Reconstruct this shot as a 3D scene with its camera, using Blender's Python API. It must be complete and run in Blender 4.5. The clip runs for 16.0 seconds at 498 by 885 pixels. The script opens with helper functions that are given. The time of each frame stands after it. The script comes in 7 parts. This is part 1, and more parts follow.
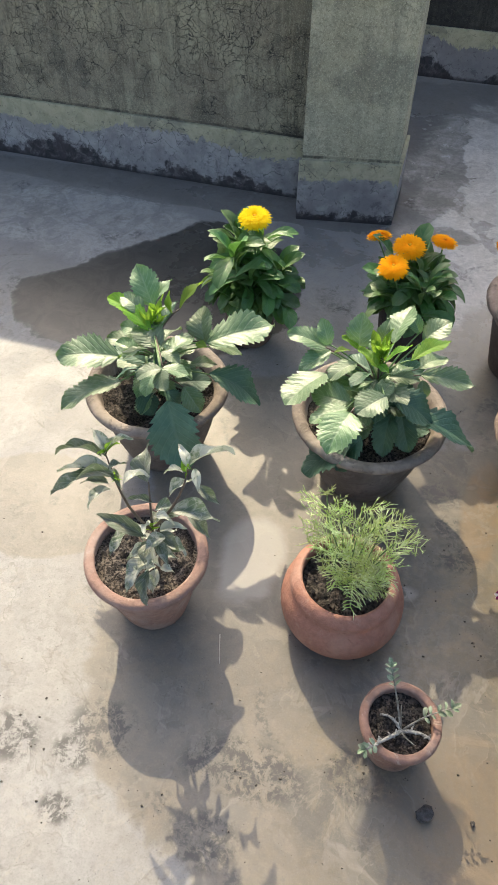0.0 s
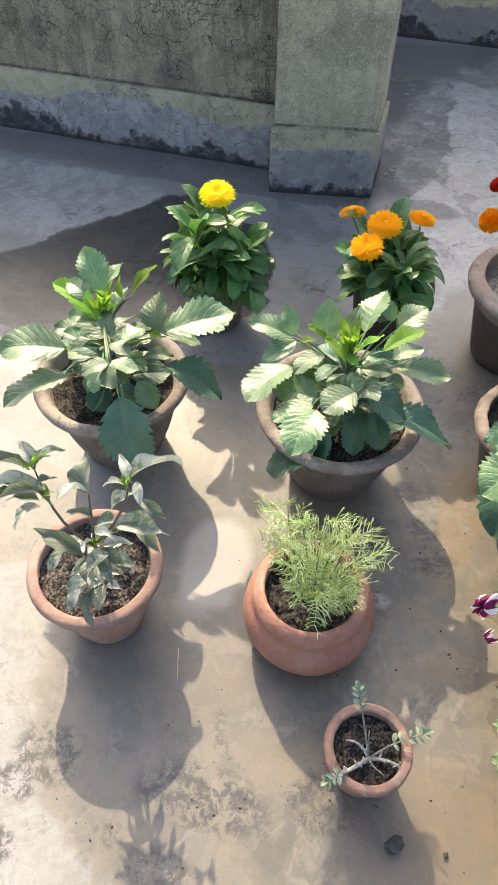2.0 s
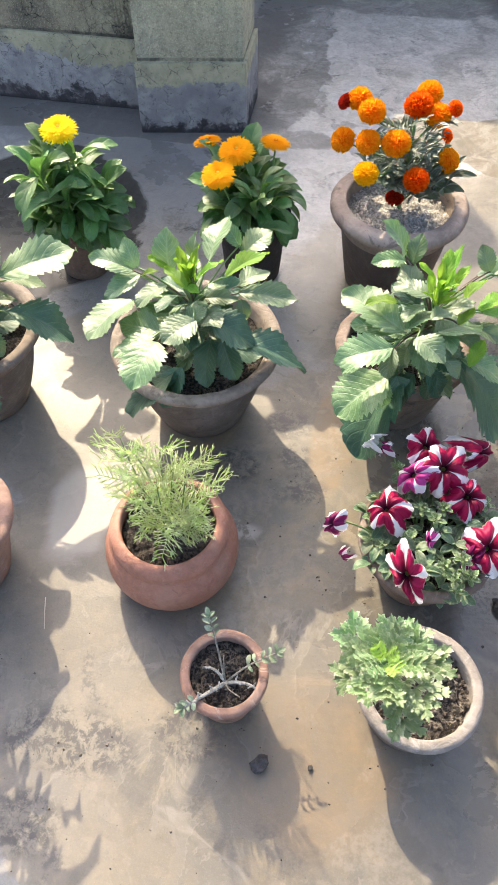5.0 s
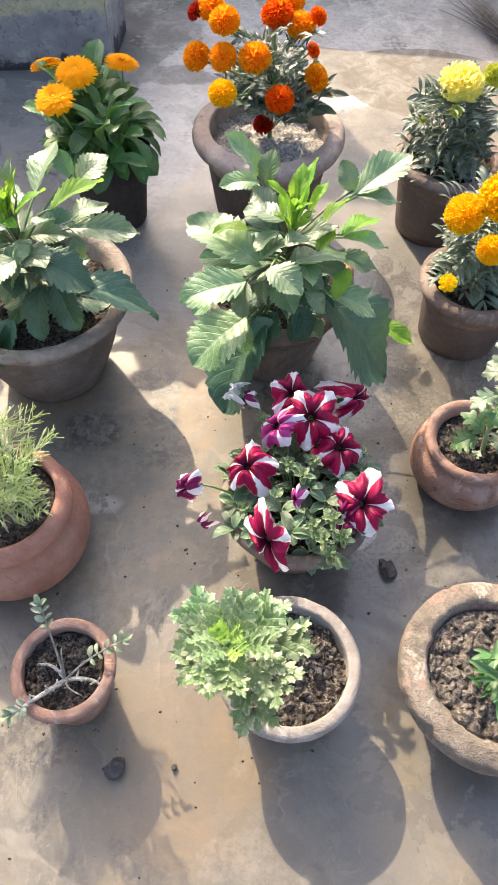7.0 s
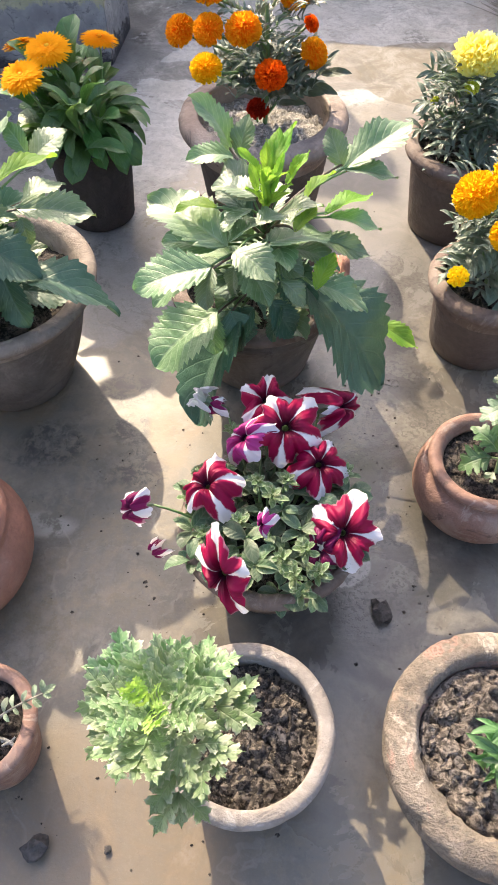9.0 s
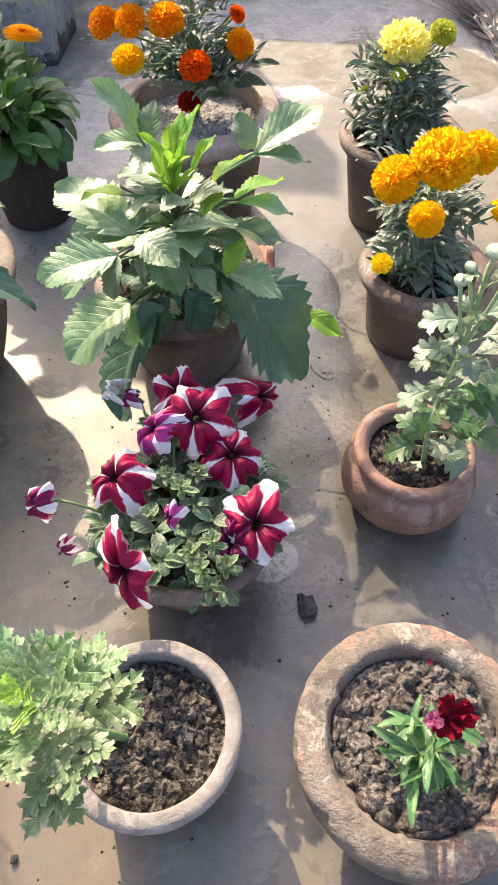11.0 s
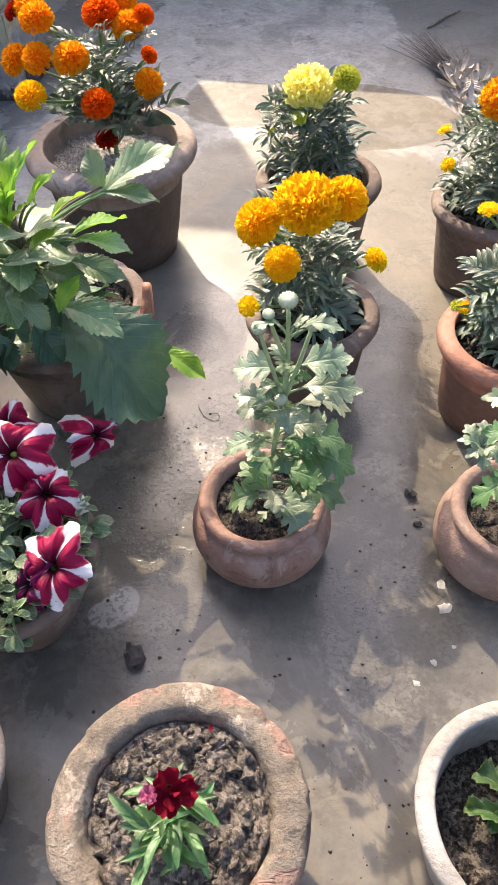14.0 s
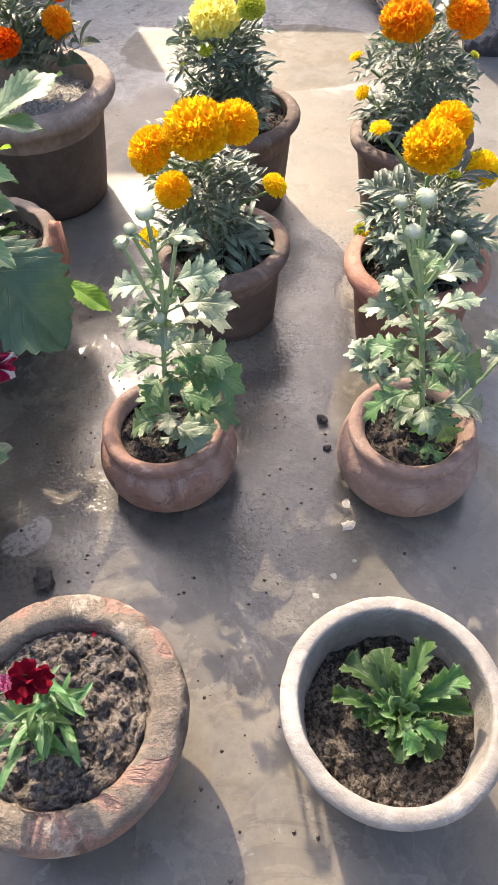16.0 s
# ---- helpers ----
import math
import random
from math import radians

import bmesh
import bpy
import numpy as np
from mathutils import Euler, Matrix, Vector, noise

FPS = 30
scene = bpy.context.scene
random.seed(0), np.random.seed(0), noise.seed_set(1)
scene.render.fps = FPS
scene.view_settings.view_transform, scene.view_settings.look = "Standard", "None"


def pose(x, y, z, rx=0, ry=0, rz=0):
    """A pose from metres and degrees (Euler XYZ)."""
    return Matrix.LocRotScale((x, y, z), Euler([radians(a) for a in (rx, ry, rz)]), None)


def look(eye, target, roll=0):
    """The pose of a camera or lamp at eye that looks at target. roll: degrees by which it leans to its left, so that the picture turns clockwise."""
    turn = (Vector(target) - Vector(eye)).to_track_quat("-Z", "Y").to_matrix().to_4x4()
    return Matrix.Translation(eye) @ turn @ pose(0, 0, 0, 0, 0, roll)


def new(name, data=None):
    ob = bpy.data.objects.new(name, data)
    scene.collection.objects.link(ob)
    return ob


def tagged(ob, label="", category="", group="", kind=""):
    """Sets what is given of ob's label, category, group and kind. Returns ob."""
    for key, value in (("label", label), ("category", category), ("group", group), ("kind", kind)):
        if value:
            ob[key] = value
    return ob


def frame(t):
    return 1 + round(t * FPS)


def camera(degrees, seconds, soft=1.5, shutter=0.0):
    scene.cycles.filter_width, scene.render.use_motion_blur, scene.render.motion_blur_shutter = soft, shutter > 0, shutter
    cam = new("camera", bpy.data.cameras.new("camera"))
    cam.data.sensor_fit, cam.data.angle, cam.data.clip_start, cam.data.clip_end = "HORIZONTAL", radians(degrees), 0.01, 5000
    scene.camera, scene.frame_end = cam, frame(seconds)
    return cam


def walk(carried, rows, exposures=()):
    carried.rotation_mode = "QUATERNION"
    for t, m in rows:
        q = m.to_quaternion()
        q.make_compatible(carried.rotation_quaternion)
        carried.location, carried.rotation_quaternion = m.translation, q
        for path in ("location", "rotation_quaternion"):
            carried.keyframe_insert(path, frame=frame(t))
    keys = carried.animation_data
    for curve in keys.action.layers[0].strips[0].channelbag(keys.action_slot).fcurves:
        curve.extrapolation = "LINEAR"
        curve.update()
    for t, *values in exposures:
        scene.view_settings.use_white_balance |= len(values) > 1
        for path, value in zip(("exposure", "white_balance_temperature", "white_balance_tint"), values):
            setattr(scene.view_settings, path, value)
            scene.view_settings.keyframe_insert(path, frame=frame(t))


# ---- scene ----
cam = camera(38.7, 16.0)
PATH = [
    (0, (0.974, 0.6, 1.289), (0.596, 1.853, -0.223), 0.2),
    (0.5, (0.966, 0.641, 1.265), (0.653, 1.883, -0.272), 0.7),
    (1, (0.96, 0.672, 1.254), (0.655, 1.887, -0.306), 0.2),
    (1.5, (0.969, 0.704, 1.241), (0.646, 1.921, -0.313), 1.3),
    (2, (0.998, 0.722, 1.239), (0.662, 1.923, -0.325), 0.6),
    (2.5, (1.016, 0.732, 1.235), (0.684, 1.928, -0.334), 0.2),
    (3, (1.039, 0.744, 1.23), (0.714, 1.936, -0.343), -0.4),
    (3.5, (1.051, 0.747, 1.225), (0.735, 1.951, -0.34), 0.6),
    (4, (1.088, 0.745, 1.217), (0.828, 1.941, -0.365), 1.1),
    (4.5, (1.139, 0.742, 1.207), (0.914, 1.926, -0.389), 0.9),
    (5, (1.194, 0.739, 1.189), (0.98, 1.885, -0.435), -0.2),
    (5.2, (1.227, 0.741, 1.178), (1.026, 1.881, -0.453), -0.7),
    (7.3, (1.344, 0.841, 1.008), (1.319, 1.94, -0.662), 4.2),
    (7.5, (1.358, 0.855, 0.981), (1.34, 1.945, -0.696), 5.0),
    (8, (1.39, 0.88, 0.937), (1.267, 1.981, -0.729), 1.2),
    (8.2, (1.4, 0.89, 0.927), (1.252, 2.002, -0.729), -0.1),
    (10.3, (1.446, 0.913, 0.884), (1.273, 2.124, -0.698), -0.8),
    (10.5, (1.465, 0.912, 0.879), (1.294, 2.112, -0.712), -1.3),
    (11, (1.51, 0.915, 0.873), (1.371, 2.102, -0.731), -0.8),
    (11.5, (1.561, 0.915, 0.876), (1.406, 2.103, -0.726), -1.5),
    (12, (1.605, 0.918, 0.868), (1.419, 2.091, -0.742), -1.2),
    (12.5, (1.637, 0.935, 0.868), (1.575, 2.127, -0.736), 1.7),
    (13, (1.695, 0.953, 0.87), (1.521, 2.19, -0.692), 0.3),
    (13.5, (1.731, 0.972, 0.858), (1.469, 2.211, -0.691), -1.1),
    (14, (1.757, 0.979, 0.856), (1.5, 2.223, -0.689), -1.4),
    (14.5, (1.786, 0.97, 0.848), (1.496, 2.191, -0.709), -2.4),
    (15, (1.832, 0.952, 0.841), (1.503, 2.151, -0.725), -4.6),
    (15.5, (1.869, 0.943, 0.83), (1.577, 2.127, -0.755), -4.4),
    (16, (1.901, 0.945, 0.827), (1.637, 2.124, -0.766), -4.3),
]
EXPOSURES = [(0, 0.99, 6500, 8), (2.5, 1.45, 6560, 10), (5, 1.60, 6560, 11), (8, 1.56, 6560, 14), (12, 1.43, 6560, 15), (16, 1.34, 6560, 16)]
walk(cam, [(t, look(eye, target, roll)) for t, eye, target, roll in PATH], EXPOSURES)

# ---- light ----
SUN_WAY = Vector((0.635, -1.143, -1.0))
world = bpy.data.worlds.new("sky")
scene.world = world
world.use_nodes = True
wn = world.node_tree
sky = wn.nodes.new("ShaderNodeTexSky")
sky.sky_type = "NISHITA"
sky.sun_disc = False
sky.sun_elevation = radians(37.4)
sky.sun_rotation = radians(-29.0)
sky.air_density, sky.dust_density, sky.ozone_density = 0.9, 4.2, 0.5
wn.links.new(sky.outputs[0], wn.nodes["Background"].inputs[0])
wn.nodes["Background"].inputs[1].default_value = 0.158
sun = new("sun", bpy.data.lights.new("sun", "SUN"))
sun.data.energy, sun.data.angle, sun.data.color = 2.75, radians(0.53), (1.0, 0.855, 0.61)
sun.matrix_world = look((0, 0, 6), Vector((0, 0, 6)) + SUN_WAY)


# ---- materials ----
def shader(name):
    m = bpy.data.materials.new(name)
    m.use_nodes = True
    nt = m.node_tree
    return m, nt, nt.nodes["Principled BSDF"]


def node(nt, kind, ins=None, **props):
    n = nt.nodes.new("ShaderNode" + kind)
    for k, v in props.items():
        setattr(n, k, v)
    for k, v in (ins or {}).items():
        if isinstance(v, bpy.types.NodeSocket):
            nt.links.new(v, n.inputs[k])
        else:
            n.inputs[k].default_value = v
    return n


def rgb(c):
    return (*c, 1.0)


def mixc(nt, fac, a, b, mode="MIX"):
    n = node(nt, "Mix", data_type="RGBA", blend_type=mode)
    for k, v in ((0, fac), (6, a), (7, b)):
        if isinstance(v, bpy.types.NodeSocket):
            nt.links.new(v, n.inputs[k])
        else:
            n.inputs[k].default_value = rgb(v) if k > 0 and len(v) == 3 else v
    return n.outputs[2]


def maths(nt, op, a, b=0.0, c=0.0, clamp=False):
    n = node(nt, "Math", {0: a, 1: b, 2: c}, operation=op, use_clamp=clamp)
    return n.outputs[0]


def ramp(nt, fac, lo, hi):
    return node(nt, "MapRange", {0: fac, 1: lo, 2: hi, 3: 0.0, 4: 1.0}, clamp=True, interpolation_type="SMOOTHSTEP").outputs[0]


def grain(nt, coord, scale, detail=4.0, rough=0.6, warp=0.0, stretch=None):
    if stretch:
        coord = node(nt, "Mapping", {0: coord, 3: stretch}).outputs[0]
    return node(nt, "TexNoise", {"Vector": coord, "Scale": scale, "Detail": detail, "Roughness": rough, "Distortion": warp}).outputs[0]


def bump(nt, bsdf, height, strength, distance):
    b = node(nt, "Bump", {"Height": height, "Strength": strength, "Distance": distance})
    nt.links.new(b.outputs[0], bsdf.inputs["Normal"])


def place_coord(nt):
    """Coordinates in metres in the world."""
    return node(nt, "NewGeometry").outputs["Position"]


def thing_coord(nt):
    return node(nt, "TexCoord").outputs["Object"]


def worn_clay():
    """Thick old clay, its skin weathered to a sandy crust and flaked off to red in places."""
    m, nt, bs = shader("flaking_clay")
    co = thing_coord(nt)
    crust, flake = grain(nt, co, 16, 7, 0.7, 0.5), grain(nt, co, 8, 6, 0.62, 0.9)
    fine, pale = grain(nt, co, 170, 4, 0.75), grain(nt, co, 11, 6, 0.65, 0.6)
    c = mixc(nt, ramp(nt, crust, 0.36, 0.64), (0.195, 0.16, 0.125), (0.29, 0.24, 0.19))
    c = mixc(nt, maths(nt, "MULTIPLY", ramp(nt, flake, 0.50, 0.53), 0.8), c, (0.36, 0.215, 0.17))
    c = mixc(nt, maths(nt, "MULTIPLY", ramp(nt, pale, 0.57, 0.60), 0.7), c, (0.52, 0.45, 0.37))
    c = mixc(nt, maths(nt, "MULTIPLY", ramp(nt, fine, 0.48, 0.60), 0.45), c, (0.10, 0.083, 0.066))
    c = mixc(nt, maths(nt, "MULTIPLY", ramp(nt, crust, 0.44, 0.34), 0.65), c, (0.12, 0.10, 0.08))
    c = mixc(nt, maths(nt, "MULTIPLY", ramp(nt, grain(nt, co, 13, 6, 0.7, 1.2), 0.55, 0.62), 0.55), c, (0.13, 0.115, 0.10))
    nt.links.new(c, bs.inputs["Base Color"])
    bs.inputs["Roughness"].default_value = 0.9
    h = maths(nt, "SUBTRACT", maths(nt, "ADD", maths(nt, "MULTIPLY", crust, 1.2), maths(nt, "MULTIPLY_ADD", grain(nt, co, 80, 5, 0.8), 0.7, maths(nt, "MULTIPLY", fine, 0.4))), maths(nt, "MULTIPLY", ramp(nt, flake, 0.52, 0.55), 0.3))
    bump(nt, bs, h, 0.95, 0.008)
    return m


def terracotta(name, base, dust, dark, dusty=0.5, rough=0.82, streak=0.3, patch=30.0, spot=0.55):
    m, nt, bs = shader(name)
    co = thing_coord(nt)
    big = grain(nt, co, 9, 4, 0.6, 0.4)
    fine = grain(nt, co, 90, 3, 0.7)
    spots = grain(nt, co, patch, 6, 0.75, 0.8)
    tall = grain(nt, co, 14, 3, 0.6, 0.2, (1, 1, 0.12))
    c = mixc(nt, ramp(nt, fine, 0.3, 0.7), base, tuple(0.78 * v for v in base))
    c = mixc(nt, maths(nt, "MULTIPLY", ramp(nt, big, 0.45, 0.7), dusty), c, dust)
    c = mixc(nt, maths(nt, "MULTIPLY", ramp(nt, tall, 0.52, 0.7), streak), c, dark)
    c = mixc(nt, maths(nt, "MULTIPLY", ramp(nt, spots, 0.57, 0.66), spot), c, dark)
    c = mixc(nt, maths(nt, "MULTIPLY", ramp(nt, spots, 0.45, 0.34), dusty * 0.75), c, dust)
    nt.links.new(c, bs.inputs["Base Color"])
    bs.inputs["Roughness"].default_value = rough
    bump(nt, bs, maths(nt, "ADD", fine, maths(nt, "MULTIPLY", spots, 1.5)), 0.45, 0.005)
    return m


def soil_stuff(name, dark, light, scale=60, rough=0.95, pit=0.5):
    m, nt, bs = shader(name)
    co = place_coord(nt)
    a, b = grain(nt, co, scale, 5, 0.7), grain(nt, co, scale * 0.25, 3, 0.6)
    c = mixc(nt, ramp(nt, a, 0.35, 0.7), dark, light)
    c = mixc(nt, maths(nt, "MULTIPLY", ramp(nt, b, 0.5, 0.7), 0.5), c, dark)
    rnd = node(nt, "NewGeometry").outputs["Random Per Island"]
    c = mixc(nt, maths(nt, "MULTIPLY", maths(nt, "POWER", rnd, 2.0), 0.75), c, light)
    c = mixc(nt, ramp(nt, grain(nt, co, scale * 3, 3, 0.7), 0.56, 0.44), c, tuple(pit * v for v in dark))
    nt.links.new(c, bs.inputs["Base Color"])
    nt.links.new(maths(nt, "MULTIPLY_ADD", b, 0.3, rough - 0.15), bs.inputs["Roughness"])
    bump(nt, bs, maths(nt, "ADD", grain(nt, co, scale * 4, 4, 0.8), a), 0.8, 0.005)
    return m


def leaf_stuff(name, c1, c2, vein, rough=0.42, glow=0.3, veins=9.0, vein_mix=0.5, rim=None, tip=None, spread=0.25, coat=0.0, fuzz=0.15, spec=0.9, coat_rough=0.48):
    """A leaf's skin: two greens in blotches, midrib and side veins from the leaf's own coordinates."""
    m, nt, bs = shader(name)
    uv = node(nt, "UVMap").outputs[0]
    sep = node(nt, "SeparateXYZ", {0: uv})
    a = maths(nt, "ABSOLUTE", maths(nt, "MULTIPLY_ADD", sep.outputs[0], 2.0, -1.0))
    side = maths(nt, "SINE", maths(nt, "MULTIPLY", maths(nt, "MULTIPLY_ADD", a, -0.30, sep.outputs[1]), veins * 6.283))
    lines = maths(nt, "MAXIMUM", ramp(nt, side, 0.86, 1.0), ramp(nt, a, 0.09, 0.02))
    pos = place_coord(nt)
    blot = grain(nt, pos, 38, 4, 0.65, 0.5)
    rnd = node(nt, "ObjectInfo").outputs["Random"]
    c = mixc(nt, ramp(nt, blot, 0.35, 0.68), c1, c2)
    if rim:
        c = mixc(nt, ramp(nt, maths(nt, "ADD", a, maths(nt, "MULTIPLY", blot, 0.5)), 0.85, 1.2), c, rim)
    if tip:
        c = mixc(nt, ramp(nt, maths(nt, "ADD", grain(nt, pos, 55, 4, 0.7, 0.8), maths(nt, "MULTIPLY", rnd, 0.3)), 0.58, 0.74), c, tip)
    c = mixc(nt, maths(nt, "MULTIPLY", lines, vein_mix), c, vein)
    val = maths(nt, "MULTIPLY_ADD", rnd, 2 * spread, 1 - spread)
    hsv = node(nt, "HueSaturation", {"Hue": maths(nt, "MULTIPLY_ADD", rnd, 0.03, 0.485), "Saturation": 1.0, "Value": val, "Color": c})
    c = hsv.outputs[0]
    nt.links.new(c, bs.inputs["Base Color"])
    nt.links.new(maths(nt, "MULTIPLY_ADD", blot, 0.25, rough - 0.1), bs.inputs["Roughness"])
    bs.inputs["Specular IOR Level"].default_value = spec
    bs.inputs["Sheen Weight"].default_value = fuzz
    bs.inputs["Coat Weight"].default_value = coat
    bs.inputs["Coat Roughness"].default_value = coat_rough
    quilt = node(nt, "TexVoronoi", {"Vector": pos, "Scale": 260.0}, feature="SMOOTH_F1").outputs[0]
    h = maths(nt, "SUBTRACT", maths(nt, "MULTIPLY_ADD", grain(nt, pos, 130, 4, 0.65), 1.2, maths(nt, "MULTIPLY", quilt, -0.5)), maths(nt, "MULTIPLY_ADD", side, 0.12, lines))
    bump(nt, bs, h, 0.50, 0.0018)
    tr = node(nt, "BsdfTranslucent", {"Color": mixc(nt, 0.4 if glow > 0.35 else 0.15, c, (0.5, 0.75, 0.08), "MIX")})
    mx = node(nt, "MixShader", {0: glow, 1: bs.outputs[0], 2: tr.outputs[0]})
    nt.links.new(mx.outputs[0], nt.nodes["Material Output"].inputs[0])
    return m


def petal_stuff(name, inner, outer, glow=0.3, rough=0.6, spread=0.25):
    m, nt, bs = shader(name)
    sep = node(nt, "SeparateXYZ", {0: node(nt, "UVMap").outputs[0]})
    isl = node(nt, "NewGeometry").outputs["Random Per Island"]
    fine = grain(nt, place_coord(nt), 300, 2, 0.6)
    c = mixc(nt, ramp(nt, sep.outputs[1], 0.1, 0.9), inner, outer)
    v = maths(nt, "ADD", maths(nt, "MULTIPLY_ADD", isl, spread, 1 - spread * 0.6), maths(nt, "MULTIPLY_ADD", fine, 0.2, -0.1))
    c = node(nt, "HueSaturation", {"Value": v, "Color": c}).outputs[0]
    nt.links.new(c, bs.inputs["Base Color"])
    bs.inputs["Roughness"].default_value = rough + 0.15
    bs.inputs["Specular IOR Level"].default_value = 0.08
    tr = node(nt, "BsdfTranslucent", {"Color": c})
    mx = node(nt, "MixShader", {0: glow, 1: bs.outputs[0], 2: tr.outputs[0]})
    nt.links.new(mx.outputs[0], nt.nodes["Material Output"].inputs[0])
    return m


def plain_stuff(name, c1, c2, scale=40, rough=0.7, bump_k=0.3):
    m, nt, bs = shader(name)
    co = thing_coord(nt)
    g = grain(nt, co, scale, 5, 0.7, 0.3)
    nt.links.new(mixc(nt, ramp(nt, g, 0.3, 0.7), c1, c2), bs.inputs["Base Color"])
    bs.inputs["Roughness"].default_value = rough
    bump(nt, bs, g, bump_k, 0.003)
    return m


def blob(nt, co, cx, cy, rx, ry, soft=0.12, ragged=0.8):
    """A stain of uneven outline on the floor: 1 inside."""
    s = node(nt, "SeparateXYZ", {0: co})
    dx = maths(nt, "DIVIDE", maths(nt, "SUBTRACT", s.outputs[0], cx), rx)
    dy = maths(nt, "DIVIDE", maths(nt, "SUBTRACT", s.outputs[1], cy), ry)
    d = maths(nt, "SQRT", maths(nt, "ADD", maths(nt, "MULTIPLY", dx, dx), maths(nt, "MULTIPLY", dy, dy)))
    wob = maths(nt, "MULTIPLY_ADD", grain(nt, co, 4.5, 6, 0.6, 0.6), ragged, -0.5 * ragged)
    return ramp(nt, maths(nt, "ADD", d, wob), 1.0 + soft, 1.0 - soft)


def cement_floor():
    """Smooth cement: pale where it is dry, tan and darker where watering has soaked it, with grit and old stains."""
    m, nt, bs = shader("cement_floor")
    co = place_coord(nt)
    big, mid = grain(nt, co, 1.7, 4, 0.6, 0.6), grain(nt, co, 7, 6, 0.68, 0.5)
    fine, speck = grain(nt, co, 70, 4, 0.7), grain(nt, co, 26, 6, 0.8, 0.2)
    blots, pits = grain(nt, co, 14, 6, 0.72, 1.0), grain(nt, co, 150, 3, 0.8)
    x, y = node(nt, "SeparateXYZ", {0: co}).outputs[0], node(nt, "SeparateXYZ", {0: co}).outputs[1]

    def both(a, b):
        return maths(nt, "MULTIPLY", a, b)

    def most(a, b):
        return maths(nt, "MAXIMUM", a, b)

    # dry cement
    c = mixc(nt, ramp(nt, big, 0.38, 0.62), (0.272, 0.261, 0.248), (0.233, 0.226, 0.216))
    c = mixc(nt, both(ramp(nt, mid, 0.42, 0.68), 0.5), c, (0.285, 0.272, 0.25))
    dry = most(blob(nt, co, 0.05, 0.80, 0.60, 0.55, 0.10, 0.5), blob(nt, co, -0.25, 1.62, 0.40, 0.30, 0.08, 0.5))
    c = mixc(nt, both(dry, 0.85), c, mixc(nt, ramp(nt, blots, 0.40, 0.60), (0.335, 0.325, 0.305), (0.285, 0.277, 0.26)))
    # pale dry patches; by the passage sky reflection is put into the colour
    pale = most(blob(nt, co, 1.12, 2.48, 0.24, 0.42, 0.08, 1.2), blob(nt, co, 1.30, 3.12, 0.46, 0.72, 0.05, 0.8))
    pale = most(pale, both(blob(nt, co, 1.40, 2.86, 0.55, 0.52, 0.10, 1.0), maths(nt, "MULTIPLY_ADD", ramp(nt, blots, 0.40, 0.56), 0.4, 0.35)))
    pale = most(pale, both(blob(nt, co, -0.12, 2.44, 0.46, 0.20, 0.15, 1.0), maths(nt, "MULTIPLY_ADD", ramp(nt, blots, 0.42, 0.56), 0.55, 0.2)))
    c = mixc(nt, both(pale, 0.92), c, mixc(nt, ramp(nt, blots, 0.4, 0.62), (0.62, 0.595, 0.545), (0.46, 0.44, 0.40)))
    # soaked by watering
    damp = blob(nt, co, 1.45, 1.13, 0.94, 0.46, 0.03, 0.3)
    damp = most(damp, blob(nt, co, 1.50, 1.36, 0.70, 0.50, 0.04, 0.6))
    damp = most(damp, both(blob(nt, co, 1.72, 1.82, 0.42, 0.34, 0.05, 1.2), 0.75))
    damp = most(damp, both(blob(nt, co, 1.50, 1.84, 0.19, 0.30, 0.05, 0.7), 0.8))
    damp = most(damp, both(blob(nt, co, 0.72, 1.62, 0.28, 0.28, 0.04), 0.5))
    damp = most(damp, both(blob(nt, co, 0.25, 1.36, 0.20, 0.14, 0.05, 0.9), 0.3))
    damp = most(damp, both(blob(nt, co, 1.62, 2.10, 0.55, 0.50, 0.06, 0.7), 0.65))
    tan = mixc(nt, ramp(nt, big, 0.40, 0.60), (0.208, 0.164, 0.100), (0.150, 0.130, 0.098))
    tan = mixc(nt, both(ramp(nt, mid, 0.44, 0.60), 0.7), tan, (0.098, 0.094, 0.084))
    tan = mixc(nt, both(ramp(nt, blots, 0.53, 0.64), 0.5), tan, (0.235, 0.197, 0.138))
    tan = mixc(nt, both(ramp(nt, grain(nt, co, 18, 7, 0.78, 0.3), 0.58, 0.64), 0.45), tan, (0.11, 0.10, 0.085))
    c = mixc(nt, damp, c, tan)
    ring = both(damp, maths(nt, "SUBTRACT", 1.0, damp))
    c = mixc(nt, both(ring, 1.6), c, (0.19, 0.155, 0.10))
    c = mixc(nt, both(both(damp, ramp(nt, maths(nt, "ADD", x, both(mid, 0.3)), 1.25, 0.95)), 0.5), c, mixc(nt, ramp(nt, blots, 0.4, 0.6), (0.235, 0.212, 0.182), (0.195, 0.178, 0.155)))
    # grain and specks
    c = mixc(nt, both(ramp(nt, fine, 0.42, 0.66), 0.28), c, (0.17, 0.16, 0.145))
    sand = grain(nt, co, 280, 3, 0.8)
    c = mixc(nt, both(ramp(nt, sand, 0.52, 0.64), 0.20), c, (0.13, 0.12, 0.105))
    c = mixc(nt, both(ramp(nt, sand, 0.46, 0.36), 0.10), c, (0.42, 0.39, 0.35))
    c = mixc(nt, both(ramp(nt, speck, 0.60, 0.69), 0.6), c, (0.11, 0.105, 0.10))
    c = mixc(nt, both(ramp(nt, grain(nt, co, 48, 6, 0.8, 0.3), 0.52, 0.68), 0.30), c, (0.12, 0.11, 0.098))
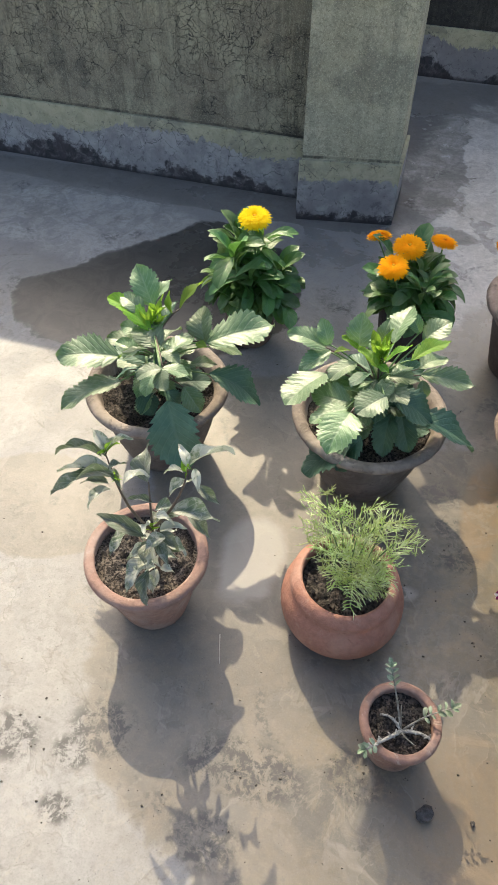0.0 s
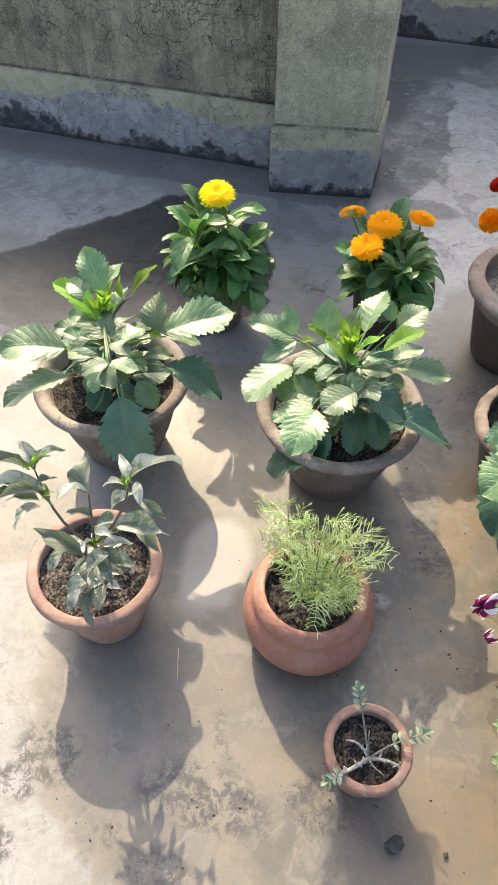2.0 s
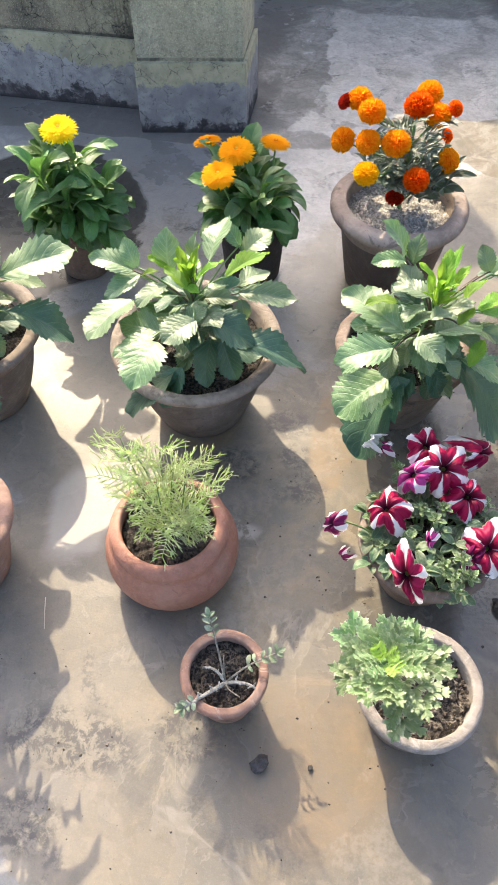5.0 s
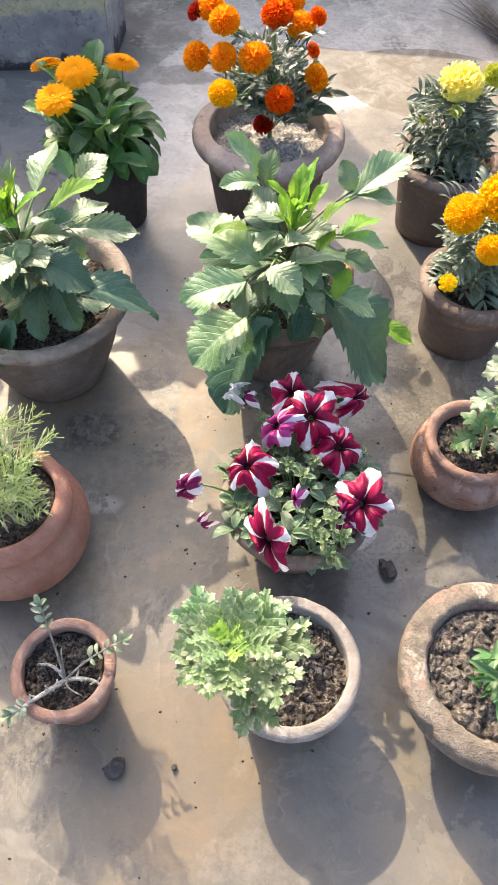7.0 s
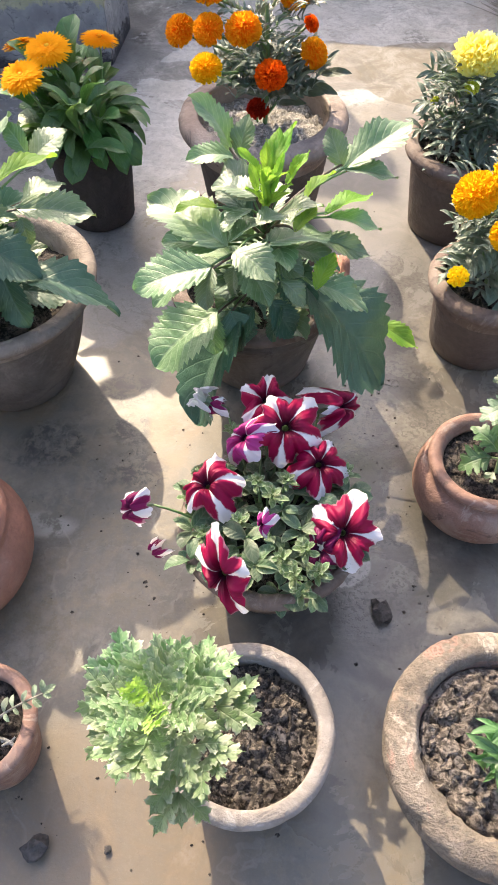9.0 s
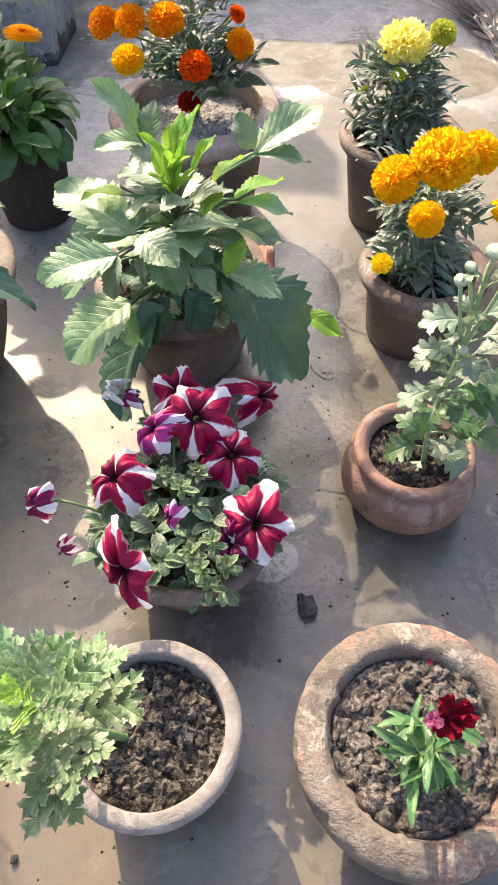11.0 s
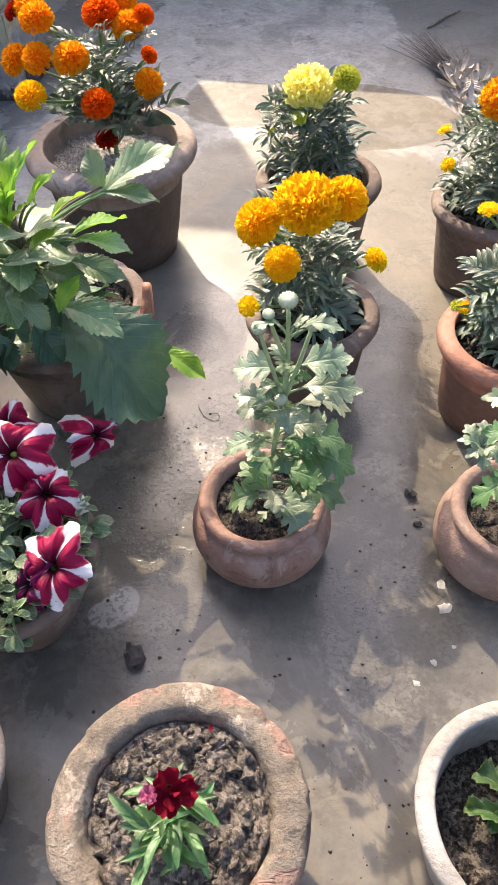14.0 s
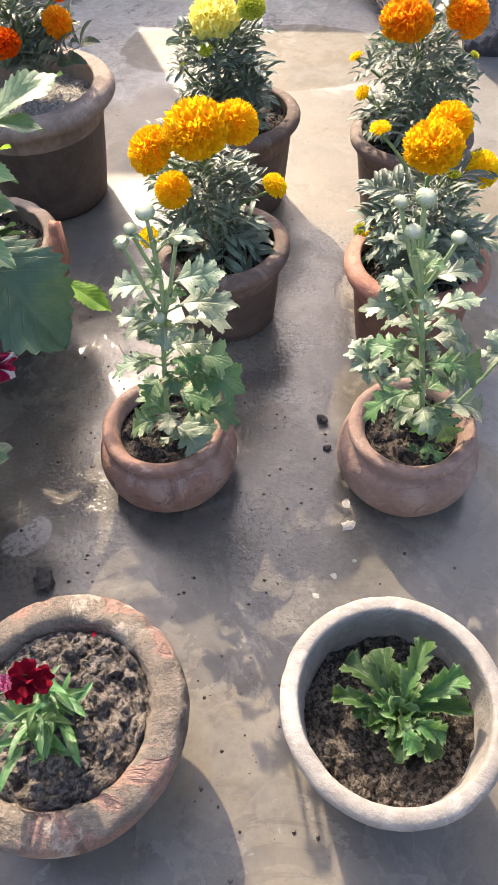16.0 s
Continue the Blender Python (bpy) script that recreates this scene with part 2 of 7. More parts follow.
    c = mixc(nt, both(ramp(nt, grain(nt, co, 11, 7, 0.75, 0.8), 0.55, 0.62), maths(nt, "MULTIPLY_ADD", damp, -0.06, 0.12)), c, (0.40, 0.37, 0.33))
    c = mixc(nt, both(ramp(nt, pits, 0.63, 0.70), 0.7), c, (0.085, 0.08, 0.075))
    # tide marks left where water dried
    for k, (scale, tone, amount) in enumerate(((3.1, (0.36, 0.33, 0.28), 0.30), (5.3, (0.11, 0.095, 0.075), 0.34), (8.0, (0.34, 0.30, 0.24), 0.22))):
        tide = grain(nt, node(nt, "Mapping", {0: co, 1: (3.7 * k, 1.9 * k, 0.0)}).outputs[0], scale, 5, 0.6, 0.5)
        off = maths(nt, "ABSOLUTE", maths(nt, "SUBTRACT", tide, 0.52))
        c = mixc(nt, both(both(ramp(nt, off, 0.012, 0.002), ramp(nt, mid, 0.40, 0.58)), amount), c, tone)
        c = mixc(nt, both(ramp(nt, tide, 0.515, 0.535), 0.10), c, tone)
    # crusts of dried moss
    moss = both(ramp(nt, grain(nt, co, 6.5, 3, 0.6, 0.8), 0.60, 0.68), ramp(nt, grain(nt, co, 75, 4, 0.75), 0.42, 0.58))
    crust = blob(nt, co, 0.86, 0.955, 0.11, 0.05, 0.3)
    for cx, cy, r in ((0.828, 0.835, 0.055), (0.80, 0.950, 0.05), (0.566, 0.897, 0.035), (0.579, 0.807, 0.028), (0.448, 0.891, 0.05), (1.047, 0.996, 0.05), (0.60, 0.95, 0.06), (1.90, 1.36, 0.06), (1.17, 1.49, 0.045), (1.14, 1.56, 0.04), (1.11, 1.64, 0.05), (1.833, 1.383, 0.04), (1.02, 1.52, 0.05)):
        crust = most(crust, blob(nt, co, cx, cy, r, r * 0.8, 0.3))
    crust = both(crust, ramp(nt, grain(nt, co, 45, 6, 0.8, 0.4), 0.43, 0.56))
    c = mixc(nt, both(moss, 0.7), c, (0.095, 0.09, 0.082))
    c = mixc(nt, both(crust, 0.9), c, (0.07, 0.066, 0.06))
    # standing damp and old water marks, with darker strips along the wall feet
    wet = blob(nt, co, 0.20, 2.20, 0.43, 0.37, 0.02, 0.35)
    shore = maths(nt, "SUBTRACT", maths(nt, "SUBTRACT", y, maths(nt, "MULTIPLY", x, 1.1)), maths(nt, "MULTIPLY_ADD", grain(nt, co, 4.5, 5, 0.6, 0.4), 0.16, 2.20))
    wet = both(wet, ramp(nt, shore, 0.012, -0.012))
    puddle = wet
    edge = both(wet, maths(nt, "SUBTRACT", 1.0, wet))
    for cx, cy, rx, ry in ((0.86, 3.22, 0.16, 0.62), (1.15, 3.72, 0.6, 0.17), (0.2, 2.70, 0.9, 0.09)):
        wet = most(wet, both(blob(nt, co, cx, cy, rx, ry, 0.05), 0.75))
    far = grain(nt, co, 5, 6, 0.65, 0.7)
    wet = most(wet, both(ramp(nt, far, 0.53, 0.60), maths(nt, "MULTIPLY_ADD", ramp(nt, y, 2.0, 2.7), 0.30, 0.20)))
    wet = both(wet, maths(nt, "MULTIPLY_ADD", ramp(nt, blots, 0.25, 0.6), 0.4, 0.6))
    brown = most(blob(nt, co, 1.68, 2.76, 0.25, 0.17, 0.03, 0.35), both(blob(nt, co, 1.40, 2.78, 0.16, 0.13, 0.05), 0.6))
    c = mixc(nt, both(brown, maths(nt, "MULTIPLY_ADD", ramp(nt, blots, 0.35, 0.65), 0.35, 0.6)), c, (0.165, 0.135, 0.092))
    c = mixc(nt, both(both(brown, maths(nt, "SUBTRACT", 1.0, brown)), 2.0), c, (0.15, 0.12, 0.085))
    soak = most(blob(nt, co, 1.68, 1.44, 0.40, 0.50, 0.2), both(blob(nt, co, 1.50, 1.80, 0.17, 0.26, 0.08, 0.7), 0.5))
    # the lighter grey stands in for sky sheen on the soaked cement
    c = mixc(nt, both(soak, maths(nt, "MULTIPLY_ADD", ramp(nt, blots, 0.32, 0.55), 0.45, 0.16)), c, (0.272, 0.255, 0.222))
    c = mixc(nt, both(soak, maths(nt, "MULTIPLY_ADD", ramp(nt, mid, 0.38, 0.6), 0.22, 0.06)), c, (0.075, 0.068, 0.058))
    # wet cement; its dark ragged patches also paint in leaf-shadow dapples
    wet_dapple = both(blob(nt, co, 1.64, 1.46, 0.38, 0.52, 0.3, 0.8), ramp(nt, grain(nt, co, 5.5, 8, 0.68, 0.6), 0.50, 0.515))
    wet_dapple = most(wet_dapple, both(blob(nt, co, 1.90, 1.62, 0.16, 0.34, 0.2, 0.8), ramp(nt, grain(nt, co, 9, 6, 0.7, 0.5), 0.44, 0.48)))
    c = mixc(nt, both(wet_dapple, 0.40), c, (0.065, 0.060, 0.052))
    c = mixc(nt, both(wet, 0.68), c, (0.09, 0.083, 0.074))
    c = mixc(nt, both(puddle, 0.86), c, mixc(nt, ramp(nt, blots, 0.4, 0.6), (0.026, 0.026, 0.024), (0.056, 0.053, 0.048)))
    c = mixc(nt, both(edge, 1.5), c, (0.05, 0.046, 0.04))
    dry_spot = most(most(blob(nt, co, 1.484, 1.349, 0.022, 0.018, 0.1, 0.4), most(blob(nt, co, 1.503, 1.370, 0.019, 0.025, 0.1, 0.4), blob(nt, co, 1.494, 1.359, 0.021, 0.021, 0.1, 0.4))), both(blob(nt, co, 0.75, 1.36, 0.07, 0.10, 0.2, 1.2), 0.7))
    c = mixc(nt, both(dry_spot, 0.85), c, (0.44, 0.42, 0.385))
    rusty = most(blob(nt, co, 1.21, 1.62, 0.05, 0.14, 0.15, 1.0), both(blob(nt, co, 1.25, 1.00, 0.15, 0.12, 0.25, 1.0), 0.7))
    rusty = most(rusty, both(blob(nt, co, 0.92, 1.62, 0.09, 0.07, 0.2, 1.2), 0.7))
    c = mixc(nt, both(rusty, maths(nt, "MULTIPLY_ADD", ramp(nt, blots, 0.38, 0.60), 0.4, 0.35)), c, (0.215, 0.15, 0.085))
    scuff = both(blob(nt, co, 1.048, 1.374, 0.05, 0.02, 0.3, 1.2), ramp(nt, grain(nt, co, 40, 5, 0.7), 0.42, 0.55))
    c = mixc(nt, both(scuff, 0.6), c, (0.42, 0.40, 0.36))
    # darker cement between the pots, glossier where the sheets lie
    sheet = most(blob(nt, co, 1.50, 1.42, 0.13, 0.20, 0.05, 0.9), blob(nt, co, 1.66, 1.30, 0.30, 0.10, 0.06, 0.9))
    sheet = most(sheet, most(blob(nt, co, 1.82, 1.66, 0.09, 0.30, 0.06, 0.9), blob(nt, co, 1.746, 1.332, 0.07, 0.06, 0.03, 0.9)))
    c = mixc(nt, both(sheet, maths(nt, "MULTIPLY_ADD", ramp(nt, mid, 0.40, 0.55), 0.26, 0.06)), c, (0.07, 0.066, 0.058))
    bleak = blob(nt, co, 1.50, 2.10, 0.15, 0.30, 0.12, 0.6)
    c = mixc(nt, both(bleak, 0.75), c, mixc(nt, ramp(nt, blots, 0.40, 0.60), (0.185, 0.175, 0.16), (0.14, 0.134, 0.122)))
    dust = both(ramp(nt, grain(nt, co, 3.4, 6, 0.66, 0.9), 0.54, 0.60), ramp(nt, grain(nt, co, 60, 5, 0.75), 0.38, 0.58))
    c = mixc(nt, both(both(dust, damp), 0.30), c, (0.30, 0.27, 0.225))
    # splashed droplets
    splash = blob(nt, co, 1.50, 1.46, 0.13, 0.17, 0.4, 1.2)
    for cx, cy, rx, ry in ((1.79, 1.74, 0.09, 0.17), (1.80, 1.98, 0.10, 0.12), (1.57, 1.62, 0.07, 0.16), (1.84, 1.40, 0.09, 0.12), (1.53, 1.93, 0.09, 0.14)):
        splash = most(splash, blob(nt, co, cx, cy, rx, ry, 0.4, 1.2))
    splash = both(splash, ramp(nt, blots, 0.40, 0.55))
    c = mixc(nt, both(both(splash, ramp(nt, grain(nt, co, 150, 2, 0.6), 0.50, 0.56)), 0.5), c, (0.07, 0.066, 0.06))
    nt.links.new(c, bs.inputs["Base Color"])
    r = maths(nt, "SUBTRACT", maths(nt, "MULTIPLY_ADD", mid, 0.45, 0.34), both(damp, 0.12))
    r = maths(nt, "SUBTRACT", r, both(wet, 0.16))
    r = maths(nt, "SUBTRACT", r, both(soak, maths(nt, "MULTIPLY_ADD", ramp(nt, big, 0.4, 0.6), 0.10, 0.20)))
    r = maths(nt, "SUBTRACT", r, both(blob(nt, co, 0.75, 2.75, 0.62, 0.85, 0.3), 0.24))
    r = maths(nt, "SUBTRACT", r, both(most(most(wet_dapple, sheet), splash), 0.22))
    r = maths(nt, "MAXIMUM", r, 0.09)
    nt.links.new(r, bs.inputs["Roughness"])
    bs.inputs["Specular IOR Level"].default_value = 0.58
    drops = both(splash, ramp(nt, grain(nt, co, 150, 2, 0.6), 0.54, 0.59))
    relief = maths(nt, "ADD", maths(nt, "MULTIPLY", fine, 0.4), maths(nt, "ADD", speck, maths(nt, "MULTIPLY", pits, 0.25)))
    bump(nt, bs, maths(nt, "ADD", relief, both(drops, 0.6)), 0.16, 0.004)
    return m


def old_plaster(name, main, moss, pale, crack=0.8, streaks=0.6, olive=0.0):
    """Weathered cement plaster: clouded, streaked with moss from above, crazed with fine cracks."""
    m, nt, bs = shader(name)
    co = place_coord(nt)
    big = grain(nt, co, 3.4, 5, 0.6, 0.4)
    tall = grain(nt, co, 26, 4, 0.65, 0.2, (1, 1, 0.07))
    fine, dust = grain(nt, co, 120, 5, 0.8), grain(nt, co, 260, 3, 0.8)
    patch, cloud = grain(nt, co, 6, 5, 0.65, 0.3), grain(nt, co, 13, 5, 0.68, 0.3)
    warp = node(nt, "VectorMath", {0: co, 1: node(nt, "VectorMath", {0: node(nt, "TexNoise", {"Vector": co, "Scale": 14.0, "Detail": 4.0}).outputs[1], 3: 0.10}, operation="SCALE").outputs[0]}, operation="ADD").outputs[0]
    net = node(nt, "TexVoronoi", {"Vector": warp, "Scale": 15.0}, feature="DISTANCE_TO_EDGE").outputs[0]
    craze = node(nt, "TexVoronoi", {"Vector": warp, "Scale": 44.0}, feature="DISTANCE_TO_EDGE").outputs[0]
    where = grain(nt, co, 3.2, 4, 0.6)
    lines = maths(nt, "MULTIPLY", ramp(nt, net, 0.016, 0.003), ramp(nt, where, 0.42, 0.56))
    web = maths(nt, "MULTIPLY", ramp(nt, craze, 0.05, 0.008), maths(nt, "MULTIPLY", ramp(nt, where, 0.50, 0.60), 0.7))
    lines = maths(nt, "MAXIMUM", lines, web)
    c = mixc(nt, ramp(nt, big, 0.40, 0.62), main, pale)
    c = mixc(nt, maths(nt, "MULTIPLY", ramp(nt, cloud, 0.44, 0.64), 0.6), c, mixc(nt, 0.5, main, moss))
    c = mixc(nt, maths(nt, "MULTIPLY", ramp(nt, patch, 0.52, 0.64), 0.65), c, moss)
    c = mixc(nt, maths(nt, "MULTIPLY", ramp(nt, tall, 0.46, 0.62), streaks), c, moss)
    if olive:
        x = node(nt, "SeparateXYZ", {0: co}).outputs[0]
        drip = maths(nt, "MULTIPLY", ramp(nt, maths(nt, "ADD", x, maths(nt, "MULTIPLY", patch, 0.25)), 0.47, 0.66), maths(nt, "MULTIPLY_ADD", ramp(nt, tall, 0.40, 0.56), 0.5, 0.4))
        drip = maths(nt, "MULTIPLY", drip, ramp(nt, x, 1.5, 1.2))
        c = mixc(nt, maths(nt, "MULTIPLY", drip, olive), c, tuple(0.6 * v for v in moss))
    c = mixc(nt, maths(nt, "MULTIPLY", ramp(nt, grain(nt, co, 30, 6, 0.75, 0.3), 0.52, 0.68), 0.45), c, tuple(1.2 * v for v in pale))
    c = mixc(nt, maths(nt, "MULTIPLY", ramp(nt, fine, 0.45, 0.68), 0.65), c, tuple(0.35 * v for v in main))
    c = mixc(nt, maths(nt, "MULTIPLY", ramp(nt, dust, 0.52, 0.66), 0.55), c, tuple(1.35 * v for v in pale))
    c = mixc(nt, maths(nt, "MULTIPLY", lines, crack), c, (0.022, 0.021, 0.018))
    z = node(nt, "SeparateXYZ", {0: co}).outputs[2]
    ledge = ramp(nt, maths(nt, "ABSOLUTE", maths(nt, "SUBTRACT", z, 0.209)), 0.007, 0.002)
    c = mixc(nt, maths(nt, "MULTIPLY", ledge, maths(nt, "MULTIPLY_ADD", ramp(nt, cloud, 0.4, 0.6), 0.5, 0.3)), c, (0.04, 0.038, 0.032))
    nt.links.new(c, bs.inputs["Base Color"])
    bs.inputs["Roughness"].default_value = 0.93
    h = maths(nt, "SUBTRACT", maths(nt, "MULTIPLY", fine, 0.7), maths(nt, "MULTIPLY", lines, 1.2))
    bump(nt, bs, h, 0.6, 0.005)
    return m


def skirting_paint():
    """Lilac-grey wash, worn, under a cream strip; black mould rising raggedly from the foot."""
    m, nt, bs = shader("skirting_paint")
    co = place_coord(nt)
    z = node(nt, "SeparateXYZ", {0: co}).outputs[2]
    n1, n2 = grain(nt, co, 7, 6, 0.68, 0.5), grain(nt, co, 28, 5, 0.7, 0.5)
    n3 = grain(nt, co, 22, 6, 0.75, 0.6, (1, 1, 0.55))
    c = mixc(nt, ramp(nt, n1, 0.38, 0.60), (0.32, 0.312, 0.302), (0.42, 0.408, 0.388))
    c = mixc(nt, maths(nt, "MULTIPLY", ramp(nt, n2, 0.40, 0.62), 0.7), c, (0.25, 0.24, 0.242))
    c = mixc(nt, maths(nt, "MULTIPLY", ramp(nt, grain(nt, co, 3.2, 4, 0.6), 0.47, 0.58), 0.6), c, (0.20, 0.188, 0.195))
    c = mixc(nt, maths(nt, "MULTIPLY", ramp(nt, grain(nt, co, 18, 7, 0.78, 0.6), 0.57, 0.61), 0.6), c, (0.12, 0.115, 0.12))
    # cream strip with a run lower edge
    top = maths(nt, "ADD", z, maths(nt, "ADD", maths(nt, "MULTIPLY_ADD", grain(nt, co, 2.6, 3, 0.5), 0.16, -0.08), maths(nt, "MULTIPLY_ADD", n3, 0.10, -0.05)))
    cream = mixc(nt, ramp(nt, n2, 0.35, 0.65), (0.40, 0.37, 0.225), (0.54, 0.50, 0.325))
    cream = mixc(nt, maths(nt, "MULTIPLY", ramp(nt, n1, 0.50, 0.62), 0.55), cream, (0.20, 0.187, 0.14))
    c = mixc(nt, maths(nt, "MULTIPLY", ramp(nt, top, 0.143, 0.153), 0.88), c, cream)
    # mould
    foot = maths(nt, "SUBTRACT", z, maths(nt, "ADD", maths(nt, "MULTIPLY_ADD", grain(nt, co, 3.6, 4, 0.6, 0.4), 0.34, -0.135), maths(nt, "MULTIPLY_ADD", grain(nt, co, 34, 6, 0.8), 0.13, -0.065)))
    mould = maths(nt, "MULTIPLY", ramp(nt, foot, 0.016, -0.006), maths(nt, "MULTIPLY_ADD", ramp(nt, n2, 0.3, 0.55), 0.35, 0.6))
    c = mixc(nt, mould, c, mixc(nt, ramp(nt, n3, 0.4, 0.6), (0.03, 0.028, 0.03), (0.06, 0.05, 0.053)))
    c = mixc(nt, maths(nt, "MULTIPLY", ramp(nt, maths(nt, "ADD", z, maths(nt, "MULTIPLY", n3, 0.03)), 0.034, 0.020), 0.75), c, (0.035, 0.033, 0.034))
    spots = grain(nt, co, 60, 5, 0.8)
    c = mixc(nt, maths(nt, "MULTIPLY", ramp(nt, spots, 0.58, 0.66), 0.6), c, (0.08, 0.078, 0.08))
    warp = node(nt, "VectorMath", {0: co, 1: node(nt, "VectorMath", {0: node(nt, "TexNoise", {"Vector": co, "Scale": 14.0, "Detail": 4.0}).outputs[1], 3: 0.10}, operation="SCALE").outputs[0]}, operation="ADD").outputs[0]
    net = node(nt, "TexVoronoi", {"Vector": warp, "Scale": 17.0}, feature="DISTANCE_TO_EDGE").outputs[0]
    lines = maths(nt, "MULTIPLY", ramp(nt, net, 0.018, 0.003), ramp(nt, n1, 0.46, 0.56))
    c = mixc(nt, maths(nt, "MULTIPLY", lines, 0.75), c, (0.05, 0.047, 0.047))
    nt.links.new(c, bs.inputs["Base Color"])
    bs.inputs["Roughness"].default_value = 0.9
    bump(nt, bs, maths(nt, "SUBTRACT", maths(nt, "ADD", n2, maths(nt, "MULTIPLY", spots, 0.6)), lines), 0.5, 0.005)
    return m


M_FLOOR = cement_floor()
M_WALL = old_plaster("mossy_plaster", (0.292, 0.253, 0.178), (0.10, 0.090, 0.068), (0.42, 0.382, 0.258), 0.9, 0.45, 0.95)
# mouldy far wall, its deep shade painted into the plaster too
M_WALL_FAR = old_plaster("mouldy_shaded_plaster", (0.05, 0.048, 0.042), (0.02, 0.02, 0.018), (0.09, 0.085, 0.07))
M_PILLAR = old_plaster("pillar_plaster", (0.42, 0.386, 0.264), (0.21, 0.2, 0.155), (0.54, 0.51, 0.36), 0.25, 0.30)
M_SKIRT = skirting_paint()
M_POT_PINK = terracotta("dusty_pink_clay", (0.33, 0.2, 0.155), (0.42, 0.33, 0.275), (0.17, 0.115, 0.09), 0.7)
M_POT_RED = terracotta("fresh_red_clay", (0.41, 0.19, 0.13), (0.47, 0.30, 0.225), (0.22, 0.105, 0.07), 0.5, 0.7)
M_POT_GREY = terracotta("weathered_grey_clay", (0.255, 0.205, 0.165), (0.42, 0.355, 0.30), (0.09, 0.072, 0.062), 0.8, 0.82, 0.4, 18.0)
M_POT_BROWN = terracotta("brown_clay", (0.185, 0.132, 0.105), (0.34, 0.28, 0.235), (0.07, 0.052, 0.042), 0.65, 0.82, 0.35, 20.0)
M_POT_DARK = terracotta("blackened_clay", (0.06, 0.052, 0.048), (0.12, 0.10, 0.09), (0.02, 0.018, 0.017), 0.4)
M_POT_PALE = terracotta("limewashed_clay", (0.33, 0.305, 0.275), (0.48, 0.45, 0.41), (0.21, 0.18, 0.15), 0.7, 0.85, 0.5, 24.0, 0.6)
M_POT_WORN = worn_clay()
M_POT_MUM = terracotta("mottled_red_clay", (0.30, 0.17, 0.125), (0.43, 0.335, 0.275), (0.10, 0.062, 0.05), 0.85, 0.7, 0.4, 22.0, 0.7)
M_POT_TAN = terracotta("mottled_tan_clay", (0.31, 0.205, 0.16), (0.42, 0.33, 0.27), (0.13, 0.09, 0.075), 0.75, 0.82, 0.35, 18.0)
M_POT_SOOT = terracotta("soot_stained_clay", (0.38, 0.295, 0.24), (0.50, 0.42, 0.36), (0.07, 0.055, 0.048), 0.6, 0.82, 0.4, 18.0)
M_POT_ASH = terracotta("ash_grey_clay", (0.28, 0.245, 0.215), (0.46, 0.43, 0.40), (0.15, 0.122, 0.105), 0.7, 0.82, 0.35, 20.0)
# darker clays for pot walls below the rim
M_BODY_BROWN = terracotta("dark_brown_clay", (0.125, 0.092, 0.075), (0.20, 0.165, 0.14), (0.06, 0.046, 0.038), 0.5, 0.6, 0.35, 9.0, 0.4)
M_BODY_RED = terracotta("dark_red_clay", (0.22, 0.115, 0.08), (0.30, 0.20, 0.15), (0.075, 0.042, 0.032), 0.4, 0.6, 0.3, 7.0, 0.75)
M_BODY_GREY = terracotta("dark_grey_clay", (0.15, 0.128, 0.11), (0.26, 0.235, 0.21), (0.07, 0.058, 0.05), 0.6, 0.7, 0.35, 14.0)
M_SOIL = soil_stuff("garden_soil", (0.028, 0.023, 0.019), (0.15, 0.122, 0.10))
M_SOIL_DRY = soil_stuff("dry_soil", (0.42, 0.385, 0.335), (0.70, 0.66, 0.59), 60, 0.95, 0.72)
M_SOIL_WET = soil_stuff("wet_soil", (0.105, 0.085, 0.070), (0.31, 0.265, 0.225), 60, 0.34, 0.55)
M_SOIL_LOAM = soil_stuff("crumbly_soil", (0.055, 0.044, 0.035), (0.25, 0.21, 0.17))
M_DAHLIA = leaf_stuff("dahlia_leaf", (0.080, 0.180, 0.045), (0.155, 0.255, 0.095), (0.28, 0.36, 0.2), 0.46, 0.24, 8, 0.4, coat=0.75, spread=0.35, fuzz=0.3, spec=0.9, coat_rough=0.46)
# low hanging leaves: deeper green, with their self-shade put into the colour
M_DAHLIA_OLD_SHADE = leaf_stuff("shaded_old_dahlia_leaf", (0.036, 0.112, 0.062), (0.066, 0.155, 0.088), (0.14, 0.23, 0.15), 0.5, 0.15, 8, 0.25, coat=0.2, spread=0.2, fuzz=0.05, spec=0.7)
M_DAHLIA_YOUNG = leaf_stuff("young_dahlia_leaf", (0.13, 0.31, 0.025), (0.25, 0.44, 0.04), (0.36, 0.50, 0.12), 0.5, 0.5, 8, 0.4, spread=0.3, fuzz=0.05, spec=0.5)
M_PEPPER = leaf_stuff("pepper_leaf", (0.085, 0.14, 0.07), (0.195, 0.22, 0.16), (0.36, 0.38, 0.31), 0.50, 0.20, 6, 0.6, tip=(0.40, 0.41, 0.35), spread=0.4, coat=0.5, fuzz=0.3, spec=0.7)
M_CALENDULA = leaf_stuff("calendula_leaf", (0.05, 0.16, 0.024), (0.10, 0.235, 0.048), (0.14, 0.25, 0.08), 0.44, 0.28, 5, 0.35, fuzz=0.1, spec=0.8, coat=0.3)
M_COSMOS = leaf_stuff("feathery_leaf", (0.46, 0.60, 0.15), (0.82, 0.86, 0.60), (0.35, 0.45, 0.2), 0.5, 0.4, 1, 0.0)
M_MARIGOLD = leaf_stuff("marigold_leaf", (0.075, 0.130, 0.078), (0.125, 0.182, 0.118), (0.20, 0.26, 0.19), 0.48, 0.18, 3, 0.35, coat=0.6, fuzz=0.3, spread=0.35, coat_rough=0.40)
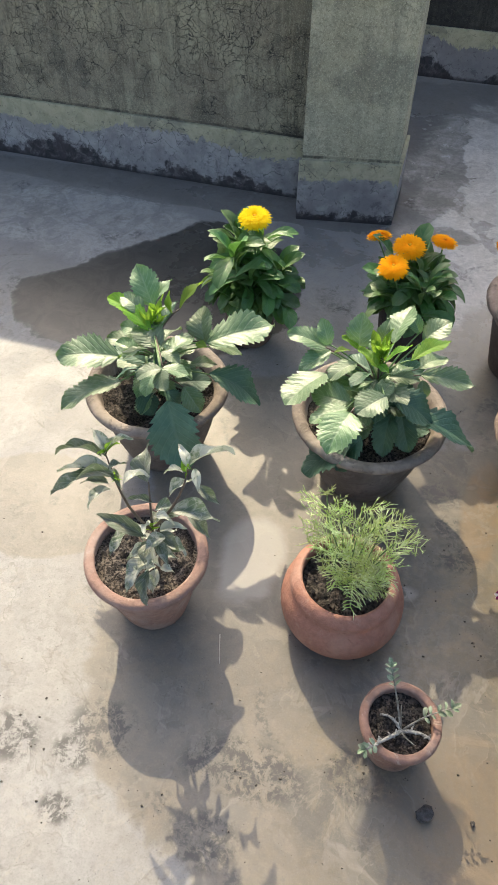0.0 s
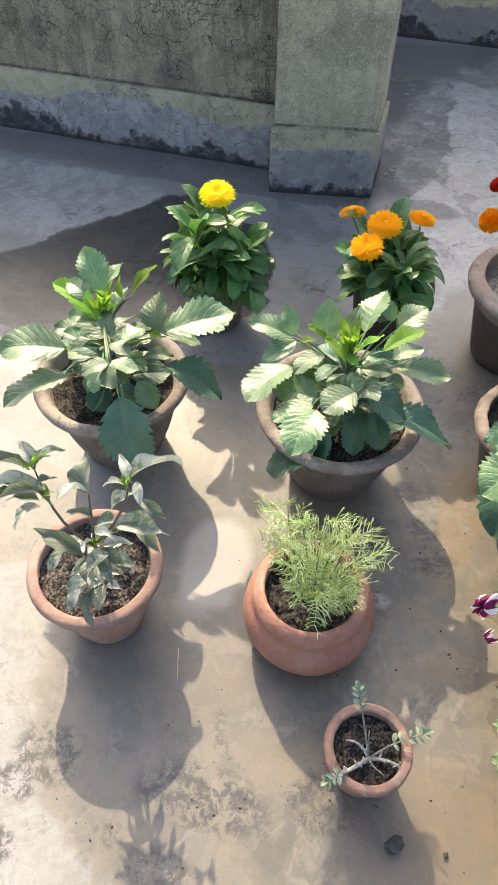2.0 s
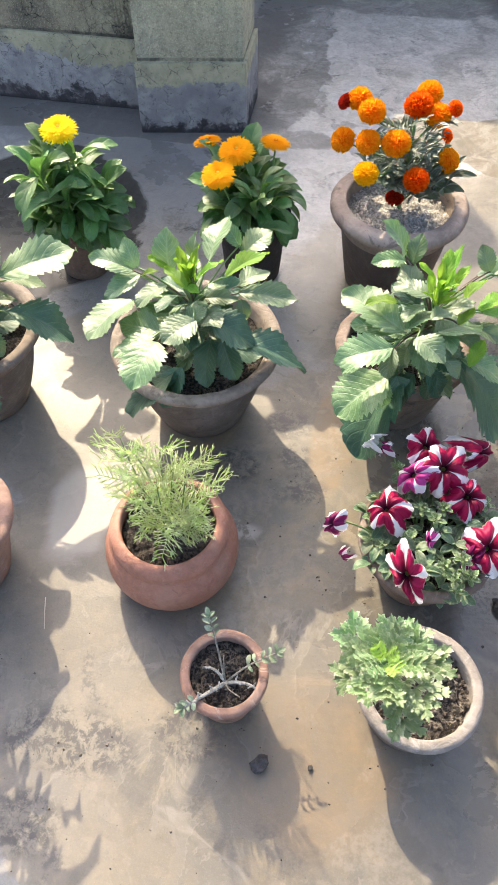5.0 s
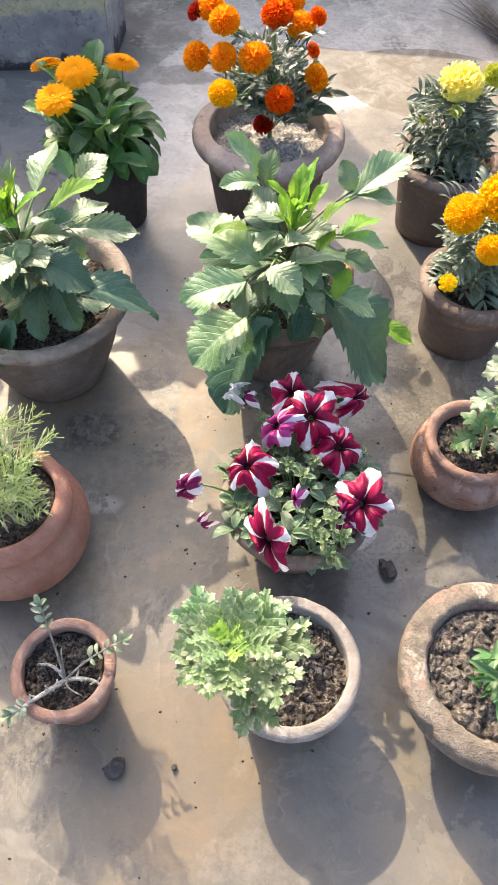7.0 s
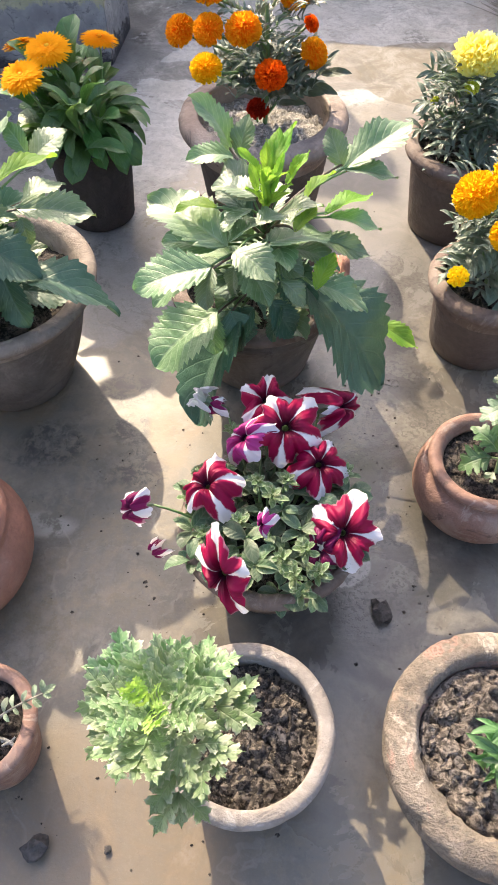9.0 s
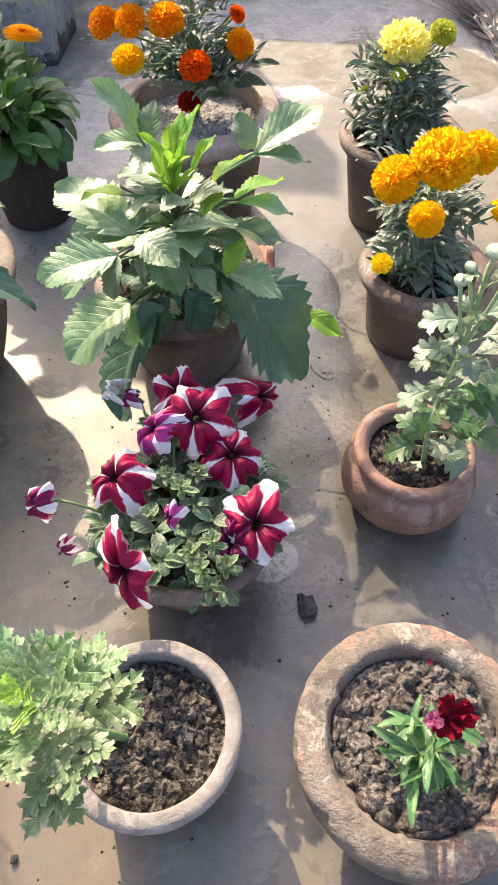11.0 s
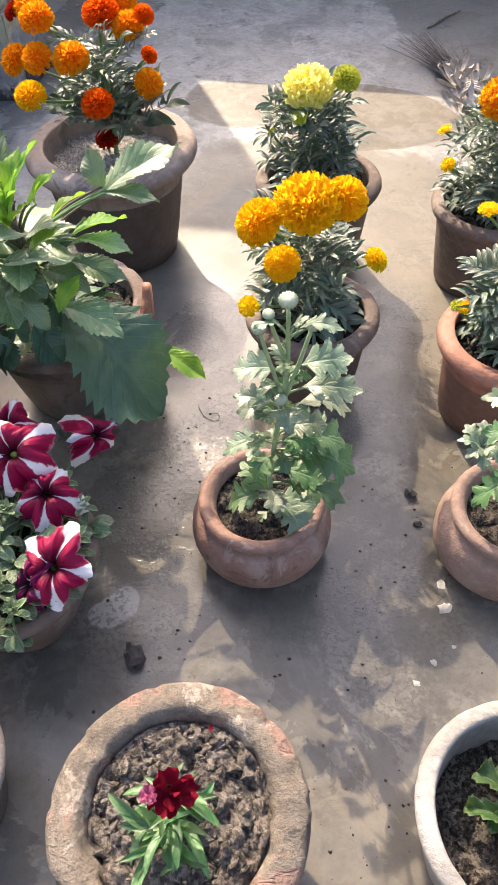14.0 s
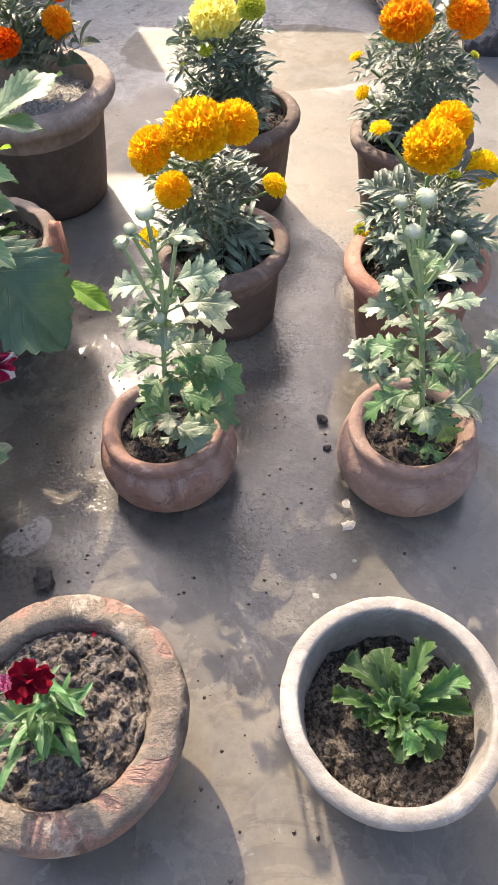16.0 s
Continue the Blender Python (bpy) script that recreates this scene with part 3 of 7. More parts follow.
M_PETUNIA_TIP = leaf_stuff("petunia_tip_leaf", (0.10, 0.185, 0.06), (0.16, 0.245, 0.10), (0.26, 0.32, 0.18), 0.55, 0.28, 4, 0.3, rim=(0.30, 0.36, 0.22), spread=0.3)
M_PETUNIA = leaf_stuff("petunia_leaf", (0.045, 0.105, 0.038), (0.085, 0.155, 0.07), (0.22, 0.28, 0.16), 0.55, 0.22, 5, 0.3, rim=(0.17, 0.23, 0.12), spread=0.35, coat=0.3)
M_ARTEMISIA = leaf_stuff("cut_leaf", (0.12, 0.245, 0.075), (0.25, 0.36, 0.17), (0.38, 0.46, 0.27), 0.5, 0.28, 3, 0.25, rim=(0.40, 0.47, 0.30), spread=0.3, coat=0.6)
M_CUT_YOUNG = leaf_stuff("young_cut_leaf", (0.26, 0.42, 0.07), (0.40, 0.53, 0.13), (0.50, 0.60, 0.2), 0.5, 0.4, 3, 0.2)
M_CHRYSANTH = leaf_stuff("chrysanthemum_leaf", (0.075, 0.145, 0.062), (0.165, 0.23, 0.135), (0.27, 0.34, 0.21), 0.50, 0.22, 4, 0.4, spread=0.35, coat=0.8, fuzz=0.35, coat_rough=0.42)
M_CHRYSANTH_GREEN = leaf_stuff("old_chrysanthemum_leaf", (0.04, 0.13, 0.028), (0.085, 0.20, 0.05), (0.2, 0.3, 0.15), 0.5, 0.25, 4, 0.4, spread=0.3, coat=0.4)
M_DAISY = leaf_stuff("toothed_leaf", (0.030, 0.100, 0.018), (0.062, 0.155, 0.036), (0.14, 0.24, 0.09), 0.48, 0.30, 5, 0.35, rim=(0.15, 0.23, 0.09), spread=0.35, coat=0.1, fuzz=0.05, spec=0.6)
M_PINK_LEAF = leaf_stuff("strap_leaf", (0.045, 0.15, 0.04), (0.10, 0.25, 0.065), (0.14, 0.3, 0.1), 0.4, 0.3, 1, 0.2)
M_GREY_LEAF = leaf_stuff("grey_leaf", (0.13, 0.20, 0.095), (0.32, 0.37, 0.26), (0.4, 0.43, 0.36), 0.5, 0.15, 4, 0.3)
M_STEM = plain_stuff("green_stem", (0.10, 0.20, 0.06), (0.17, 0.26, 0.10), 60, 0.55)
M_STEM_PALE = plain_stuff("pale_stem", (0.20, 0.30, 0.14), (0.30, 0.38, 0.21), 60, 0.55)
M_STEM_PURPLE = plain_stuff("purplish_stem", (0.085, 0.055, 0.045), (0.14, 0.11, 0.07), 60, 0.5)
M_STEM_GREY = plain_stuff("grey_twig", (0.11, 0.105, 0.08), (0.34, 0.32, 0.27), 120, 0.8)
M_STONE_DARK = plain_stuff("dark_clinker", (0.03, 0.028, 0.026), (0.10, 0.09, 0.085), 120, 0.9, 0.6)
M_TWIG_PALE = plain_stuff("lichened_twig", (0.16, 0.15, 0.125), (0.52, 0.50, 0.45), 160, 0.9, 0.8)
M_ORANGE = petal_stuff("orange_petals", (1.0, 0.29, 0.004), (1.0, 0.48, 0.014), 0.5, 0.6, 0.1)
M_AMBER = petal_stuff("amber_petals", (1.0, 0.54, 0.004), (1.0, 0.66, 0.012), 0.5, 0.6, 0.04)
M_RUST = petal_stuff("rust_petals", (0.80, 0.09, 0.004), (1.0, 0.20, 0.008), 0.6)
M_DEEP_RED = petal_stuff("deep_red_petals", (0.3, 0.012, 0.005), (0.55, 0.03, 0.01), 0.2)
M_LEMON = petal_stuff("lemon_petals", (1.0, 0.86, 0.12), (1.0, 0.96, 0.34), 0.5, 0.6, 0.05)
M_YELLOW = petal_stuff("yellow_petals", (1.0, 0.64, 0.004), (1.0, 0.80, 0.02), 0.45, 0.6, 0.1)
M_TANGERINE = petal_stuff("tangerine_petals", (1.0, 0.36, 0.004), (1.0, 0.52, 0.010), 0.45, 0.6, 0.1)
M_LIME = petal_stuff("lime_bud", (0.42, 0.48, 0.03), (0.7, 0.7, 0.1), 0.3)
M_CRIMSON = petal_stuff("crimson_petals", (0.09, 0.002, 0.010), (0.18, 0.003, 0.016), 0.2)
M_MAUVE = petal_stuff("mauve_petals", (0.34, 0.06, 0.15), (0.46, 0.13, 0.24), 0.25)
M_CENTRE = petal_stuff("flower_centre", (0.45, 0.20, 0.01), (0.75, 0.42, 0.02), 0.1)
M_BUD = petal_stuff("pale_bud", (0.34, 0.42, 0.25), (0.64, 0.68, 0.52), 0.2)


def petunia_stuff(name, deep, mid, pale, broad=0.16):
    """Crimson corolla with five white bars from the throat to the edge."""
    m, nt, bs = shader(name)
    sep = node(nt, "SeparateXYZ", {0: node(nt, "UVMap").outputs[0]})
    u, v = sep.outputs[0], sep.outputs[1]
    pos = place_coord(nt)
    wob = maths(nt, "MULTIPLY_ADD", grain(nt, pos, 55, 3, 0.6), 0.22, -0.11)
    band = maths(nt, "ABSOLUTE", maths(nt, "SUBTRACT", maths(nt, "FRACT", maths(nt, "ADD", maths(nt, "MULTIPLY_ADD", u, 5.0, 0.5), wob)), 0.5))
    width = maths(nt, "MULTIPLY_ADD", maths(nt, "MULTIPLY", v, maths(nt, "MULTIPLY", v, v)), broad, 0.03)
    bar = ramp(nt, maths(nt, "SUBTRACT", band, width), 0.03, -0.02)
    bar = maths(nt, "MULTIPLY", bar, ramp(nt, v, 0.12, 0.3))
    edge = ramp(nt, maths(nt, "ADD", v, wob), 0.955, 1.0)
    c = mixc(nt, ramp(nt, v, 0.1, 0.75), deep, mid)
    c = mixc(nt, maths(nt, "MAXIMUM", bar, maths(nt, "MULTIPLY", edge, 0.25)), c, pale)
    c = mixc(nt, ramp(nt, v, 0.16, 0.05), c, (0.03, 0.003, 0.02))
    nt.links.new(c, bs.inputs["Base Color"])
    bs.inputs["Roughness"].default_value = 0.5
    bs.inputs["Specular IOR Level"].default_value = 0.25
    bump(nt, bs, maths(nt, "ADD", grain(nt, pos, 250, 3, 0.7), maths(nt, "SINE", maths(nt, "MULTIPLY", u, 190.0))), 0.25, 0.001)
    tr = node(nt, "BsdfTranslucent", {"Color": c})
    mx = node(nt, "MixShader", {0: 0.25, 1: bs.outputs[0], 2: tr.outputs[0]})
    nt.links.new(mx.outputs[0], nt.nodes["Material Output"].inputs[0])
    return m


M_PETUNIA_RED = petunia_stuff("crimson_and_white", (0.10, 0.002, 0.020), (0.33, 0.004, 0.058), (0.86, 0.82, 0.83))
M_PETUNIA_PINK = petunia_stuff("mauve_and_white", (0.24, 0.01, 0.10), (0.48, 0.05, 0.26), (0.82, 0.76, 0.82), 0.22)
M_PETUNIA_DARK = petunia_stuff("purple_and_white", (0.08, 0.004, 0.04), (0.20, 0.008, 0.08), (0.82, 0.78, 0.80), 0.24)


# ---- helpers for shapes ----
def mesh_of(name, verts, faces, uvs=None, smooth=True):
    me = bpy.data.meshes.new(name)
    me.from_pydata(verts, [], faces)
    if uvs:
        lay = me.uv_layers.new(name="UVMap")
        for lp in me.loops:
            lay.data[lp.index].uv = uvs[lp.vertex_index]
    me.polygons.foreach_set("use_smooth", [smooth] * len(me.polygons))
    me.update()
    return me


def part(name, me, material, parent, label="", m=None):
    """Links a mesh (or bmesh) as one object under a thing or a part."""
    if isinstance(me, bmesh.types.BMesh):
        d = bpy.data.meshes.new(name)
        me.to_mesh(d)
        me.free()
        me = d
    if material and not me.materials:
        me.materials.append(material)
    ob = new(name, me)
    ob.parent = parent
    if m is not None:
        ob.matrix_basis = m
    return tagged(ob, label)


def thing(name, x, y, label, category, group="", z=0.0):
    ob = new(name)
    ob.location = (x, y, z)
    ob.empty_display_size = 0.05
    return tagged(ob, label, category, group)


def tube(verts, faces, uvs, pts, r0, r1, sides=6):
    """Adds a tapered tube along pts to plain lists."""
    k = len(pts)
    first = len(verts)
    for i, p in enumerate(pts):
        p = Vector(p)
        a, b = Vector(pts[max(i - 1, 0)]), Vector(pts[min(i + 1, k - 1)])
        d = (b - a).normalized() if (b - a).length > 1e-7 else Vector((0, 0, 1))
        e = d.cross(Vector((0.3, 1, 0.2))).normalized()
        f = d.cross(e)
        r = r0 + (r1 - r0) * i / max(k - 1, 1)
        for j in range(sides):
            t = 2 * math.pi * j / sides
            verts.append(tuple(p + r * (math.cos(t) * e + math.sin(t) * f)))
            uvs.append((j / sides, i / max(k - 1, 1)))
    for i in range(k - 1):
        for j in range(sides):
            a, b = first + i * sides + j, first + i * sides + (j + 1) % sides
            faces.append((a, b, b + sides, a + sides))
    faces.append(tuple(first + (k - 1) * sides + j for j in range(sides)))


def bend(a, b, sag=0.0, n=5, sway=None):
    """Points from a to b, bowed upwards by sag."""
    a, b = Vector(a), Vector(b)
    s = Vector(sway) if sway else Vector((0, 0, 0))
    return [a.lerp(b, i / n) + (Vector((0, 0, sag)) + s) * (4 * (i / n) * (1 - i / n)) for i in range(n + 1)]


def stems(parent, lines, material, name="stem", sides=6):
    """Stalks: (points, radius at the foot, radius at the end)."""
    for pts, r0, r1 in lines:
        v, f, u = [], [], []
        tube(v, f, u, pts, r0, r1, sides)
        part(name, mesh_of(name, v, f, u), material, parent)


def leaf_mesh(name, width=0.5, a=0.6, b=0.9, teeth=0, depth=0.15, ns=16, nu=2, fold=0.25, arch=0.12, wave=0.03, sweep=0.08, seed=0, stalk=0.0, quilt=0.0, veins=9):
    """A leaf of length 1 along +y, its face to +z. width: its whole width; a, b: fullness at foot and tip."""
    rng = random.Random(seed)
    peak = a / (a + b)
    top = peak ** a * (1 - peak) ** b
    verts, faces, uvs = [], [], []
    ph = [rng.uniform(0, 6.28) for _ in range(4)]
    for i in range(ns + 1):
        s = i / ns
        w = 0.5 * width * max(s, 1e-4) ** a * max(1 - s, 1e-4) ** b / top
        m = 1.0
        if teeth:
            saw = (s * teeth) % 1.0
            deep = depth * (0.7 + 0.6 * (math.sin(2.3 * int(s * teeth) + ph[3]) * 0.5 + 0.5))
            m = (1 - deep) + deep * saw
        for j in range(-nu, nu + 1):
            t = j / nu
            k = 1 - (1 - m) * abs(t) ** (min(4.0, 0.9 / max(1 - m, 0.05) - 1) if m < 0.9 else 4.0)
            x = t * w * k * (1 + 0.06 * math.sin(5 * s + ph[0] + (1.3 if t > 0 else 0)))
            y = stalk + (1 - stalk) * min(s + sweep * abs(t) * w / max(width, 0.01) * 2, 1.0 + 0.02 * abs(t))
            z = fold * abs(x) * 1.2 + arch * 4 * s * (1 - s) + wave * abs(t) * math.sin(9 * s + ph[1] + (2.1 if t > 0 else 0)) * (0.3 + s)
            if quilt:
                z += quilt * (1 - s) ** 0.5 * (abs(math.sin(math.pi * veins * (s - 0.15 * abs(t)))) * min(1.0, 3 * abs(t)) * (1.15 - abs(t)) - 0.5 * (1 - min(1.0, 4 * abs(t))))
                z -= 0.9 * quilt * s * s
            verts.append((x + 0.03 * math.sin(3.0 * s + ph[2]) * s * (1 - s) * 2, y, z))
            uvs.append((0.5 + 0.5 * t, s))
    row = 2 * nu + 1
    for i in range(ns):
        for j in range(row - 1):
            q = i * row + j
            faces.append((q, q + 1, q + row + 1, q + row))
    return mesh_of(name, verts, faces, uvs)


def lobed_blade(name, lobes=3, reach=0.40, sinus=0.15, first=0.30, last=0.74, rise=0.10, tooth=0.5, neck=0.14, fold=0.18, arch=0.12, wave=0.07, seed=0):
    """A leaf of length 1 along +y cut into forward-pointing toothed lobes; reach and sinus are half-widths at lobes and cuts."""
    rng = random.Random(seed)
    halves = []
    for side in (-1, 1):
        out = [(0.014, 0.0), (0.02, neck), (0.35 * reach, neck + 0.04)]
        for k in range(lobes):
            f = k / max(lobes - 1, 1)
            c = first + (last - first) * f + rng.uniform(-0.02, 0.02)
            r = reach * (0.85 + 0.35 * math.sin(math.pi * (0.25 + 0.6 * f))) * rng.uniform(0.88, 1.08)
            gap = sinus * (1.0 - 0.25 * f)
            step = (last - first) / max(lobes, 1)
            out += [(gap + 0.35 * (r - gap), c - 0.36 * step), (gap + 0.80 * (r - gap), c - 0.20 * step + 0.3 * rise),
                    (gap + (0.80 - 0.25 * tooth) * (r - gap), c - 0.02 * step + 0.5 * rise), (r, c + rise),
                    (gap + (0.72 - 0.25 * tooth) * (r - gap), c + 0.10 * step + 0.9 * rise), (gap + 0.52 * (r - gap), c + 0.26 * step + rise),
                    (gap, c + 0.40 * step + 0.25 * rise)]
        tip = 0.34 * reach
        out += [(tip + 0.02, last + 0.13), (0.75 * tip, last + 0.15), (0.70 * tip, last + 0.20), (0.35 * tip, last + 0.215), (0.0, 1.0)]
        soft = [out[0]]
        for (ax, ay), (bx, by) in zip(out[:-1], out[1:]):
            soft += [(0.75 * ax + 0.25 * bx, 0.75 * ay + 0.25 * by), (0.25 * ax + 0.75 * bx, 0.25 * ay + 0.75 * by)]
        halves.append(soft + [out[-1]])
    ph = rng.uniform(0, 6.28)
    cols = (0.0, 0.4, 0.72, 1.0)
    n = len(halves[0])
    verts, faces, uvs = [], [], []
    for side, out in zip((-1, 1), halves):
        o = len(verts)
        for i, (x, y) in enumerate(out):
            mid = (i / (n - 1)) ** 1.05
            for t in cols:
                px, py = t * x, mid + (y - mid) * t
                pz = fold * px + arch * 4 * py * (1 - py) - 0.10 * py + wave * t * math.sin(8 * py + ph + side) + 0.35 * px * px * math.sin(ph)
                verts.append((side * px, py, pz))
                uvs.append((0.5 + 0.5 * side * t * min(1.0, x / reach + 0.15), y))
        for i in range(n - 1):
            for j in range(3):
                q = o + i * 4 + j
                faces.append((q, q + 1, q + 5, q + 4) if side > 0 else (q, q + 4, q + 5, q + 1))
    return mesh_of(name, verts, faces, uvs)


def frame_to(base, tip, up=(0, -0.25, 1), roll=0.0, width=1.0, lift=1.0):
    """The pose that lays a unit leaf from base to tip with its face towards up."""
    base, tip = Vector(base), Vector(tip)
    y = tip - base
    n = y.length
    y.normalize()
    x = y.cross(Vector(up))
    if x.length < 1e-4:
        x = Vector((1, 0, 0))
    x.normalize()
    z = x.cross(y)
    r = Matrix.Rotation(radians(roll), 3, y)
    x, z = r @ x, r @ z
    m = Matrix.Identity(4)
    for k in range(3):
        m[k][0], m[k][1], m[k][2], m[k][3] = x[k] * n * width, y[k] * n, z[k] * n * lift, base[k]
    return m


def merged(name, pieces):
    """One mesh of several (mesh, matrix) pieces, with their leaf coordinates."""
    v, f, u = [], [], []
    for me, m in pieces:
        o = len(v)
        uv = {}
        lay = me.uv_layers[0].data
        for lp in me.loops:
            uv[lp.vertex_index] = tuple(lay[lp.index].uv)
        v += [tuple(m @ q.co) for q in me.vertices]
        u += [uv.get(i, (0, 0)) for i in range(len(me.vertices))]
        f += [tuple(o + i for i in p.vertices) for p in me.polygons]
    return mesh_of(name, v, f, u)


def pinnate(name, leaflet, pairs, spread=0.55, size=0.42, tipsize=0.4, seed=0, droop=0.1, flat=0.15, loose=1.0):
    """A compound leaf of length 1 along +y: leaflets in pairs along a rib."""
    rng = random.Random(seed)
    pieces = []
    for i in range(pairs):
        s = 0.22 + 0.62 * i / max(pairs - 1, 1)
        k = size * (0.55 + 0.9 * math.sin(math.pi * (0.18 + 0.62 * i / pairs)))
        at = Vector((0, s, -droop * s * s))
        for side in (-1, 1):
            ang = spread + loose * rng.uniform(-0.15, 0.15)
            way = Vector((side * math.sin(ang + 0.35), math.cos(ang + 0.35), loose * rng.uniform(-0.1, 0.25) + flat))
            pieces.append((leaflet, frame_to(at, at + way.normalized() * k, (0, 0, 1), loose * rng.uniform(-20, 20))))
    at = Vector((0, 0.84, -droop * 0.7))
    pieces.append((leaflet, frame_to(at, at + Vector((rng.uniform(-0.05, 0.05), tipsize, -0.05)), (0, 0, 1))))
    v, f, u = [], [], []
    tube(v, f, u, [(0, 0, 0), (0, 0.3, -droop * 0.09), (0, 0.6, -droop * 0.36), (0, 0.86, -droop * 0.74)], 0.012, 0.006, 4)
    u = [(0.5, q[1]) for q in u]
    pieces.append((mesh_of("rib", v, f, u), Matrix.Identity(4)))
    return merged(name, pieces)


# ---- pots ----
def lathe(name, profile, segs=56, wobble=0.0, chip=0.0, seed=0):
    """A turned body from (radius, height) pairs, closed at both ends, with a hand-made unevenness."""
    rng = random.Random(seed)
    ph = [rng.uniform(0, 100) for _ in range(3)]
    verts, faces = [], []
    top = max(h for _, h in profile)
    for r, h in profile:
        for j in range(segs):
            t = 2 * math.pi * j / segs
            n = noise.noise(Vector((2.2 * math.cos(t) + ph[0], 2.2 * math.sin(t), 9 * h + ph[1])))
            n2 = noise.noise(Vector((9 * math.cos(t) + ph[2], 9 * math.sin(t), 40 * h)))
            k = 1 + wobble * n + 0.3 * wobble * n2
            c = chip * max(0.0, n2 - 0.15) if h > top - 0.03 else 0.0
            verts.append((r * k * (1 - c) * math.cos(t), r * k * (1 - c) * math.sin(t), max(h - c * 0.05, 0.0)))
    for i in range(len(profile) - 1):
        for j in range(segs):
            a, b = i * segs + j, i * segs + (j + 1) % segs
            faces.append((a, b, b + segs, a + segs))
    faces.append(tuple(reversed(range(segs))))
    last = (len(profile) - 1) * segs
    faces.append(tuple(last + j for j in range(segs)))
    return mesh_of(name, verts, faces)


def arc(cx, cz, r, a0, a1, n=5, squash=1.0):
    return [(cx + r * math.cos(radians(a0 + (a1 - a0) * i / n)), cz + squash * r * math.sin(radians(a0 + (a1 - a0) * i / n))) for i in range(n + 1)]


def tapered_profile(R, H, foot, lip=0.012, drop=0.022, wall=0.011, ridge=0.0):
    """A flower pot with a rolled rim band, and turned ridges under it."""
    p = [(foot * 0.9, 0.0), (foot, 0.004)]
    neck = R - lip * 1.1
    for i in range(1, 6):
        s = i / 6
        p.append((foot + (neck - foot) * s ** 0.9, 0.004 + (H - drop - 0.006) * s))
    for k in range(3 if ridge else 0):
        z = H - drop - 0.022 + 0.007 * k
        p += [(neck - 0.004, z - 0.0025), (neck - 0.004 + ridge, z), (neck - 0.004, z + 0.0025)]
    p.append((neck, H - drop - 0.004))
    p += arc(R - drop * 0.5, H - drop * 0.5, drop * 0.5, -80, 85, 7)
    p += arc(R - lip - drop * 0.25, H - 0.004, 0.004, 80, 170, 3)
    inner = R - lip - wall * 0.6
    p += [(inner, H - 0.02), (inner - (R - foot) * 0.2, H * 0.72), (inner - (R - foot) * 0.5, H * 0.4)]
    return p


def bowl_profile(R, H, foot, lip=0.02):
    """A wide shallow bowl with an out-turned lip."""
    p = [(foot * 0.92, 0.0), (foot, 0.005)]
    for i in range(1, 8):
        s = i / 8
        p.append((foot + (R - lip * 1.3 - foot) * math.sin(s * 1.45), 0.005 + (H - 0.03) * s))
    p.append((R - lip * 0.9, H - 0.024))
    p += arc(R - 0.009, H - 0.010, 0.010, -80, 90, 6)
    p += [(R - lip, H - 0.001), (R - lip - 0.008, H - 0.012), (R - lip - 0.02, H * 0.72), (R * 0.6, H * 0.4)]
    return p


def round_profile(R, H, belly, foot):
    """A squat round-bellied pot, its wide lip turned outwards."""
    p = [(foot * 0.9, 0.0), (foot, 0.004)]
    for i in range(1, 12):
        a = -70 + 112 * i / 11
        p.append((belly * 0.60 + belly * 0.40 * math.cos(radians(a)), H * 0.46 + H * 0.44 * math.sin(radians(a))))
    neck = R - 0.005
    p += [(neck + 0.001, H - 0.024), (neck + 0.001, H - 0.017)]
    p += arc(R - 0.007, H - 0.008, 0.0078, -70, 100, 6)
    p += [(R - 0.016, H - 0.004), (R - 0.021, H - 0.014), (R - 0.022, H * 0.84), (belly * 0.85, H * 0.6), (belly * 0.8, H * 0.4)]
    return p


def collar_profile(R, H, belly, foot):
    """A round-bellied pot whose broad collar slopes out from the mouth to a ridge."""
    p = [(foot * 0.9, 0.0), (foot, 0.004)]
    for i in range(1, 12):
        a = -70 + 118 * i / 11
        p.append((belly * 0.60 + belly * 0.40 * math.cos(radians(a)), H * 0.44 + H * 0.42 * math.sin(radians(a))))
    p += [(R - 0.0005, H - 0.026), (R + 0.0008, H - 0.022), (R + 0.0005, H - 0.018), (R - 0.003, H - 0.011), (R - 0.008, H - 0.005), (R - 0.014, H - 0.001), (R - 0.018, H)]
    p += [(R - 0.0205, H - 0.002), (R - 0.0215, H - 0.007), (R - 0.021, H * 0.84), (belly * 0.85, H * 0.6), (belly * 0.8, H * 0.4)]
    return p


def pot_part(ob, profile, material, below, segs=64, wobble=0.008, chip=0.03, seed=0):
    """A pot whose wall below the rim is of a darker clay than the rim."""
    me = lathe("pot", profile, segs, wobble, chip, seed)
    pot = part("pot", me, material, ob)
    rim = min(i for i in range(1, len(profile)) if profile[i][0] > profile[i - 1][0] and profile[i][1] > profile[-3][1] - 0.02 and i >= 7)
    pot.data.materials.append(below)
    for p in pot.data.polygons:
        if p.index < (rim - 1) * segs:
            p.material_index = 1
    return pot


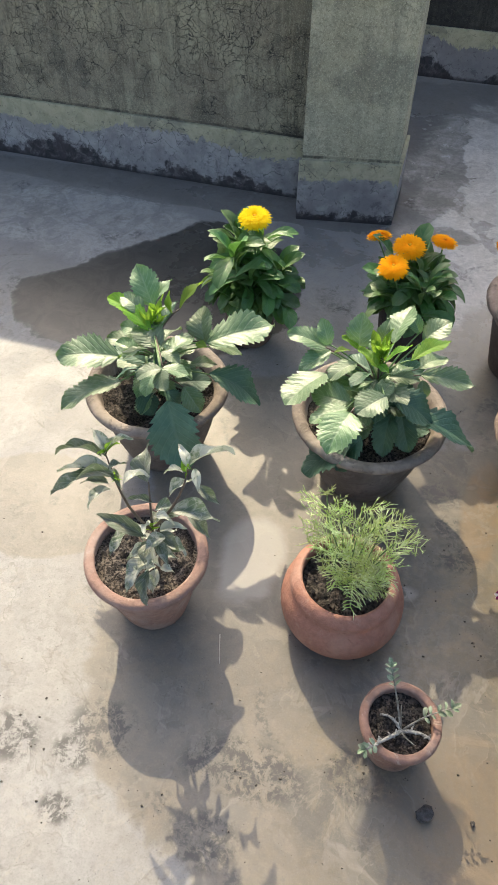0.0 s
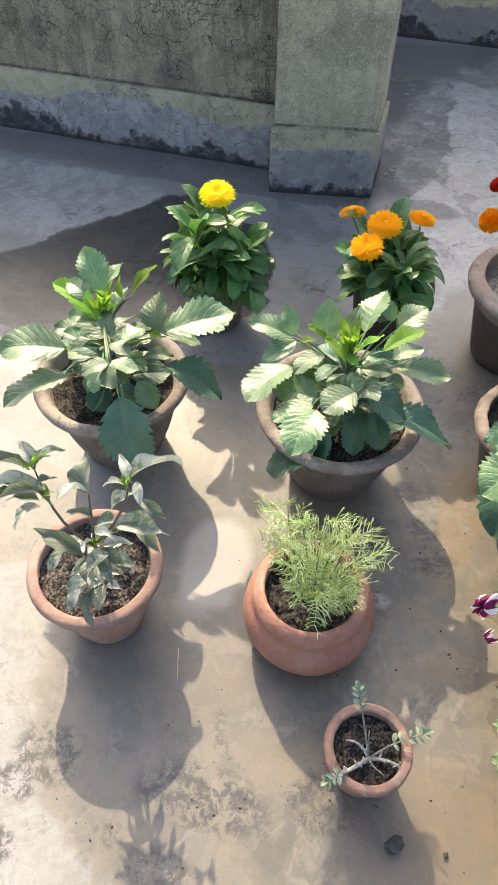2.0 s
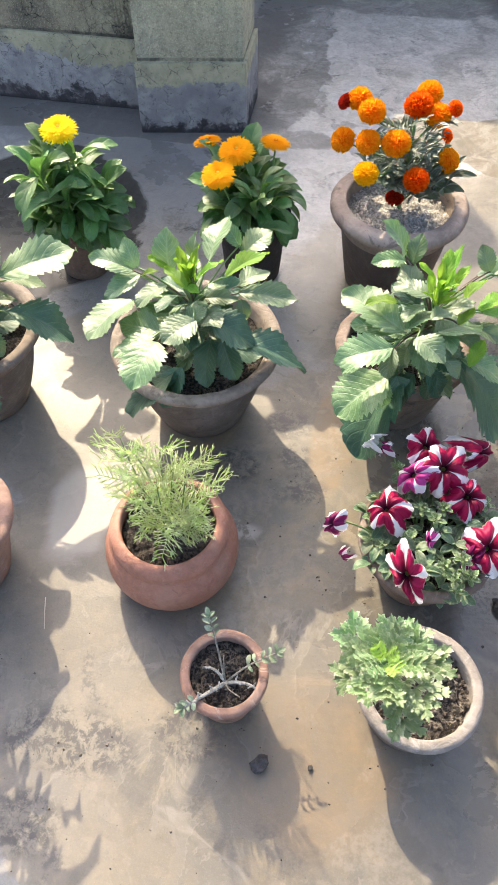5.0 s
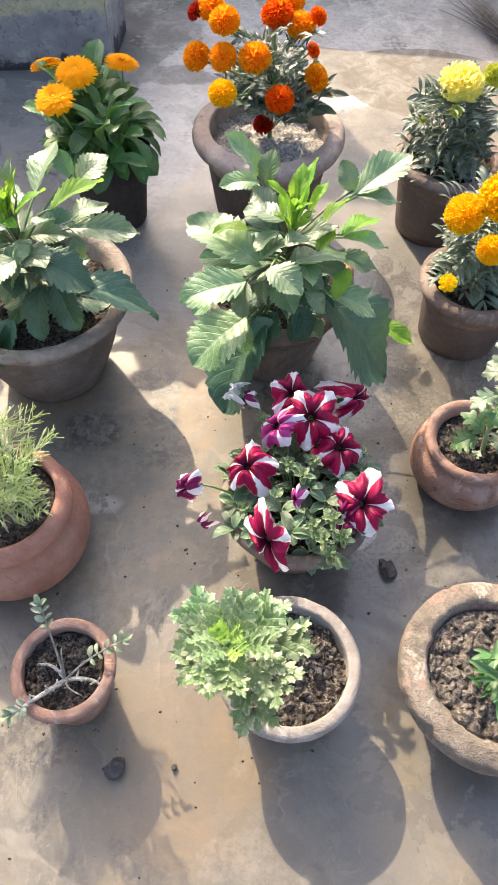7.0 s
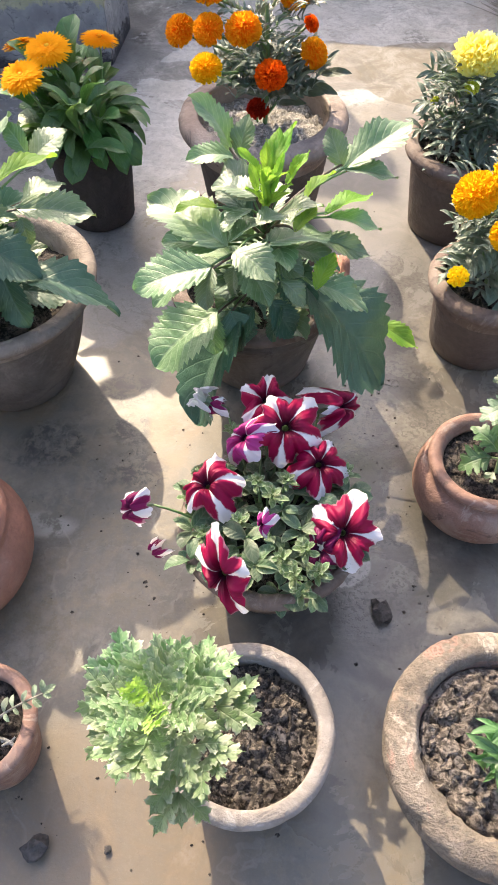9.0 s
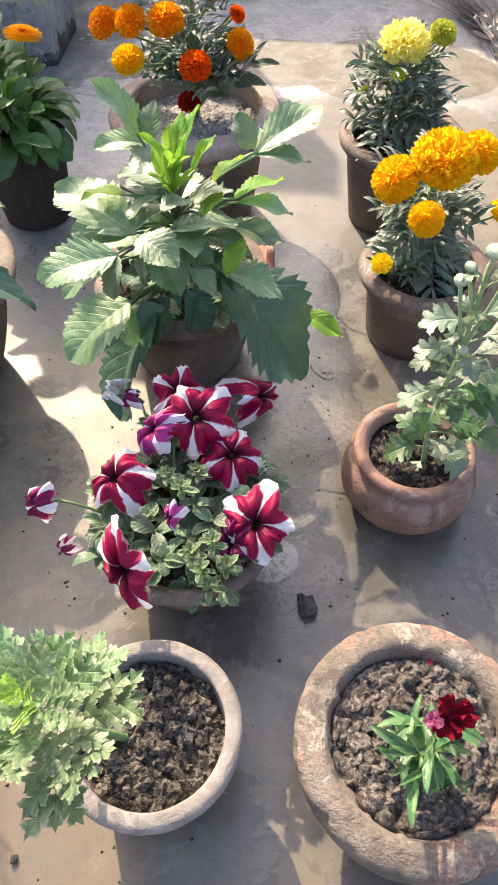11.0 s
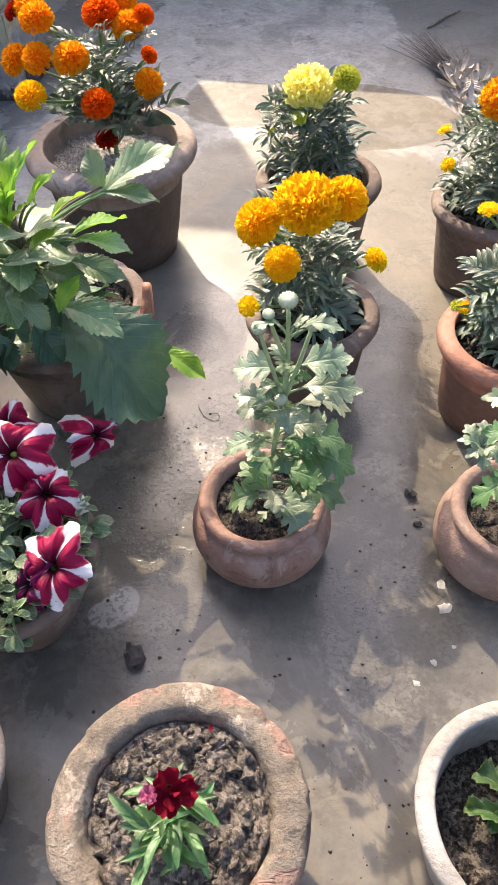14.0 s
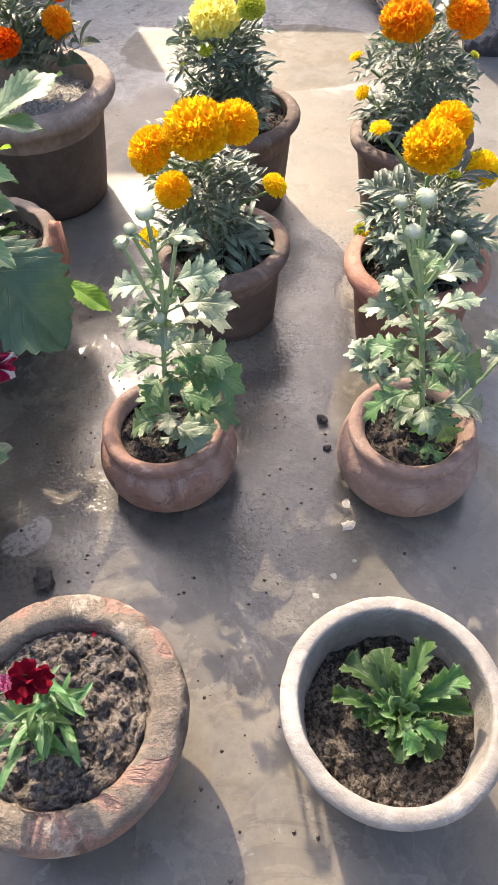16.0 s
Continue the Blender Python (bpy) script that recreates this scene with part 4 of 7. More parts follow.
def soil_mesh(r, z, rough=0.008, heap=0.01, seed=0):
    """Crumbly earth that fills a pot to height z: lumps of two sizes over an uneven heap."""
    verts, faces = [(0, 0, z + heap)], []
    rings, segs = 34, 84
    for i in range(1, rings + 1):
        q = r * i / rings
        for j in range(segs):
            t = 2 * math.pi * (j + 0.5 * (i % 2)) / segs
            x, y = q * math.cos(t), q * math.sin(t)
            w = noise.noise_vector(Vector((x * 60, y * 60, seed))) * 0.5
            big = noise.voronoi(Vector((x * 58, y * 58, seed * 3.7)) + w)[0]
            small = noise.voronoi(Vector((x * 150, y * 150, seed * 1.9)) + w)[0]
            n = noise.fractal(Vector((x * 40 + seed * 7, y * 40, seed)), 0.8, 2.2, 3)
            h = 0.9 * max(0.0, 0.75 - big[0]) * (1.4 if noise.cell(Vector((x * 58, y * 58, seed))) > 0 else 0.7) + 0.45 * max(0.0, 0.7 - small[0]) + 0.5 * n
            verts.append((x, y, z + heap * (1 - (i / rings) ** 2) + rough * h * (1.0 if i < rings else 0.3)))
    for j in range(segs):
        faces.append((0, 1 + j, 1 + (j + 1) % segs))
    for i in range(rings - 1):
        for j in range(segs):
            a, b = 1 + i * segs + j, 1 + i * segs + (j + 1) % segs
            faces.append((a, a + segs, b + segs, b))
    return mesh_of("soil", verts, faces)


def clods_mesh(r, z, count, lo, hi, seed=0, heap=0.01, clear=0.0):
    """Lumps of earth strewn over a pot's soil."""
    rng = random.Random(seed)
    verts, faces = [], []
    base = bmesh.new()
    bmesh.ops.create_icosphere(base, subdivisions=2, radius=1.0)
    bv = [v.co.copy() for v in base.verts]
    bf = [tuple(v.index for v in f.verts) for f in base.faces]
    base.free()
    for _ in range(count):
        q, t = r * math.sqrt(rng.uniform(clear, 0.94)), rng.uniform(0, 6.283)
        k = lo * 0.7 + (hi - lo * 0.7) * rng.random() ** 1.7
        e = Euler((rng.uniform(0, 6), rng.uniform(0, 6), rng.uniform(0, 6))).to_matrix()
        sx = Vector((1, rng.uniform(0.6, 1), rng.uniform(0.5, 0.9)))
        o = len(verts)
        off = rng.uniform(0, 50)
        for v in bv:
            d = v * (1 + 0.55 * noise.noise(v * 1.5 + Vector((off, 0, 0))) + 0.45 * noise.noise(v * 3.8 + Vector((0, off, 0))))
            p = e @ Vector((d.x * sx.x, d.y * sx.y, d.z * sx.z)) * k
            verts.append((q * math.cos(t) + p.x, q * math.sin(t) + p.y, z + heap * (1 - (q / r) ** 2) + k * 0.1 + p.z))
        faces += [tuple(o + i for i in f) for f in bf]
    return mesh_of("loose_soil", verts, faces, None, False)


def fill(pot_thing, r, z, material, seed, clods=60, lo=0.0025, hi=0.0115, rough=0.008, heap=0.008):
    ob = part("soil", soil_mesh(r, z, rough * 1.65, heap, seed), material, pot_thing)
    if clods:
        tagged(part("loose_soil", clods_mesh(r * 0.95, z, clods * 4 // 5, lo, hi, seed, heap), material, ob), "", "", "", "stuff")
    return ob


# ---- flowers, all of radius 1 and facing +z ----
def petal(length, width, cup=0.2, tipcut=0.0, ruffle=0.0, ns=4, nu=2, rng=None, start=0.12):
    verts, faces, uvs = [], [], []
    ph = rng.uniform(0, 6.28) if rng else 0
    for i in range(ns + 1):
        s = i / ns
        w = width * (0.35 + 0.65 * math.sin(min(s * 1.25, 1.0) * math.pi / 2)) * (1 - 0.35 * max(0, s - 0.8) / 0.2)
        for j in range(-nu, nu + 1):
            t = j / nu
            cut = tipcut * length * (math.cos(t * 7 + ph) * 0.5 + 0.5) if i == ns else 0
            verts.append((0.5 * t * w, start + s * length - cut - 0.12 * length * t * t * s, cup * s * s * length + ruffle * math.sin(t * 5 + ph) * s * s + 0.12 * w * t * t))
            uvs.append((0.5 + 0.5 * t, s))
    row = 2 * nu + 1
    for i in range(ns):
        for j in range(row - 1):
            q = i * row + j
            faces.append((q, q + 1, q + row + 1, q + row))
    return verts, faces, uvs


def add_piece(acc, piece, m):
    v, f, u = acc
    o = len(v)
    v += [tuple(m @ Vector(p)) for p in piece[0]]
    f += [tuple(o + i for i in q) for q in piece[1]]
    u += piece[2]


def calendula_mesh(seed=0):
    rng = random.Random(seed)
    acc = ([], [], [])
    for ring, (n, ln, tilt, z) in enumerate(((40, 0.90, -8, 0.0), (40, 0.88, 0, 0.02), (38, 0.82, 7, 0.05), (36, 0.73, 14, 0.08), (32, 0.62, 21, 0.11), (28, 0.50, 29, 0.14), (22, 0.37, 38, 0.16), (16, 0.24, 50, 0.17))):
        for i in range(n):
            p = petal(ln * rng.uniform(0.90, 1.05), 0.13, -0.12, 0.03, 0.008, 3, 1, rng, 0.10)
            m = Matrix.Translation((0, 0, z)) @ pose(0, 0, 0, 0, 0, 360 * (i + 0.5 * ring) / n + rng.uniform(-4, 4)) @ pose(0, 0, 0, tilt + rng.uniform(-5, 5))
            add_piece(acc, p, Matrix.Diagonal((1, 1, 0.6, 1)) @ m)
    return mesh_of("flower", *acc)


def pompon_mesh(count=190, seed=0, ruffle=0.10, flat=0.72, width=0.30):
    """A full marigold: frilled petals all over a dome."""
    rng = random.Random(seed)
    acc = ([], [], [])
    for i in range(count):
        s = (i + 0.5) / count
        pol = math.acos(1 - 1.35 * s)
        az = i * 2.39996 + rng.uniform(-0.2, 0.2)
        out = Vector((math.sin(pol) * math.cos(az), math.sin(pol) * math.sin(az), math.cos(pol)))
        p = petal(rng.uniform(0.30, 0.40), width * rng.uniform(0.8, 1.2), 0.28, 0.12, ruffle, 3, 3, rng, 0.0)
        away = Vector((math.cos(pol) * math.cos(az), math.cos(pol) * math.sin(az), -math.sin(pol)))
        foot = Vector((out.x * 0.66, out.y * 0.66, out.z * 0.66 * flat)) - 0.10 * away
        way = out * rng.uniform(0.55, 0.95) + away * rng.uniform(0.45, 0.9)
        m = frame_to(foot, foot + Vector((way.x, way.y, way.z * flat)).normalized(), out, rng.uniform(-30, 30))
        add_piece(acc, p, m)
    v, f, u = acc
    o = len(v)
    for i in range(7):
        pol = 0.1 + 1.6 * i / 6
        for j in range(12):
            a = 2 * math.pi * j / 12
            v.append((0.68 * math.sin(pol) * math.cos(a), 0.68 * math.sin(pol) * math.sin(a), 0.68 * flat * math.cos(pol)))
            u.append((0.5, 0.0))
    for i in range(6):
        for j in range(12):
            a, b = o + i * 12 + j, o + i * 12 + (j + 1) % 12
            f.append((a, a + 12, b + 12, b))
    return mesh_of("flower", v, f, u)


def dome_mesh(name, r=0.3, h=0.15, bumps=0.02, rings=6, segs=16, z=0.1):
    v, f, u = [(0, 0, z + h)], [], [(0.5, 1)]
    for i in range(1, rings + 1):
        a = math.pi / 2 * i / rings
        for j in range(segs):
            t = 2 * math.pi * (j + 0.5 * (i % 2)) / segs
            k = 1 + bumps * ((i * 7 + j * 13) % 5 - 2)
            v.append((r * math.sin(a) * math.cos(t) * k, r * math.sin(a) * math.sin(t) * k, z + h * math.cos(a) * k))
            u.append((0.5, 1 - i / rings))
    for j in range(segs):
        f.append((0, 1 + j, 1 + (j + 1) % segs))
    for i in range(rings - 1):
        for j in range(segs):
            a, b = 1 + i * segs + j, 1 + i * segs + (j + 1) % segs
            f.append((a, a + segs, b + segs, b))
    return mesh_of(name, v, f, u)


def cup_mesh(name, r=0.5, h=0.9, segs=12):
    """A green calyx below a flower, from the stalk at -h up to 0."""
    v, f, u = [], [], []
    for i, (k, z) in enumerate(((0.16, -1.0), (0.45, -0.82), (0.62, -0.5), (0.7, -0.2), (0.95, 0.0))):
        for j in range(segs):
            t = 2 * math.pi * j / segs
            kk = k * (1 + (0.05 if j % 2 else -0.05))
            v.append((r * kk * math.cos(t), r * kk * math.sin(t), h * z))
            u.append((0.5, i / 4))
    for i in range(4):
        for j in range(segs):
            a, b = i * segs + j, i * segs + (j + 1) % segs
            f.append((a, b, b + segs, a + segs))
    f.append(tuple(reversed(range(segs))))
    return mesh_of(name, v, f, u)


def petunia_mesh(seed=0, fold=0.0, depth=0.55):
    """A trumpet of five puckered lobes, creased along the middle of each; u runs round it, v from the throat to the edge."""
    rng = random.Random(seed)
    v, f, u = [], [], []
    rings, segs = 14, 80
    ph = rng.uniform(0, 6.28)
    reach = [rng.uniform(0.74, 1.15) for _ in range(5)]
    drop = [rng.uniform(-0.05, 0.95) for _ in range(5)]
    for i in range(rings + 1):
        s = i / rings
        for j in range(segs):
            t = 2 * math.pi * j / segs
            q = 5 * j / segs
            k0, w = int(q) % 5, q - int(q)
            w = w * w * (3 - 2 * w)
            far = reach[k0] * (1 - w) + reach[(k0 + 1) % 5] * w
            low = drop[k0] * (1 - w) + drop[(k0 + 1) % 5] * w
            lobe = abs(math.cos(2.5 * t))
            tip = lobe ** 6
            edge_r = noise.noise(Vector((10 * math.cos(t) + 2 * seed, 10 * math.sin(t), 8)))
            r = (0.09 + 0.91 * s ** 1.2) * far * (1 - 0.26 * (1 - lobe) ** 2.0 * s + 0.18 * tip * s ** 3 + 0.11 * edge_r * s ** 3)
            n = noise.noise(Vector((2.2 * math.cos(t) + 3.1 * seed, 2.2 * math.sin(t), 1.5 * s)))
            edge = noise.noise(Vector((7 * math.cos(t) + seed, 7 * math.sin(t), 3)))
            z = -depth * (1 - s) ** 2.2 + 0.20 * s * (1 - s) * 4 * (0.55 - tip) - (0.20 + low) * s ** 2.6 + 0.42 * s * s * n + 0.30 * s ** 4 * edge
            x, y = r * math.cos(t), r * math.sin(t)
            z -= fold * s * x * x
            v.append((x * (1 - 0.35 * fold * s), y, z))
    for i in range(rings):
        for j in range(segs):
            a, b = i * segs + j, i * segs + (j + 1) % segs
            f.append((a, b, b + segs, a + segs))
    me = bpy.data.meshes.new("flower")
    me.from_pydata(v, [], f)
    lay = me.uv_layers.new(name="UVMap")
    for p in me.polygons:
        j = p.index % segs
        i = p.index // segs
        for lp, uu, vv in zip(p.loop_indices, (j, j + 1, j + 1, j), (i, i, i + 1, i + 1)):
            lay.data[lp].uv = (uu / segs, vv / rings)
    me.polygons.foreach_set("use_smooth", [True] * len(me.polygons))
    return me


def face_to(at, way, size, spin=0.0):
    """The pose of a flower of that radius at a place, facing a way."""
    q = Vector(way).to_track_quat("Z", "Y").to_matrix().to_4x4()
    return Matrix.Translation(at) @ q @ pose(0, 0, 0, 0, 0, spin) @ Matrix.Scale(size, 4)


# ---- structure ----
def slab(name, x0, x1, y0, y1, z0, z1, material, label, category, cut=0.01, m=None, rough=0.0):
    """A block with worn edges and faces that aren't quite flat."""
    bm = bmesh.new()
    bmesh.ops.create_cube(bm, size=1.0)
    for v in bm.verts:
        v.co = Vector(((x0 + x1) / 2 + v.co.x * (x1 - x0), (y0 + y1) / 2 + v.co.y * (y1 - y0), (z0 + z1) / 2 + v.co.z * (z1 - z0)))
    if rough:
        long = [e for e in bm.edges if e.calc_length() > 0.25]
        bmesh.ops.subdivide_edges(bm, edges=long, cuts=14, use_grid_fill=True)
        for v in bm.verts:
            n = noise.noise_vector(v.co * 3.1)
            v.co += Vector((n.x, n.y, 0.0 if v.co.z < z0 + 0.01 else n.z)) * rough
    else:
        bmesh.ops.bevel(bm, geom=bm.edges[:], offset=cut, segments=2, affect="EDGES", profile=0.6)
    me = bpy.data.meshes.new(name)
    bm.to_mesh(me)
    bm.free()
    me.materials.append(material)
    ob = new(name, me)
    if m is not None:
        ob.matrix_basis = m
    return tagged(ob, label, category, "", "structure")


floor_v = [(-4.0 + 11.0 * i / 44, -4.0 + 8.4 * j / 34, 0.0) for j in range(35) for i in range(45)]
floor_f = [(j * 45 + i, j * 45 + i + 1, (j + 1) * 45 + i + 1, (j + 1) * 45 + i) for j in range(34) for i in range(44)]
floor = new("floor", mesh_of("floor", floor_v, floor_f))
floor.data.materials.append(M_FLOOR)
tagged(floor, "grey-tan cement roof floor with damp stains and grit", "floor", "", "structure")

WALL_H = 0.84
slab("wall_north", -4.0, 0.52, 2.785, 2.91, 0.0, WALL_H, M_WALL, "low parapet of dark mossy cracked plaster", "wall", rough=0.004)
slab("skirting_1", -4.0, 0.515, 2.772, 2.7848, 0.0, 0.206, M_SKIRT, "worn bluish-grey skirting with a yellowish top strip", "skirting", 0.003)


def prism(name, foot, z0, z1, material, label, category):
    """An upright block over a four-cornered plan."""
    v = [(x, y, z) for z in (z0, z0 + 0.25 * (z1 - z0), z1) for x, y in foot]
    f = [(3, 2, 1, 0), (8, 9, 10, 11)] + [(4 * k + i, 4 * k + (i + 1) % 4, 4 * k + 4 + (i + 1) % 4, 4 * k + 4 + i) for k in range(2) for i in range(4)]
    bm = bmesh.new()
    vs = [bm.verts.new(p) for p in v]
    for q in f:
        bm.faces.new([vs[i] for i in q])
    up = [e for e in bm.edges if abs(e.verts[0].co.z - e.verts[1].co.z) > 0.01]
    bmesh.ops.bevel(bm, geom=up, offset=min(0.006, 0.3 * min((Vector(foot[i]) - Vector(foot[i - 1])).length for i in range(4))), segments=2, affect="EDGES", profile=0.6)
    me = bpy.data.meshes.new(name)
    bm.to_mesh(me)
    bm.free()
    me.materials.append(material)
    return tagged(new(name, me), label, category, "", "structure")


prism("pillar_1", [(0.521, 2.664), (0.812, 2.716), (0.808, 2.915), (0.521, 2.915)], 0.0, 0.90, M_PILLAR, "square plastered pillar at the end of a parapet", "pillar")
prism("skirting_2", [(0.513, 2.650), (0.822, 2.704), (0.8125, 2.7155), (0.5205, 2.6635)], 0.0, 0.203, M_SKIRT, "worn bluish-grey painted pillar skirting", "skirting")
prism("skirting_3", [(0.8225, 2.7045), (0.819, 2.918), (0.8085, 2.915), (0.8128, 2.716)], 0.0, 0.203, M_SKIRT, "worn painted skirting on the pillar's side", "skirting")
slab("pillar_2", 2.10, 2.42, 2.79, 3.22, 0.0, WALL_H + 0.05, M_PILLAR, "square plastered pillar with black mould streaks", "pillar", rough=0.003)
slab("skirting_4", 2.089, 2.43, 2.778, 2.7898, 0.0, 0.196, M_SKIRT, "worn bluish-grey painted pillar skirting", "skirting", 0.003)
slab("skirting_5", 2.089, 2.0998, 2.79, 3.22, 0.0, 0.196, M_SKIRT, "worn painted skirting on the pillar's side", "skirting", 0.003)
slab("wall_east", 2.42, 7.0, 2.80, 2.92, 0.0, WALL_H, M_WALL, "low parapet of dark mossy plaster", "wall", rough=0.004)
slab("wall_back", -4.0, 0.6, 3.925, 4.06, 0.0, 1.5, M_WALL, "plain tall plastered wall", "wall", rough=0.004)
slab("wall_far", 0.6, 7.0, 3.92, 4.06, 0.0, 0.90, M_WALL_FAR, "far parapet of mouldy plaster, painted dark with its shade", "wall", rough=0.004)
slab("skirting_6", -4.0, 7.0, 3.906, 3.9198, 0.0, 0.20, M_SKIRT, "worn bluish-grey skirting along the far parapet", "skirting", 0.003)
slab("wall_west", -4.0, -3.86, -4.0, 3.9, 0.0, WALL_H, M_WALL, "plain plastered parapet", "wall", rough=0.004)
slab("wall_side", 6.86, 7.0, -4.0, 3.9, 0.0, WALL_H, M_WALL, "plain plastered parapet", "wall", rough=0.004)
slab("wall_south", -4.0, 7.0, -4.0, -3.86, 0.0, WALL_H, M_WALL, "plain plastered parapet", "wall", rough=0.004)

# ---- leaves shared by the plants ----
DAHLIA_LEAVES = [leaf_mesh("leaf", 1.0, 0.64, 0.90, 11, 0.19, 99, 5, 0.14, 0.03 + 0.025 * k, 0.05, 0.08, 10 + k, quilt=0.017, veins=8) for k in range(5)]
PEPPER_LEAVES = [leaf_mesh("leaf", 0.85, 0.72, 1.45, 0, 0, 14, 2, 0.40, 0.16, 0.09, 0.03, 20 + k) for k in range(4)]
CALENDULA_LEAVES = [leaf_mesh("leaf", 0.36 + 0.05 * k, 1.0, 0.42, 0, 0, 12, 2, 0.30, 0.16, 0.02, 0.0, 30 + k) for k in range(3)]
LEAFLETS = [leaf_mesh("leaflet", 0.25, 0.70, 0.85, 6, 0.12, 18, 1, 0.22, 0.14, 0.0, 0.1, 40 + k) for k in range(2)]
MARIGOLD_LEAVES = [pinnate("leaf", LEAFLETS[k % 2], 5, 0.42 + 0.04 * k, 0.46, 0.42, 50 + k, 0.34 + 0.06 * k, 0.0) for k in range(5)]
PETUNIA_LEAVES = [leaf_mesh("leaf", 0.52, 0.7, 0.55, 0, 0, 8, 2, 0.3, 0.12, 0.03, 0.0, 60 + k) for k in range(3)]
CUT_LOBES = [lobed_blade("lobe", 3, 0.26, 0.085, 0.26, 0.70, 0.14, 0.5, 0.04, 0.16, 0.05, 0.04, 75 + k) for k in range(3)]
CUT_LEAVES = [pinnate("leaf", CUT_LOBES[k % 3], 4, 0.36, 0.38, 0.36, 80 + k, 0.20, 0.05, 0.3) for k in range(4)]


MUM_LEAVES = [lobed_blade("leaf", 3, 0.38, 0.20, 0.34, 0.76, 0.07, 0.55, 0.16, 0.16, 0.10 + 0.03 * k, 0.06, 90 + k) for k in range(5)]
DAISY_LEAVES = [leaf_mesh("leaf", 1.05, 0.95, 0.42, 6, 0.34, 60, 4, 0.30, 0.14, 0.10, 0.16, 100 + k, quilt=0.02, veins=5) for k in range(4)]
STRAPS = [leaf_mesh("leaf", 0.21, 0.4, 0.6, 0, 0, 10, 1, 0.6, 0.10, 0.0, 0.0, 110 + k) for k in range(3)]


def skin(meshes, material):
    """Copies of leaf meshes that carry their own material."""
    out = []
    for me in meshes:
        c = me.copy()
        c.materials.clear()
        c.materials.append(material)
        out.append(c)
    return out


L_DAHLIA, L_YOUNG = skin(DAHLIA_LEAVES, M_DAHLIA), skin(DAHLIA_LEAVES, M_DAHLIA_YOUNG)
L_OLD_SHADE = skin(DAHLIA_LEAVES, M_DAHLIA_OLD_SHADE)
L_PEPPER, L_CALENDULA = skin(PEPPER_LEAVES, M_PEPPER), skin(CALENDULA_LEAVES, M_CALENDULA)
L_MARIGOLD, L_PETUNIA = skin(MARIGOLD_LEAVES, M_MARIGOLD), skin(PETUNIA_LEAVES, M_PETUNIA)
L_CUT_YOUNG = skin(CUT_LEAVES, M_CUT_YOUNG)
L_CUT, L_MUM, L_DAISY = skin(CUT_LEAVES, M_ARTEMISIA), skin(MUM_LEAVES, M_CHRYSANTH), skin(DAISY_LEAVES, M_DAISY)
L_MUM_OLD = skin(MUM_LEAVES, M_CHRYSANTH_GREEN)
L_PETUNIA_TIP = skin(PETUNIA_LEAVES, M_PETUNIA_TIP)
L_DEAD, L_PEPPER_YOUNG = skin(PETUNIA_LEAVES, M_STONE_DARK), skin(PEPPER_LEAVES, M_DAHLIA_YOUNG)
L_STRAP, L_GREY = skin(STRAPS, M_PINK_LEAF), skin(PETUNIA_LEAVES, M_GREY_LEAF)


def leaves_from(parent, rows, kinds, rng, broad=1.0):
    """Leaves at given feet and tips; the last number is breadth over length."""
    for bx, by, bz, tx, ty, tz, w in rows:
        part("leaf", rng.choice(kinds), None, parent, "", frame_to((bx, by, bz), (tx, ty, tz), (-0.26, -0.08, 1), rng.uniform(-18, 18), w * broad))


